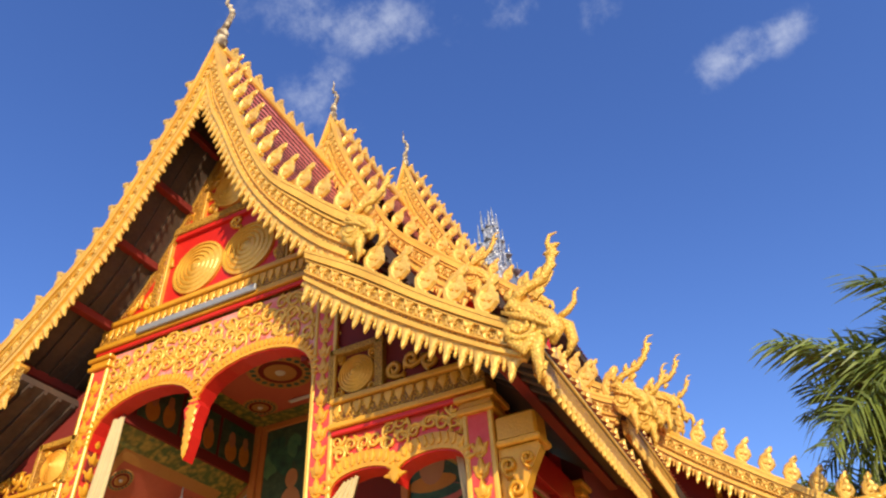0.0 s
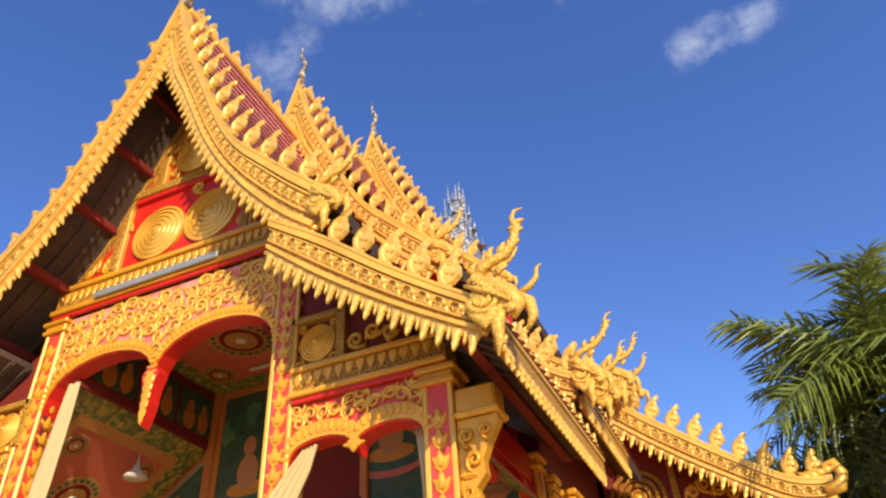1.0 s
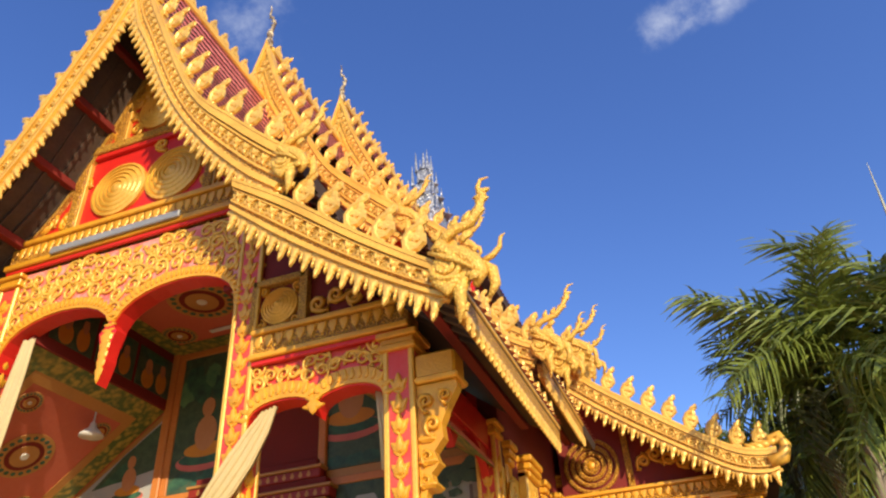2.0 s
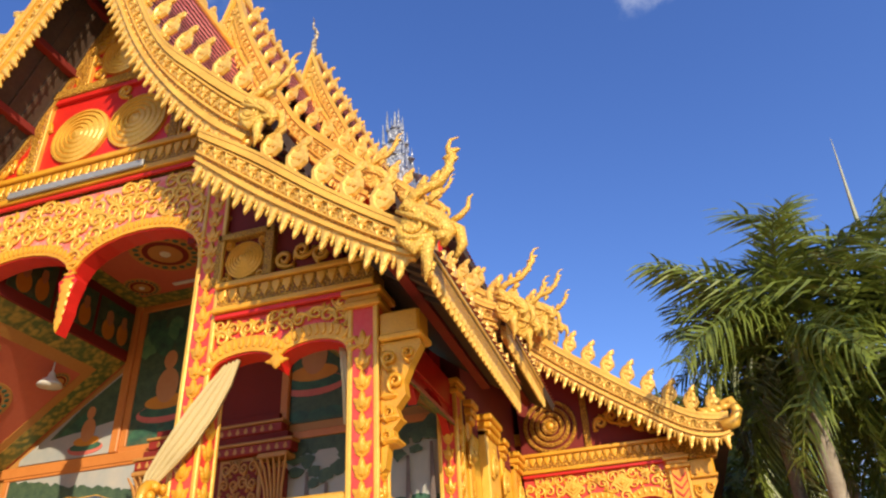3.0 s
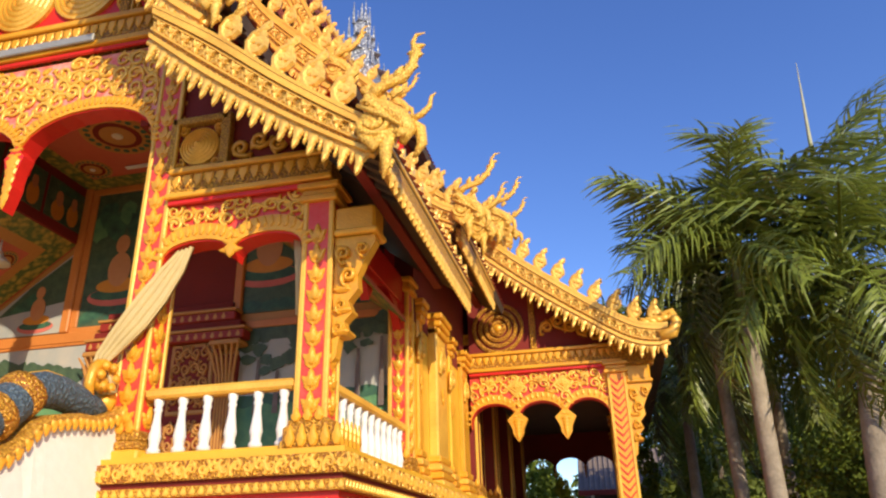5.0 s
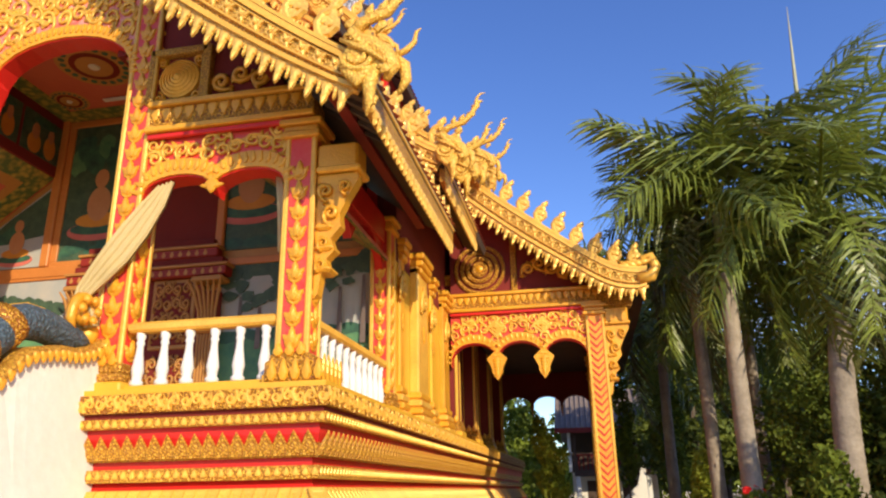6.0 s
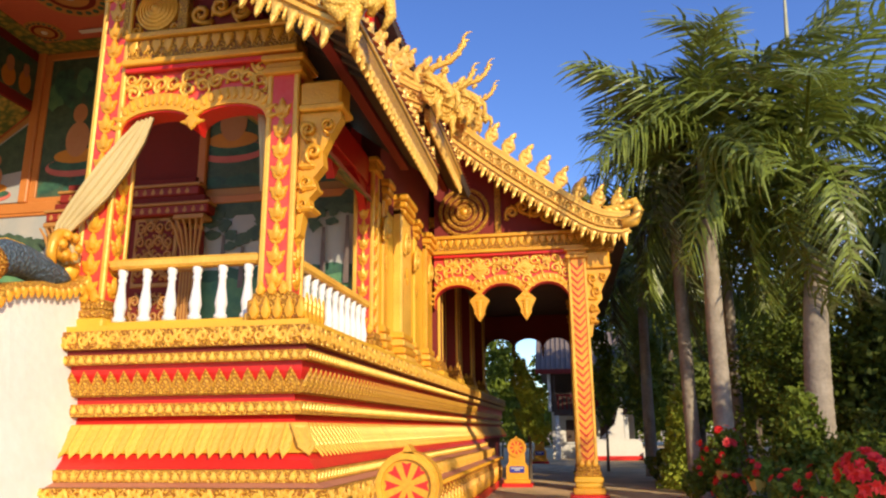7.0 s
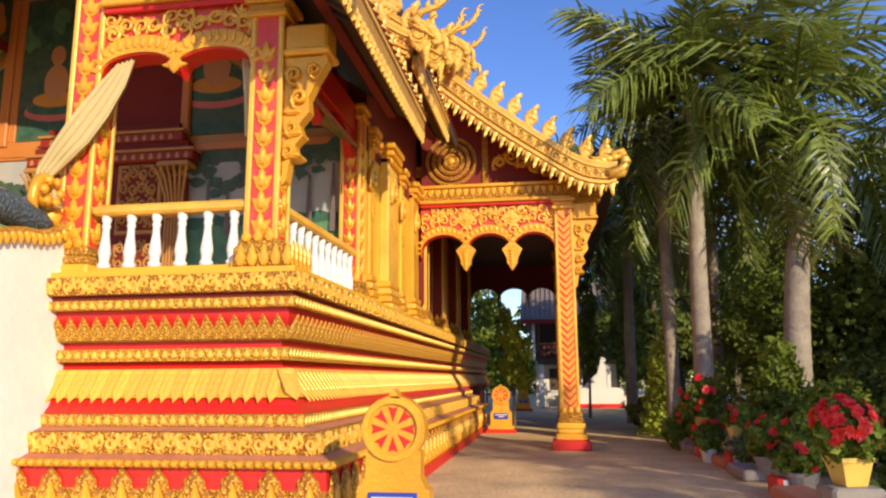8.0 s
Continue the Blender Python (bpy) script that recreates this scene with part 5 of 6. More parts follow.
part("frame_bar", Shape().block(-9.45, -9.28, 10.74, 10.84, 5.46, 8.4, 0.02), ORANGE, wall_back)
part("frame_bar", Shape().block(-6.03, -5.88, 10.74, 10.84, 5.2, 8.4, 0.02), ORANGE, wall_back)

door = thing("door", (-7.18, 10.7, 2.6), "closed carved double door in a gilt and red portal", "door", kind="structure")
XD = -7.18
for a, b in ((XD - 1.02, XD - 0.02), (XD + 0.02, XD + 1.02)):
    leaf = part("door_leaf", Shape().block(a, b, 10.72, 10.79, 2.6, 5.1, 0.01), MAROON, door)
    for c, d in ((2.8, 3.65), (3.8, 5.0)):
        panel = part("door_panel", Shape().block(a + 0.10, b - 0.10, 10.69, 10.73, c, d, 0.02), OCHRE, leaf)
        part("door_field", Shape().block(a + 0.17, b - 0.17, 10.675, 10.70, c + 0.07, d - 0.07, 0.01), MAROON, leaf)
        for i in range(4):
            for j in range(int((d - c) / 0.26)):
                part("scroll", CURL_OLD, None, leaf, m=spot(a + 0.25 + 0.168 * i, 10.675, c + 0.24 + 0.26 * j, 180 * ((i + j) % 2), (1 if i < 2 else -1) * 0.7, 0.85))
for a in (XD - 1.36, XD + 1.04):
    pil = part("pilaster", Shape().block(a, a + 0.32, 10.64, 10.80, 2.6, 4.75, 0.02), MAROON, door)
    for k in range(6):
        u = k / 5 - 0.5
        cx = a + 0.16 + 0.27 * u
        part("flute", Shape().tube([(cx, 10.63, 2.95), (cx, 10.63, 4.05), (cx + 0.03 * u, 10.60, 4.4), (cx + 0.18 * u, 10.52, 4.72), (cx + 0.3 * u, 10.44, 4.86)], [0.022, 0.022, 0.024, 0.028, 0.016], 6), OCHRE, pil)
    for z, d in ((2.9, 0.04), (4.02, 0.03), (4.88, 0.12)):
        part("collar", Shape().block(a - d, a + 0.32 + d, 10.60 - d, 10.8, z, z + 0.09, 0.02), OCHRE, pil)
    part("foot", Shape().block(a - 0.06, a + 0.38, 10.54, 10.8, 2.6, 2.9, 0.02), RED, pil)
for k in range(2):
    part("lintel", Shape().block(XD - 1.5 + 0.2 * k, XD + 1.5 - 0.2 * k, 10.56 + 0.03 * k, 10.82, 5.0 + 0.34 * k, 5.16 + 0.34 * k, 0.02), DEEP_RED, door)
    part("lintel_edge", Shape().block(XD - 1.53 + 0.2 * k, XD + 1.53 - 0.2 * k, 10.53 + 0.03 * k, 10.82, 5.16 + 0.34 * k, 5.21 + 0.34 * k, 0.01), OCHRE, door)
    part("lintel_neck", Shape().block(XD - 1.4 + 0.2 * k, XD + 1.4 - 0.2 * k, 10.62 + 0.03 * k, 10.82, 5.21 + 0.34 * k, 5.34 + 0.34 * k, 0.01), MAROON, door)
    for j in range(19 - 4 * k):
        part("lintel_leaf", LEAF_OLD, None, door, m=spot(XD + (j - 9 + 2 * k) * 0.155, 10.58 + 0.03 * k, 5.02 + 0.34 * k, 0, 0.9, 0.65))

ceiling = thing("ceiling", (XC, 9, 8.4), "salmon painted porch ceiling with a gilt border and round medallions", "ceiling", kind="structure")
c = Shape().box(-9.5, -5.75, 7.5, 10.9, 8.40, 8.5)
part("boards", c, CEILING, ceiling)
for a, b, e, f in ((-9.4, -5.8, 7.6, 7.95), (-9.4, -5.8, 10.45, 10.8), (-9.4, -9.05, 7.95, 10.45), (-6.15, -5.8, 7.95, 10.45)):
    part("border", Shape().box(a, b, e, f, 8.38, 8.399), PAINTED_BORDER, ceiling)
def medallion(parent, face):
    """A painted round: ochre ground, a ring of dark beads, rings and a pale heart, each laid a little lower than the last."""
    part("medallion", ROUND, None, parent, m=face)
    for r, low, mesh in ((0.40, 0.008, ROUND_RED), (0.30, 0.012, ROUND), (0.10, 0.016, ROUND_PALE)):
        part("medallion_ring", mesh, None, parent, m=face @ Matrix.Translation((0, -low, 0)) @ Matrix.Diagonal((r / 0.62, 1, r / 0.62, 1)))
    beads = Shape()
    for k in range(20):
        beads.join(Shape().disc([(0.055, 0.0), (0.05, 0.006)], 8), Matrix.Translation((0.50 * math.cos(k * math.pi / 10), -0.008, 0.50 * math.sin(k * math.pi / 10))))
    part("medallion_beads", beads, M_GREEN, parent, m=face)


ROUND = mesh_of("medallion", Shape().disc([(0.62, 0), (0.61, 0.008)], 32), OCHRE)
ROUND_RED = mesh_of("medallion_ring", Shape().disc([(0.62, 0), (0.61, 0.008)], 28), MAROON)
ROUND_PALE = mesh_of("medallion_ring", Shape().disc([(0.62, 0), (0.5, 0.02)], 16), WHITE)
for x, y in ((XC, 9.2), (-8.8, 8.3), (-6.5, 8.3), (-8.8, 10.1), (-6.5, 10.1)):
    k = 1.0 if x == XC else 0.55
    face = Matrix.Translation((x, y, 8.398)) @ Matrix.Rotation(radians(90), 4, "X") @ Matrix.Diagonal((k, 1, k, 1))
    medallion(ceiling, face)
for sx in (1, -1):
    cs = thing("ceiling_aisle_" + ("1" if sx > 0 else "2"), (XC + sx * 3, 9, 6.2), "sloping salmon aisle ceiling with ochre borders and round medallions", "ceiling", kind="structure")
    a, b = (XC + sx * 1.82, 7.24), (XC + sx * 4.75, 5.02)
    lean = math.degrees(math.atan2(7.24 - 5.02, 2.93))
    edge = lambda t, low: (a[0] + (b[0] - a[0]) * t, a[1] + (b[1] - a[1]) * t - low)
    rect = lambda t0, t1, y0, y1, l0, l1: Shape().rings([[(edge(t0, l0)[0], y0, edge(t0, l0)[1]), (edge(t1, l0)[0], y0, edge(t1, l0)[1]), (edge(t1, l1)[0], y0, edge(t1, l1)[1]), (edge(t0, l1)[0], y0, edge(t0, l1)[1])],
                                                      [(edge(t0, l0)[0], y1, edge(t0, l0)[1]), (edge(t1, l0)[0], y1, edge(t1, l0)[1]), (edge(t1, l1)[0], y1, edge(t1, l1)[1]), (edge(t0, l1)[0], y1, edge(t0, l1)[1])]])
    part("boards", rect(0, 1, 7.55, 10.85, -0.06, 0.0), CEILING, cs)
    for t0, t1, y0, y1 in ((0, 0.10, 7.6, 10.8), (0.90, 1, 7.6, 10.8), (0.10, 0.90, 7.6, 7.98), (0.10, 0.90, 10.42, 10.8)):
        part("border", rect(t0, t1, y0, y1, 0.004, 0.02), PAINTED_BORDER, cs)
    for t0, t1, y0, y1 in ((0.10, 0.16, 7.98, 10.42), (0.84, 0.90, 7.98, 10.42), (0.16, 0.84, 7.98, 8.16), (0.16, 0.84, 10.24, 10.42)):
        part("inner_border", rect(t0, t1, y0, y1, 0.002, 0.014), OCHRE, cs)
    for t, y, k in ((0.5, 9.2, 0.8), (0.25, 8.4, 0.36), (0.25, 10.0, 0.36), (0.75, 8.4, 0.36), (0.75, 10.0, 0.36)):
        x, z = edge(t, 0.01)
        face = Matrix.Translation((x, y, z)) @ Matrix.Rotation(radians(sx * lean), 4, "Y") @ Matrix.Rotation(radians(90), 4, "X") @ Matrix.Diagonal((k, 1, k, 1))
        medallion(cs, face)
    fx = XC + sx * 1.82
    fascia = thing("painted_fascia", (fx, 9, 7.2), "dark painted fascia with orange shapes between ceiling levels", "fascia", kind="structure")
    part("board", Shape().box(fx - 0.06, fx + 0.06, 7.5, 10.85, 7.22, 8.40), MAROON, fascia)
    for k in range(3):
        y0 = 7.75 + k * 1.02
        xa = fx - sx * 0.075
        part("painted_panel", Shape().box(min(xa, fx), max(xa, fx), y0, y0 + 0.94, 7.42, 8.2), M_DARK, fascia)
        for j, (oy, oz, w, h, mt) in enumerate(((0.3, 7.62, 0.16, 0.2, M_ROBE), (0.3, 7.85, 0.09, 0.16, M_SKIN), (0.68, 7.66, 0.14, 0.22, M_ROBE), (0.68, 7.9, 0.07, 0.14, M_SKIN), (0.5, 8.08, 0.3, 0.08, M_GREEN))):
            s = Shape().slab([(w * math.cos(2 * math.pi * i / 14), h * math.sin(2 * math.pi * i / 14)) for i in range(14)], -0.006, 0.006)
            part("painted_shape", s, mt, fascia, m=Matrix.Translation((fx - sx * (0.08 + 0.002 * j), y0 + oy, oz)) @ Matrix.Rotation(radians(90), 4, "Z"))
lamp = thing("pendant_lamp", (-9.95, 9.6, 6.6), "small white enamel lamp shade hanging from the aisle ceiling", "lamp")
part("shade", Shape().lathe([(0.21, 6.42), (0.2, 6.46), (0.13, 6.53), (0.07, 6.58), (0.05, 6.66), (0.02, 6.7), (0.012, 6.9)], -9.95, 9.6, 20), WHITE, lamp, smooth=True)
tube_lamp = thing("strip_light", (-7.6, 9.6, 8.35), "unlit white tube light on the ceiling", "lamp")
part("tube", Shape().tube([(-8.1, 10.15, 8.33), (-7.2, 10.15, 8.33)], 0.02, 8), WHITE, tube_lamp)
part("holder", Shape().block(-8.15, -7.15, 10.12, 10.18, 8.345, 8.375), WHITE, tube_lamp)


# ---- curtains ----
def cloth(label, path, folds=9, depth=0.05):
    """A gathered curtain: a pleated sheet along a path of (x, y, z, width, heading in degrees)."""
    t = thing("curtain", path[-1][:3], label, "curtain")
    s = Shape()
    n = folds * 4
    rings = []
    for x, y, z, w, head in path:
        ca, sa = math.cos(radians(head)), math.sin(radians(head))
        front = [(x + ca * w * (j / n - 0.5), y - depth * (0.6 + 0.5 * math.sin(j * 2.1)) * math.cos(2 * math.pi * folds * j / n) * min(1, 0.5 + w), z + sa * w * (j / n - 0.5)) for j in range(n + 1)]
        rings.append(front + [(p[0], p[1] + 0.012, p[2]) for p in reversed(front)])
    s.rings(rings)
    part("sheet", s, CLOTH, t, smooth=True)
    return t


cloth("cream curtain drawn aside and knotted round the porch column", [(-4.82, 7.34, 5.14, 0.2, 15), (-4.91, 7.26, 4.85, 0.3, -12), (-5.04, 7.16, 4.5, 0.36, -28), (-5.2, 7.1, 4.2, 0.36, -34), (-5.39, 7.08, 3.95, 0.28, -36), (-5.54, 7.07, 3.76, 0.2, -36), (-5.53, 7.07, 3.6, 0.26, -10), (-5.47, 7.07, 3.32, 0.36, 5)], 11, 0.07)
cloth("pale curtain strips hanging beside the central arch", [(-9.38, 7.42, 7.2, 0.22, 0), (-9.42, 7.42, 6.6, 0.3, 0), (-9.5, 7.42, 5.6, 0.36, 0), (-9.6, 7.42, 4.4, 0.3, 0)], 5, 0.05)
cloth("narrow pale curtain edge beside the porch column", [(-3.42, 7.5, 5.2, 0.08, 0), (-3.36, 7.5, 4.7, 0.1, 0), (-3.32, 7.5, 4.2, 0.12, 0)], 3, 0.02)

# ---- yellow bay between porch and gallery ----
bay = thing("wall_bay", (-2.9, 13, 2.6), "yellow side wall with gilt pilasters, eave shadow painted maroon along its top", "wall", kind="structure")
part("wall", Shape().box(-3.2, -2.88, 11.0, 15.35, 2.6, 5.15), YELLOW, bay)
# maroon above 5.15 m stands in for the eave's shadow on the yellow wall
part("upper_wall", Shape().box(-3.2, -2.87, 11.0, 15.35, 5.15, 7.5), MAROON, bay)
for y0, y1, mat, d in ((11.15, 11.45, GOLD, 0.05), (12.0, 12.75, GOLD_PALE, 0.16), (13.6, 13.85, YELLOW, 0.05), (14.6, 15.2, GOLD, 0.1)):
    p = part("pilaster", Shape().block(-2.9, -2.88 + d, y0, y1, 2.75, 5.6, 0.03), mat, bay)
    for k in range(4):
        part("foot", Shape().block(-2.9, -2.78 + d - 0.02 * k, y0 - 0.1 + 0.02 * k, y1 + 0.1 - 0.02 * k, 2.6 + 0.13 * k, 2.71 + 0.13 * k, 0.02), GOLD if k % 2 else GOLD_PALE, p)
    for k in range(3):
        part("cap", Shape().block(-2.9, -2.82 + d + 0.03 * k, y0 - 0.03 * k, y1 + 0.03 * k, 5.2 + 0.13 * k, 5.31 + 0.13 * k, 0.02), GOLD, p)
    part("scroll", CURL_PALE, None, p, m=spot(-2.87 + d, (y0 + y1) / 2, 4.75, 0, 1.6, 1.6, turn=90))
    part("leaf", LEAF, None, p, m=spot(-2.87 + d, (y0 + y1) / 2, 4.3, 180, 2.0, 1.6, turn=90))

# ---- white stair wall with the serpent ----
stair = thing("stair_wall", (-5.5, 5.5, 0), "thick whitewashed stair parapet with a battered face", "wall")
tops = [(7.35, 3.18), (7.1, 3.02), (6.84, 2.94), (6.6, 2.93), (6.4, 2.89), (6.2, 2.84), (6.05, 2.76), (5.9, 2.6), (5.75, 2.46), (5.4, 2.34), (4.9, 2.2), (4.2, 2.0), (3.4, 1.7), (2.6, 1.4)]
face = lambda z: -5.36 + 0.17 * (2.6 - min(z, 2.6))
part("parapet", Shape().rings([[(face(0), y, 0), (face(0.8), y, 0.8), (face(1.7), y, 1.7) if z > 1.75 else (face(z), y, z - 0.01), (face(z), y, z), (-5.78, y, z), (-5.78, y, 0)] for y, z in tops]), WHITEWASH, stair)
cop = part("gilt_coping", Shape().rings([[(-5.30, y, z - 0.02), (-5.28, y, z + 0.04), (-5.34, y, z + 0.10), (-5.8, y, z + 0.10), (-5.83, y, z - 0.02)] for y, z in tops]), GOLD_FINE, stair, "gilt scalloped coping")
for i in range(42):
    y = 7.25 - i * 0.095
    z = float(np.interp(-y, [-q for q, _ in tops], [r for _, r in tops]))
    part("scallop", PETAL, None, cop, m=spot(-5.285, y, z + 0.04, 180, 0.62, 0.6, turn=90))
serpent = thing("serpent_rail", (-5.55, 5.8, 2.7), "blue grey scaled serpent lying along the stair parapet with gilt bands", "balustrade")
body = [(7.22, 3.2, 0.10), (7.0, 3.17, 0.14), (6.75, 3.2, 0.165), (6.5, 3.23, 0.175), (6.25, 3.22, 0.19), (6.0, 3.12, 0.21), (5.8, 2.94, 0.22), (5.55, 2.78, 0.225), (5.2, 2.7, 0.225), (4.7, 2.6, 0.22), (4.1, 2.4, 0.22), (3.4, 2.0, 0.22), (2.8, 1.7, 0.2)]
part("body", Shape().tube([(-5.54, y, z) for y, z, r in body], [r for *_, r in body], 16), STONE_BLUE, serpent, smooth=True)
for (y0, z0), (y1, z1), r in (((6.03, 3.16), (5.9, 3.04), 0.235), ((5.72, 2.9), (5.6, 2.8), 0.25), ((4.9, 2.66), (4.7, 2.6), 0.25)):
    part("band", Shape().tube([(-5.54, y0, z0), (-5.54, (y0 + y1) / 2, (z0 + z1) / 2), (-5.54, y1, z1)], [r, r + 0.01, r], 16), GOLD_CARVED, serpent, smooth=True)
part("dorsal_ridge", Shape().tube([(-5.54, y, z + r - 0.01) for y, z, r in body[3:]], 0.025, 6), GOLD_PALE, serpent)
tail = Shape()
q = curl_points(0.17, 1.25, 16)
tail.tube([(-5.46, 7.0 - a, 3.5 + b) for a, b in [(-c, d) for c, d in q]], [0.05 + 0.035 * math.sin(i / len(q) * 3) for i in range(len(q))], 8)
tail_ob = part("tail_scroll", tail, GOLD, serpent, "gilt scrolled tail tip", smooth=True)
part("tail_stem", Shape().tube([(-5.5, 7.12, 3.2), (-5.48, 7.2, 3.3), (-5.46, 7.16, 3.45)], [0.13, 0.1, 0.05], 8), GOLD, serpent, smooth=True)
for k in range(6):
    part("tail_boss", BEAD, None, tail_ob, m=spot(-5.36, 6.98 + 0.13 * math.cos(k * 1.05), 3.5 + 0.13 * math.sin(k * 1.05), 0, 1.3, 1.3, turn=90))


# ---- boundary stones ----
BLUE = material("blue_enamel", (0.03, 0.05, 0.35), (0.02, 0.035, 0.25), 0.35, 0.0, 2, 20, 0.4, 0.1)


def boundary_stone(x, y, k, label, spokes=True):
    b = thing("boundary_stone", (x, y, 0), label, "boundary stone", "boundary stones")
    Z = lambda z: z * k
    out = [(-0.30, 0.14), (-0.30, 0.56), (-0.265, 0.58), (-0.225, 0.66), (-0.225, 0.86)]
    out += [(0.265 * math.cos(a), 1.04 + 0.265 * math.sin(a)) for a in [math.pi * (1.22 - 0.11 * i) for i in range(8)]]
    right = [(-a, z) for a, z in reversed(out)]
    part("slab", Shape().slab([(x + a * k, Z(z)) for a, z in out + [(0, 1.36)] + right], y - 0.09 * k, y + 0.09 * k), GOLD, b)
    rim = [(x + 0.25 * k * math.cos(2 * math.pi * i / 28), Z(1.04 + 0.25 * math.sin(2 * math.pi * i / 28))) for i in range(29)]
    rin = [(x + 0.205 * k * math.cos(2 * math.pi * i / 28), Z(1.04 + 0.205 * math.sin(2 * math.pi * i / 28))) for i in range(29)]
    wheel = part("wheel", Shape().ribbon(rim, rin, y - 0.125 * k, y - 0.085 * k), GOLD, b, "gilt eight-spoked wheel with red gaps")
    for i in range(8):
        a0, a1 = 2 * math.pi * (i + 0.72) / 8, 2 * math.pi * (i + 1.28) / 8
        am = (a0 + a1) / 2
        o = [(x + k * 0.055 * math.cos(am), Z(1.04 + 0.055 * math.sin(am))), (x + k * 0.185 * math.cos(a0), Z(1.04 + 0.185 * math.sin(a0))), (x + k * 0.165 * math.cos(am), Z(1.04 + 0.165 * math.sin(am))), (x + k * 0.185 * math.cos(a1), Z(1.04 + 0.185 * math.sin(a1)))]
        part("gap", Shape().slab(o, y - 0.097 * k, y - 0.088 * k), RED, wheel)
    part("foot", Shape().block(x - 0.42 * k, x + 0.42 * k, y - 0.25 * k, y + 0.25 * k, 0.0, 0.1 * k, 0.01), RED, b)
    part("step", Shape().block(x - 0.36 * k, x + 0.36 * k, y - 0.2 * k, y + 0.2 * k, 0.1 * k, 0.2 * k, 0.01), GOLD, b)
    plate = part("plaque", Shape().block(x - 0.2 * k, x + 0.2 * k, y - 0.115 * k, y - 0.085 * k, 0.38 * k, 0.545 * k, 0.005), BLUE, b, "blue enamel plaque with white lettering bars")
    for z, w in ((0.50, 0.17), (0.45, 0.08)):
        part("lettering_bar", Shape().box(x - w * k, x + w * k, y - 0.119 * k, y - 0.114 * k, (z - 0.012) * k, (z + 0.012) * k), WHITE, plate)


boundary_stone(-1.265, 6.0, 1.0, "yellow boundary stone with a gilt wheel and blue plaque")
boundary_stone(-1.40, 19.9, 0.95, "yellow boundary stone standing in the shade")
boundary_stone(-1.35, 33.0, 0.95, "yellow boundary stone standing far along the path")

# ---- plants ----
FROND = material("palm_leaf", (0.23, 0.28, 0.042), (0.05, 0.075, 0.014), 0.36, 0.0, 2.0, 10, 0.8, 0.1, shift=0.3, translucent=0.3, shine=0.5)
FROND_OLD = material("dry_palm_leaf", (0.15, 0.15, 0.045), (0.08, 0.08, 0.028), 0.6, 0.0, 2.0, 10, 0.8, 0.1, shift=0.2, translucent=0.2)
TRUNK = material("ringed_palm_trunk", (0.36, 0.30, 0.23), (0.18, 0.145, 0.105), 0.85, 0.0, 2.5, 14, 0.9, 0.5, 0.03)
SPEAR = material("pale_spear_leaf", (0.40, 0.40, 0.26), (0.28, 0.29, 0.17), 0.5, 0.0, 2.0, 10, 0.8, 0.1)
SHAFT = material("green_crownshaft", (0.14, 0.20, 0.06), (0.26, 0.20, 0.09), 0.4, 0.0, 2.0, 8, 0.9, 0.1)
LEAVES = material("bush_leaf", (0.20, 0.25, 0.03), (0.08, 0.115, 0.016), 0.5, 0.0, 1.5, 6, 1.0, 0.1, shift=0.2, shine=0.15, translucent=0.2)
LEAVES_LIGHT = material("light_leaf", (0.42, 0.46, 0.055), (0.18, 0.24, 0.03), 0.5, 0.0, 1.5, 6, 1.0, 0.1, shift=0.2, shine=0.15, translucent=0.25)
LEAVES_DARK = material("dark_leaf", (0.16, 0.19, 0.028), (0.06, 0.085, 0.015), 0.5, 0.0, 1.0, 6, 1.0, 0.1, shift=0.2, shine=0.15, translucent=0.15)
PETALS = material("red_bract", (0.74, 0.018, 0.012), (0.52, 0.008, 0.010), 0.5, 0.0, 3, 20, 0.8, 0.1, translucent=0.2)
BARK = material("bark", (0.16, 0.12, 0.085), (0.09, 0.065, 0.045), 0.85, 0.0, 3, 16, 0.9, 0.5, 0.02)


def frond(length, droop, seed, leaf=0.62, n=50):
    """A feather leaf along +x from the origin: an arched midrib with two rows of long hanging leaflets."""
    r = random.Random(seed)
    s = Shape()
    rib = []
    for i in range(15):
        t = i / 14
        rib.append((length * t * (1 - 0.12 * droop * t * t), 0.03 * math.sin(4 * t + seed), length * (0.36 * t - (0.30 + 0.55 * droop) * t * t)))
    s.tube(rib, [0.038 * (1 - 0.9 * i / 14) + 0.004 for i in range(15)], 5)
    for side in (1, -1):
        for i in range(n):
            t = 0.15 + 0.85 * (i + r.uniform(-0.35, 0.35)) / n
            k = min(13, int(t * 14))
            a, b = Vector(rib[k]), Vector(rib[k + 1])
            p = a.lerp(b, t * 14 - k)
            ahead = (b - a).normalized()
            ln = leaf * 1.15 * (0.5 + 0.5 * math.sin(math.pi * min(1, t * 0.9 + 0.14))) * r.uniform(0.8, 1.12)
            out = (ahead * (0.3 + 0.6 * t) + Vector((0, side, 0)) * r.uniform(0.55, 1.0) + Vector((0, 0, r.uniform(-0.6, 0.75)))).normalized()
            w = ahead * 0.03
            sag = r.uniform(0.2, 0.85)
            m1 = p + out * ln * 0.35 + Vector((0, 0, 0.02))
            m2 = p + out * ln * 0.72 - Vector((0, 0, ln * sag * 0.35))
            m3 = p + out * ln * 0.96 - Vector((0, 0, ln * sag))
            s.add([p - w * 0.5, p + w * 0.5, m1 + w, m2 + w * 0.8, m3, m2 - w * 0.8, m1 - w], [(0, 1, 2, 6), (6, 2, 3, 5), (5, 3, 4)])
    return s


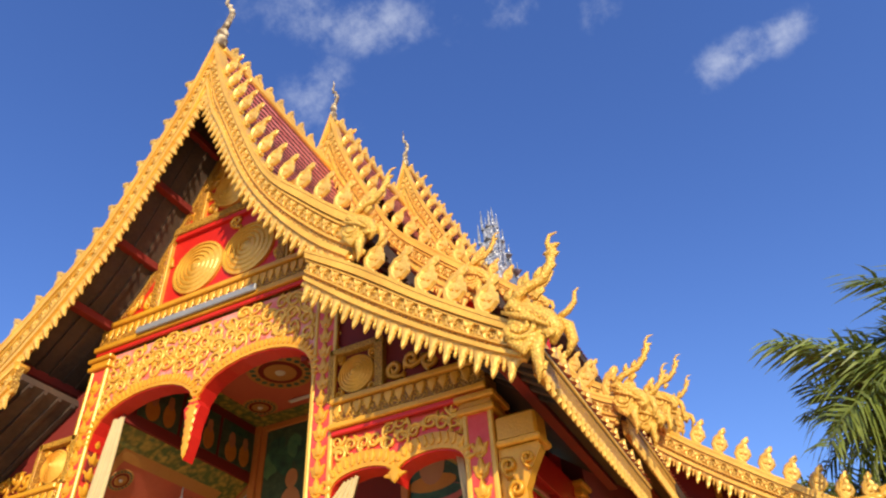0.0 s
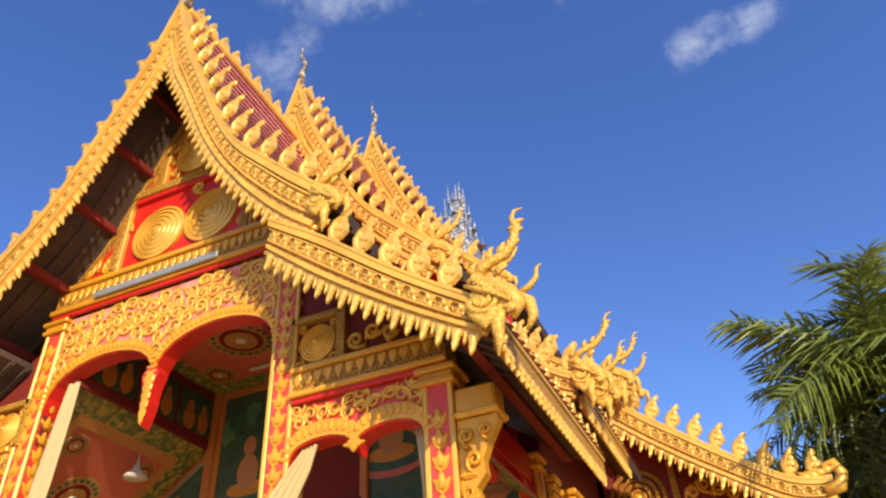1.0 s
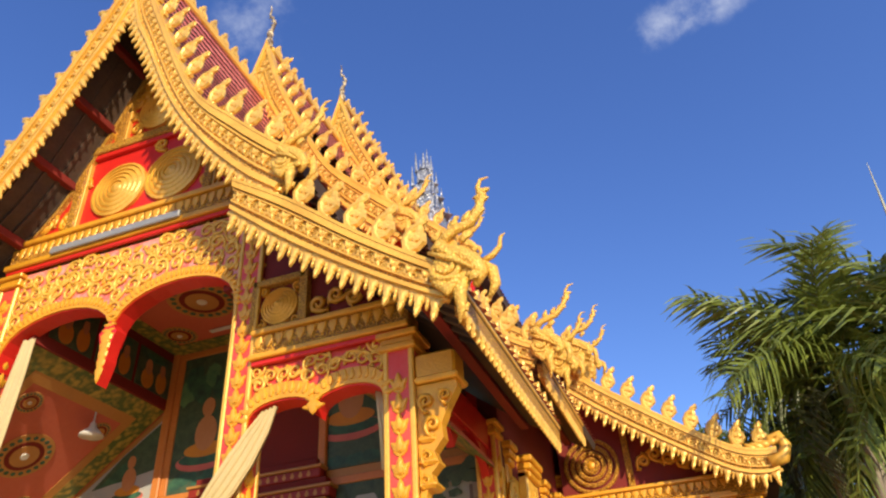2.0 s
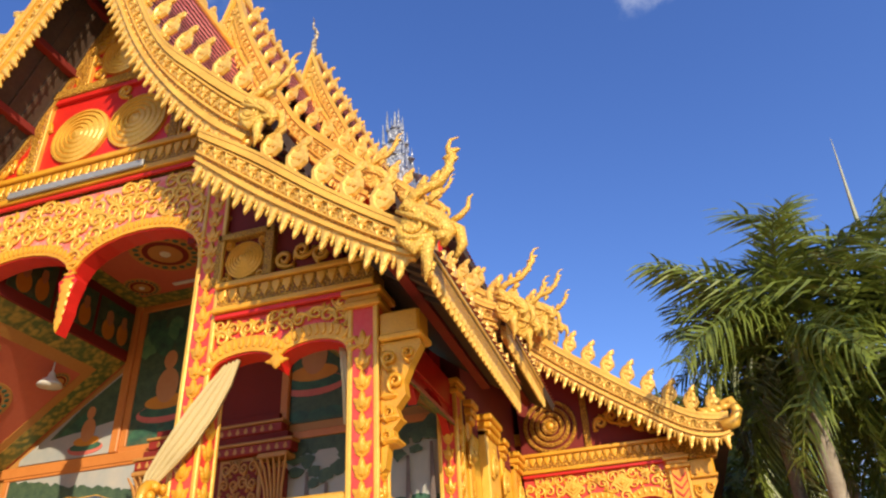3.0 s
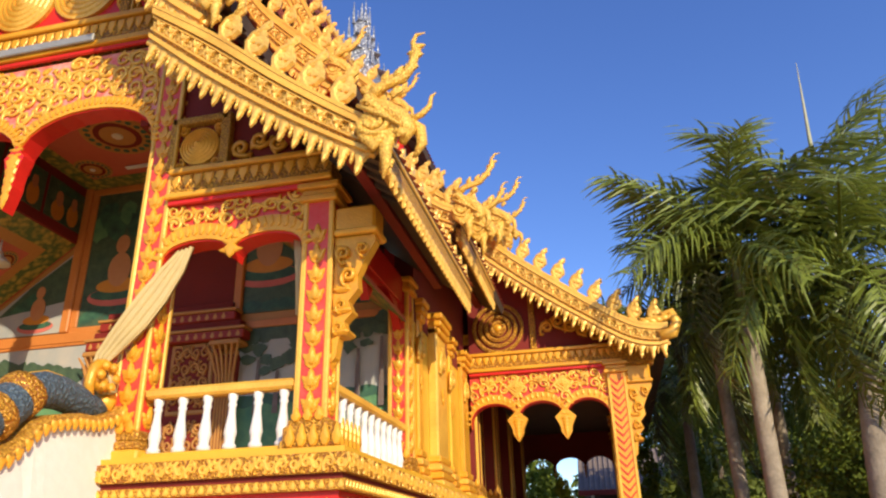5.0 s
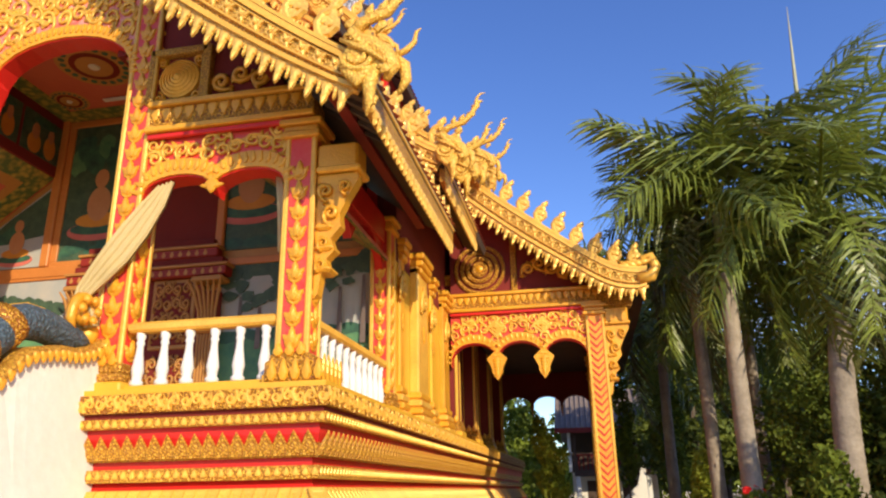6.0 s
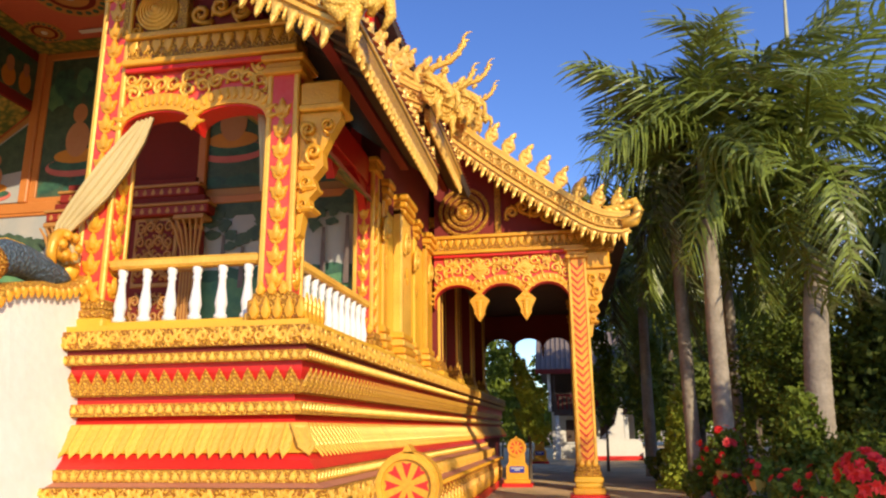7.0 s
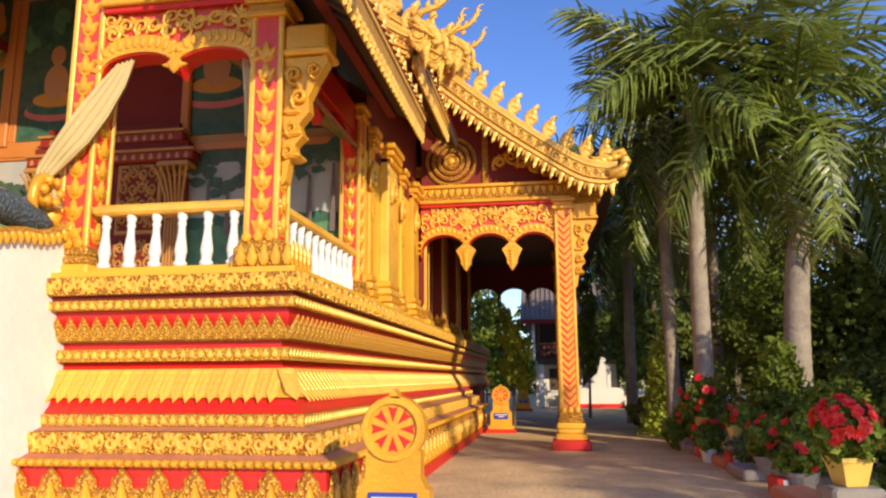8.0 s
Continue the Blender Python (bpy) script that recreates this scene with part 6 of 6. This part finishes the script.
FRONDS = [mesh_of("frond", frond(2.7, d, k, 0.72), FROND) for k, d in enumerate((0.25, 0.5, 0.8, 1.2))]
FRONDS_DRY = mesh_of("frond", frond(2.4, 1.5, 9, 0.6), FROND_OLD)


def palm(x, y, height, r0, lean, seed, label, scale=1.0, count=15, spear=0.0, shaft=1.1, hang=()):
    rng = random.Random(seed)
    t = thing("palm_tree", (x, y, 0), label, "palm tree", "palms beside the path")
    s = Shape()
    rings, n = [], 14
    steps = 80
    for i in range(steps + 1):
        k = i / steps
        r = r0 * (1.12 - 0.28 * k + 0.12 * math.exp(-k * 14)) * (1 + 0.03 * (i % 4 == 0))
        rings.append([(x + lean[0] * k * k + r * math.cos(2 * math.pi * j / n), y + lean[1] * k * k + r * math.sin(2 * math.pi * j / n), height * k) for j in range(n)])
    part("trunk", s.rings(rings), TRUNK, t, "grey ringed trunk", smooth=True)
    top = Vector((x + lean[0], y + lean[1], height))
    part("crownshaft", Shape().tube([top, top + Vector((0, 0, shaft * 0.5)), top + Vector((0, 0, shaft))], [r0 * 0.82, r0 * 0.75, r0 * 0.3], 10), SHAFT, t, smooth=True)
    head = top + Vector((0, 0, shaft * 0.85))
    for i in range(count):
        turn = 360 * i / count * 2.6 + rng.uniform(-14, 14)
        lift = 76 - 118 * (i / count) + rng.uniform(-8, 8)
        kind = FRONDS[min(3, int(i / count * 4))] if i < count - 1 else FRONDS_DRY
        k = scale * rng.uniform(0.85, 1.1)
        m = Matrix.Translation(head + Vector((0, 0, rng.uniform(-0.25, 0.1)))) @ Matrix.Rotation(radians(turn), 4, "Z") @ Matrix.Rotation(radians(-lift), 4, "Y") @ Matrix.Rotation(radians(rng.uniform(-35, 35)), 4, "X") @ Matrix.Scale(k, 4)
        part("frond", kind, None, t, m=m)
    for turn, lift, k, bend in hang:
        m = Matrix.Translation(head) @ Matrix.Rotation(radians(turn), 4, "Z") @ Matrix.Rotation(radians(-lift), 4, "Y") @ Matrix.Rotation(radians(rng.uniform(-20, 20)), 4, "X") @ Matrix.Scale(k * scale, 4)
        part("frond", FRONDS[bend] if bend < 4 else FRONDS_DRY, None, t, m=m)
    if spear:
        part("spear_leaf", Shape().tube([head, head + Vector((0.0, 0, spear * 0.5)), head + Vector((0.17, 0, spear))], [0.06, 0.055, 0.006], 6), SPEAR, t, "unopened pale spear leaf")
    return t


palm(4.75, 15.25, 4.88, 0.25, (0.43, 0.15), 3, "tall palm with arching fronds and a pale spear leaf", 1.33, 0, 5.0, 2.55,
     ((8, 80, 1.2, 1), (172, 70, 1.25, 1), (190, 36, 1.2, 2), (-10, 42, 1.15, 2), (-25, 8, 1.1, 3), (75, 42, 1.2, 3), (-95, 32, 1.1, 3), (150, 62, 1.2, 2), (-20, 66, 1.2, 2), (45, 35, 1.15, 2), (130, 20, 1.1, 2),
      (205, -5, 1.05, 3), (215, -50, 0.9, 3), (-80, -35, 0.85, 3), (-35, -48, 1.0, 4), (20, -30, 1.0, 3), (100, -20, 1.0, 3), (165, -40, 0.9, 3), (-95, -66, 0.9, 3), (-150, -62, 0.95, 4), (-60, -64, 0.9, 4)))
palm(3.12, 15.85, 6.4, 0.19, (0.14, 0.1), 5, "palm with a smooth grey trunk and dense drooping fronds", 1.23, 22, 0, 1.3)
palm(2.8, 17.8, 6.1, 0.155, (0.06, 0.2), 8, "slender palm with hanging feather fronds", 1.12, 22, 0, 1.3)
palm(9.0, 17.5, 5.8, 0.19, (0.2, 0.2), 12, "palm with long feather fronds beside the hedge", 1.15, 20, 0, 1.2)
palm(2.5, 24.3, 5.9, 0.17, (0.1, 0), 16, "palm with long feather fronds behind the gallery eave", 1.3, 22, 0, 1.2)
palm(4.6, 21.5, 5.6, 0.17, (0.1, 0), 15, "palm with long feather fronds behind the bushes", 1.25, 20, 0, 1.2)
# unseen palm, placed so that its crown throws streaky shadows across the yard
palm(9.4, 1.4, 4.0, 0.19, (0.0, 0.0), 23, "thin-crowned palm out of view, added to streak the yard with shadow", 1.05, 13, 0, 1.2)


def leaf_cloud(blobs, count, size, seed, long=1.7):
    """Many small leaves scattered through overlapping uneven blobs."""
    r = np.random.RandomState(seed)
    s = Shape()
    w = np.array([b[3] * b[4] * b[5] for b in blobs]) ** 0.67
    pick = r.choice(len(blobs), count, p=w / w.sum())
    for b in pick:
        cx, cy, cz, rx, ry, rz = blobs[b]
        d = r.normal(size=3)
        d /= np.linalg.norm(d)
        k = r.uniform(0.55, 1.05) ** 0.6 * (1 + 0.18 * math.sin(7 * d[0] + 3 * d[2] + seed))
        c = Vector((cx + d[0] * rx * k, cy + d[1] * ry * k, cz + d[2] * rz * k))
        a = Vector(r.normal(size=3) + d * 0.8).normalized()
        u = a.cross(Vector(r.normal(size=3))).normalized() * size * r.uniform(0.6, 1.2)
        v = a.cross(u).normalized() * size * long * r.uniform(0.6, 1.2)
        s.add([c - v * 0.5, c + u * 0.5 - v * 0.05, c + v * 0.5, c - u * 0.5 - v * 0.05], [(0, 1, 2, 3)])
    return s


def bush(name, label, category, x, y, blobs, count, size, mat, seed, stem=None, group="", dark=None):
    t = thing(name, (x, y, 0), label, category, group)
    world_blobs = [(x + a, y + b, c, d, e, f) for a, b, c, d, e, f in blobs]
    if stem:
        part("stem", Shape().tube([(x, y, 0), (x + 0.03, y, stem * 0.5), (x, y + 0.03, stem)], [0.06, 0.045, 0.02], 7), BARK, t)
        rr = random.Random(seed)
        for k in range(4):
            q = rr.choice(world_blobs)
            part("limb", Shape().tube([(x, y, stem * 0.6), (q[0], q[1], q[2])], [0.03, 0.008], 5), BARK, t)
    part("foliage", leaf_cloud(world_blobs, count, size, seed), mat, t)
    return t


cone = lambda h, r, n=6: [(0, 0, h * (k + 0.4) / n, r * (1 - 0.85 * k / n) + 0.05, r * (1 - 0.85 * k / n) + 0.05, h / n * 0.9) for k in range(n)]
bush("conifer", "dark green clipped conifer behind the flower pots", "shrub", 3.75, 13.0, cone(2.0, 0.75), 5200, 0.075, LEAVES, 1, 0.5, "clipped shrubs")
bush("conifer", "tall dark thuja at the edge of the path", "shrub", 5.0, 9.9, cone(3.4, 0.95, 8), 9000, 0.075, LEAVES, 2, 0.6, "clipped shrubs")
bush("conifer", "tall dark thuja at the edge of the path", "shrub", 6.4, 11.2, cone(4.2, 1.2, 8), 9000, 0.09, LEAVES, 3, 0.6, "clipped shrubs")
bush("conifer", "tall dark thuja closing the far side of the yard", "shrub", 8.3, 14.2, cone(6.6, 1.9, 9), 9000, 0.13, LEAVES_DARK, 13, 0.8, "clipped shrubs")
bush("conifer", "tall dark thuja closing the far side of the yard", "shrub", 7.0, 16.5, cone(6.2, 1.8, 9), 9000, 0.13, LEAVES_DARK, 14, 0.8, "clipped shrubs")
bush("tall_shrub", "pale leafy tree beyond the gallery", "tree", -3.4, 37.5, [(0.2 * math.sin(2 * k), 0, 1.6 + 0.8 * k, 0.9, 0.9, 0.8) for k in range(6)], 3600, 0.16, LEAVES, 15, 2.5)
bush("conifer", "bright green rounded shrub near the palm trunks", "shrub", 2.75, 19.5, cone(2.3, 0.6), 4200, 0.085, LEAVES_LIGHT, 4, 0.4, "clipped shrubs")
bush("tall_shrub", "tall narrow climbing shrub with hanging leaves", "shrub", 2.75, 26.6, [(0.15 * math.sin(1.7 * k), 0.1 * math.cos(k), 1.7 + 0.5 * k, 0.55, 0.5, 0.5) for k in range(8)], 6000, 0.09, LEAVES, 5, 3.0)
bush("tall_shrub", "light green young tree in front of the house", "tree", -1.2, 22.5, [(0, 0, 1.75, 0.42, 0.45, 0.45), (0.15, 0, 2.3, 0.45, 0.45, 0.5), (-0.12, 0, 2.75, 0.36, 0.4, 0.45), (-0.2, 0, 3.25, 0.2, 0.25, 0.4), (0.28, 0, 1.4, 0.35, 0.35, 0.35)], 4200, 0.075, LEAVES_LIGHT, 6, 1.9)
bush("tall_shrub", "slender dark green tree beside the gallery", "tree", 1.28, 27.0, [(0.12 * math.sin(2 * k), 0, 2.0 + 0.5 * k, 0.3, 0.3, 0.45) for k in range(7)], 3400, 0.09, LEAVES, 7, 2.2)
for k, (x, y, r) in enumerate(((2.7, 15.6, 0.5), (3.2, 12.2, 0.45), (4.1, 11.9, 0.7), (4.9, 12.6, 0.9), (4.0, 13.9, 0.7), (2.55, 21.5, 0.5))):
    bush("shrub", "low dark leafy shrub at the path edge", "shrub", x, y, [(0, 0, r * 0.8, r, r, r * 0.8), (0.2, 0.1, r * 1.4, r * 0.7, r * 0.7, r * 0.6)], 1800, 0.07, LEAVES_DARK if k % 2 else LEAVES, 20 + k, 0.3, "low shrubs")
woods = thing("woods", (12, 40, 0), "dense dark green trees closing the garden", "trees", kind="stuff")
rng = random.Random(4)
for k in range(26):
    x, y = 2.5 + rng.uniform(0, 26), 30 + rng.uniform(0, 16)
    if k < 8:
        x, y = 6.5 + k * 1.5 + rng.uniform(-0.5, 0.5), 17 + rng.uniform(0, 9)
    h = rng.uniform(3.6, 6.2) if k < 8 else rng.uniform(5, 8.5)
    blobs = [(x + rng.uniform(-1.6, 1.6), y + rng.uniform(-1.4, 1.4), h * rng.uniform(0.25, 1.0), rng.uniform(0.9, 1.9), rng.uniform(0.9, 1.6), rng.uniform(0.7, 1.5)) for _ in range(9)]
    part("foliage", leaf_cloud(blobs, 12000 if k < 8 else 7000, 0.09 if k < 8 else 0.19, 50 + k, 1.7), LEAVES_DARK if k % 4 else LEAVES, woods)
    part("trunk", Shape().tube([(x, y, 0), (x + 0.1, y, h * 0.5), (x, y, h * 0.9)], [0.16, 0.12, 0.04], 7), BARK, woods)
for k in range(4):
    x, y, h = 3.4 + 1.5 * k, 47.0 + 1.3 * (k % 2), 10.5 - 0.5 * k
    blobs = [(x + rng.uniform(-1.3, 1.3), y + rng.uniform(-1, 1), h * rng.uniform(0.25, 1.0), 1.6, 1.4, 1.4) for _ in range(10)]
    part("foliage", leaf_cloud(blobs, 6000, 0.22, 80 + k, 1.7), LEAVES_DARK, woods)
    part("trunk", Shape().tube([(x, y, 0), (x + 0.1, y, h * 0.5), (x, y, h * 0.9)], [0.18, 0.13, 0.04], 7), BARK, woods)
for k in range(10):
    x, y, h = -14 + 4.6 * k, 62 + rng.uniform(0, 8), rng.uniform(5, 9)
    blobs = [(x + rng.uniform(-3, 3), y + rng.uniform(-2, 2), h * rng.uniform(0.2, 1.0), 2.6, 2.2, 1.8) for _ in range(9)]
    part("foliage", leaf_cloud(blobs, 2200, 0.5, 90 + k, 1.4), LEAVES, woods)

# ---- flower pots on their stands ----
POT_Y = material("yellow_glazed_pot", (0.72, 0.50, 0.10), (0.58, 0.38, 0.07), 0.35, 0.0, 2, 20, 0.5, 0.1)
POT_G = material("grey_concrete_stand", (0.32, 0.28, 0.24), (0.20, 0.17, 0.14), 0.8, 0.0, 2, 18, 0.8, 0.3)


def star_flower(size, seed):
    s = Shape()
    r = random.Random(seed)
    for ring, (n, k, lift) in enumerate(((7, 1.0, 0.1), (6, 0.7, 0.35), (4, 0.4, 0.7))):
        for i in range(n):
            a = 2 * math.pi * i / n + ring * 0.4 + r.uniform(-0.15, 0.15)
            ca, sa = math.cos(a), math.sin(a)
            L, w = size * k, size * 0.2 * k + 0.01
            p = lambda u, v: (ca * u - sa * v, sa * u + ca * v, u * lift)
            s.add([p(0, 0), p(L * 0.5, w), p(L, 0), p(L * 0.5, -w)], [(0, 1, 2, 3)])
    return s


STARS = [mesh_of("flower", star_flower(0.075, k), PETALS) for k in range(3)]


def flower_pot(x, y, z, k, spread, high, flowers, label, square=True, seed=0, mat=None, leaves=900):
    """A pot with its plant; z is the top of what it stands on."""
    t = thing("flower_pot", (x, y, z), label, "potted plant", "potted plants along the path")
    n = 4 if square else 16
    prof = [(0.62, 0), (0.66, 0.03), (0.92, 0.82), (1.0, 0.84), (1.0, 1.0), (0.88, 1.0), (0.85, 0.9)]
    r0 = 0.25 * k * (1.3 if square else 1.0)
    sh = Shape().rings([[(x + r0 * a * math.cos(2 * math.pi * (j + 0.65) / n), y + r0 * a * math.sin(2 * math.pi * (j + 0.65) / n), z + 0.38 * k * b) for j in range(n)] for a, b in prof])
    part("pot", sh, mat or POT_Y, t, "square yellow pot" if square else "")
    r = random.Random(seed)
    zt = z + 0.36 * k
    for i in range(6):
        a = r.uniform(0, 6.28)
        part("stem", Shape().tube([(x, y, zt), (x + 0.3 * spread * math.cos(a), y + 0.3 * spread * math.sin(a), zt + high * 0.5), (x + 0.6 * spread * math.cos(a), y + 0.6 * spread * math.sin(a), zt + high * 0.85)], [0.02, 0.014, 0.008], 5), BARK, t)
    part("foliage", leaf_cloud([(x, y, zt + high * 0.35, spread * 0.85, spread * 0.85, high * 0.42), (x + spread * 0.25, y, zt + high * 0.65, spread * 0.6, spread * 0.6, high * 0.3)], leaves, 0.075, seed), LEAVES, t)
    for i in range(int(flowers * 1.8)):
        d = Vector((r.gauss(0, 1), r.gauss(0, 1) - 0.5, r.gauss(0, 0.8) + 0.5)).normalized()
        c = Vector((x + d.x * spread, y + d.y * spread, zt + high * 0.5 + d.z * high * 0.55))
        m = Matrix.Translation(c) @ d.to_track_quat("Z", "Y").to_matrix().to_4x4() @ Matrix.Scale(r.uniform(0.75, 1.15), 4)
        part("flower", STARS[i % 3], None, t, m=m)
    return t


def stand(x, y, w, h, label="low concrete stand painted red and white"):
    t = thing("plant_stand", (x, y, 0), label, "stand", "plant stands")
    part("foot", Shape().block(x - w, x + w, y - w, y + w, 0, h * 0.55, 0.02), RED, t)
    part("white_band", Shape().block(x - w * 0.6, x + w * 0.6, y - w - 0.004, y + w + 0.004, h * 0.05, h * 0.5, 0.005), WHITE, t)
    part("block", Shape().block(x - w * 0.85, x + w * 0.85, y - w * 0.85, y + w * 0.85, h * 0.55, h, 0.03), POT_G, t)


stand(2.78, 7.6, 0.28, 0.42)
flower_pot(2.78, 7.6, 0.42, 0.7, 0.31, 0.56, 17, "square yellow pot full of red poinsettias", True, 1, leaves=1500)
stand(2.86, 12.3, 0.17, 0.5)
flower_pot(2.86, 12.3, 0.5, 0.5, 0.2, 0.3, 3, "small yellow pot with a leafy plant on a stand", True, 2)
stand(2.75, 14.2, 0.17, 0.5)
flower_pot(2.72, 14.2, 0.5, 0.6, 0.42, 0.75, 12, "yellow pot with a tall red poinsettia", False, 3)
flower_pot(3.0, 11.0, 0.0, 0.9, 0.34, 0.55, 4, "dark pot with a spreading red poinsettia", False, 4, POT_G, 1500)
flower_pot(3.3, 10.6, 0.0, 1.0, 0.34, 0.6, 4, "grey pot with red flowers beside the palm trunk", False, 5, POT_G, 1500)
flower_pot(2.62, 13.3, 0.0, 0.6, 0.3, 0.5, 4, "white pot with dark leaves", False, 6, WHITE)
flower_pot(2.6, 15.3, 0.0, 0.7, 0.35, 0.6, 6, "grey pot with small red flowers", False, 7, POT_G)
flower_pot(2.75, 21.8, 0.0, 1.1, 0.35, 0.6, 0, "white planter with green leaves", False, 8, WHITE)
flower_pot(2.95, 9.6, 0.0, 0.8, 0.3, 0.4, 3, "grey pot with low red flowers", False, 9, POT_G)
stand(2.85, 9.75, 0.2, 0.42)
for k, y in enumerate((9.0, 11.4, 12.9, 14.8, 16.4, 18.2, 20.0, 23.0)):
    kb = thing("kerb_stone", (2.75, y, 0), "low painted kerb stone edging the flower bed", "kerb", "kerb stones")
    part("stone", Shape().block(2.55 + 0.04 * (k % 3), 3.0, y - 0.5, y + 0.5, 0, 0.16, 0.03), POT_G if k % 2 else TERRA, kb)

# ---- the house beyond ----
ROOF_BROWN = material("weathered_brown_roof_tiles", (0.22, 0.17, 0.14), (0.13, 0.10, 0.085), 0.8, 0.0, 1.5, 12, 0.9, 0.3)
DARK_WOOD = material("dark_timber", (0.09, 0.05, 0.035), (0.05, 0.03, 0.02), 0.7, 0.0, 2, 18, 0.8, 0.3)
house = thing("house", (1.0, 38, 0), "white and timber house with a brown tiled roof and balcony", "house")
part("wall", Shape().box(-0.9, 3.2, 38.4, 44.0, 0, 2.3), WHITEWASH, house)
part("upper_wall", Shape().box(-0.9, 3.2, 38.4, 44.0, 2.3, 4.6), DARK_WOOD, house)
rf = part("roof", Shape().rings([[(x, 36.6, 4.15), (x, 36.6, 4.3), (x, 40.0, 6.5), (x, 40.0, 6.35)] for x in (-1.55, 3.1)]), ROOF_BROWN, house)
part("roof_back", Shape().rings([[(x, 45.0, 4.15), (x, 45.0, 4.3), (x, 40.0, 6.52), (x, 40.0, 6.37)] for x in (-1.55, 3.1)]), ROOF_BROWN, house)
part("fascia_board", Shape().block(-1.58, 3.13, 36.55, 36.6, 4.1, 4.34), MAROON, house)
rib = mesh_of("tile_rib", Shape().tube([(0, 36.62, 4.33), (0, 39.95, 6.5)], 0.07, 5), ROOF_BROWN)
for k in range(19):
    part("tile_rib", rib, None, rf, m=Matrix.Translation((-1.5 + 0.25 * k, 0, 0)))
part("post", Shape().block(-1.0, -0.85, 36.9, 37.05, 2.3, 4.2), WHITE, house)
part("post", Shape().block(-0.72, -0.48, 36.85, 37.1, 0, 2.1), WHITE, house)
part("post", Shape().block(2.6, 2.8, 36.9, 37.1, 0, 4.2), WHITE, house)
bal = part("balcony", Shape().box(-0.75, 2.8, 36.8, 38.4, 2.1, 2.38), DARK_WOOD, house)
part("balcony_post", Shape().block(-0.72, -0.62, 36.85, 36.95, 2.38, 4.2), DARK_WOOD, bal)
part("balcony_rail", Shape().block(-0.65, 2.7, 36.86, 36.96, 3.02, 3.12), MAROON, bal)
for k in range(15):
    part("balcony_bar", Shape().box(-0.55 + 0.21 * k, -0.47 + 0.21 * k, 36.88, 36.94, 2.38, 3.03), MAROON, bal)
for x in (-0.2, 1.5):
    win = part("window", Shape().block(x, x + 0.8, 38.36, 38.42, 0.8, 1.9), DARK_WOOD, house)
    part("sill", Shape().block(x - 0.08, x + 0.88, 38.3, 38.42, 0.72, 0.8), WHITE, win)
low_roof = part("porch_roof", Shape().slab([(2.5, 2.78), (2.85, 2.78), (3.12, 4.02), (2.33, 4.02)], 36.2, 36.5), ROOF_BROWN, house, "small dark porch roof")
for k in range(4):
    part("ridge_tile", Shape().tube([(2.42 + 0.2 * k, 36.15, 4.05), (2.42 + 0.2 * k, 36.5, 4.1)], 0.09, 7), TERRA, low_roof)
shrine = thing("garden_wall", (2.2, 36.9, 0), "white curved garden wall with a red foot", "wall")
part("wall", Shape().slab([(1.0, 0.2), (1.05, 0.5), (1.35, 0.95), (1.76, 1.34), (2.1, 1.68), (2.24, 2.1), (2.28, 2.9), (2.5, 2.9), (2.52, 0.97), (3.1, 0.95), (3.3, 0.8), (3.3, 0.2)], 35.9, 36.15), WHITEWASH, shrine)
part("foot", Shape().block(0.95, 3.35, 35.8, 36.2, 0, 0.2), RED, shrine)
step = thing("garden_step", (3.7, 36, 0), "low white garden steps beside the wall", "steps")
for k in range(3):
    part("tread", Shape().block(3.3, 4.4 - 0.3 * k, 35.4 + 0.25 * k, 36.2, 0.18 * k, 0.18 * (k + 1), 0.01), WHITEWASH, step)
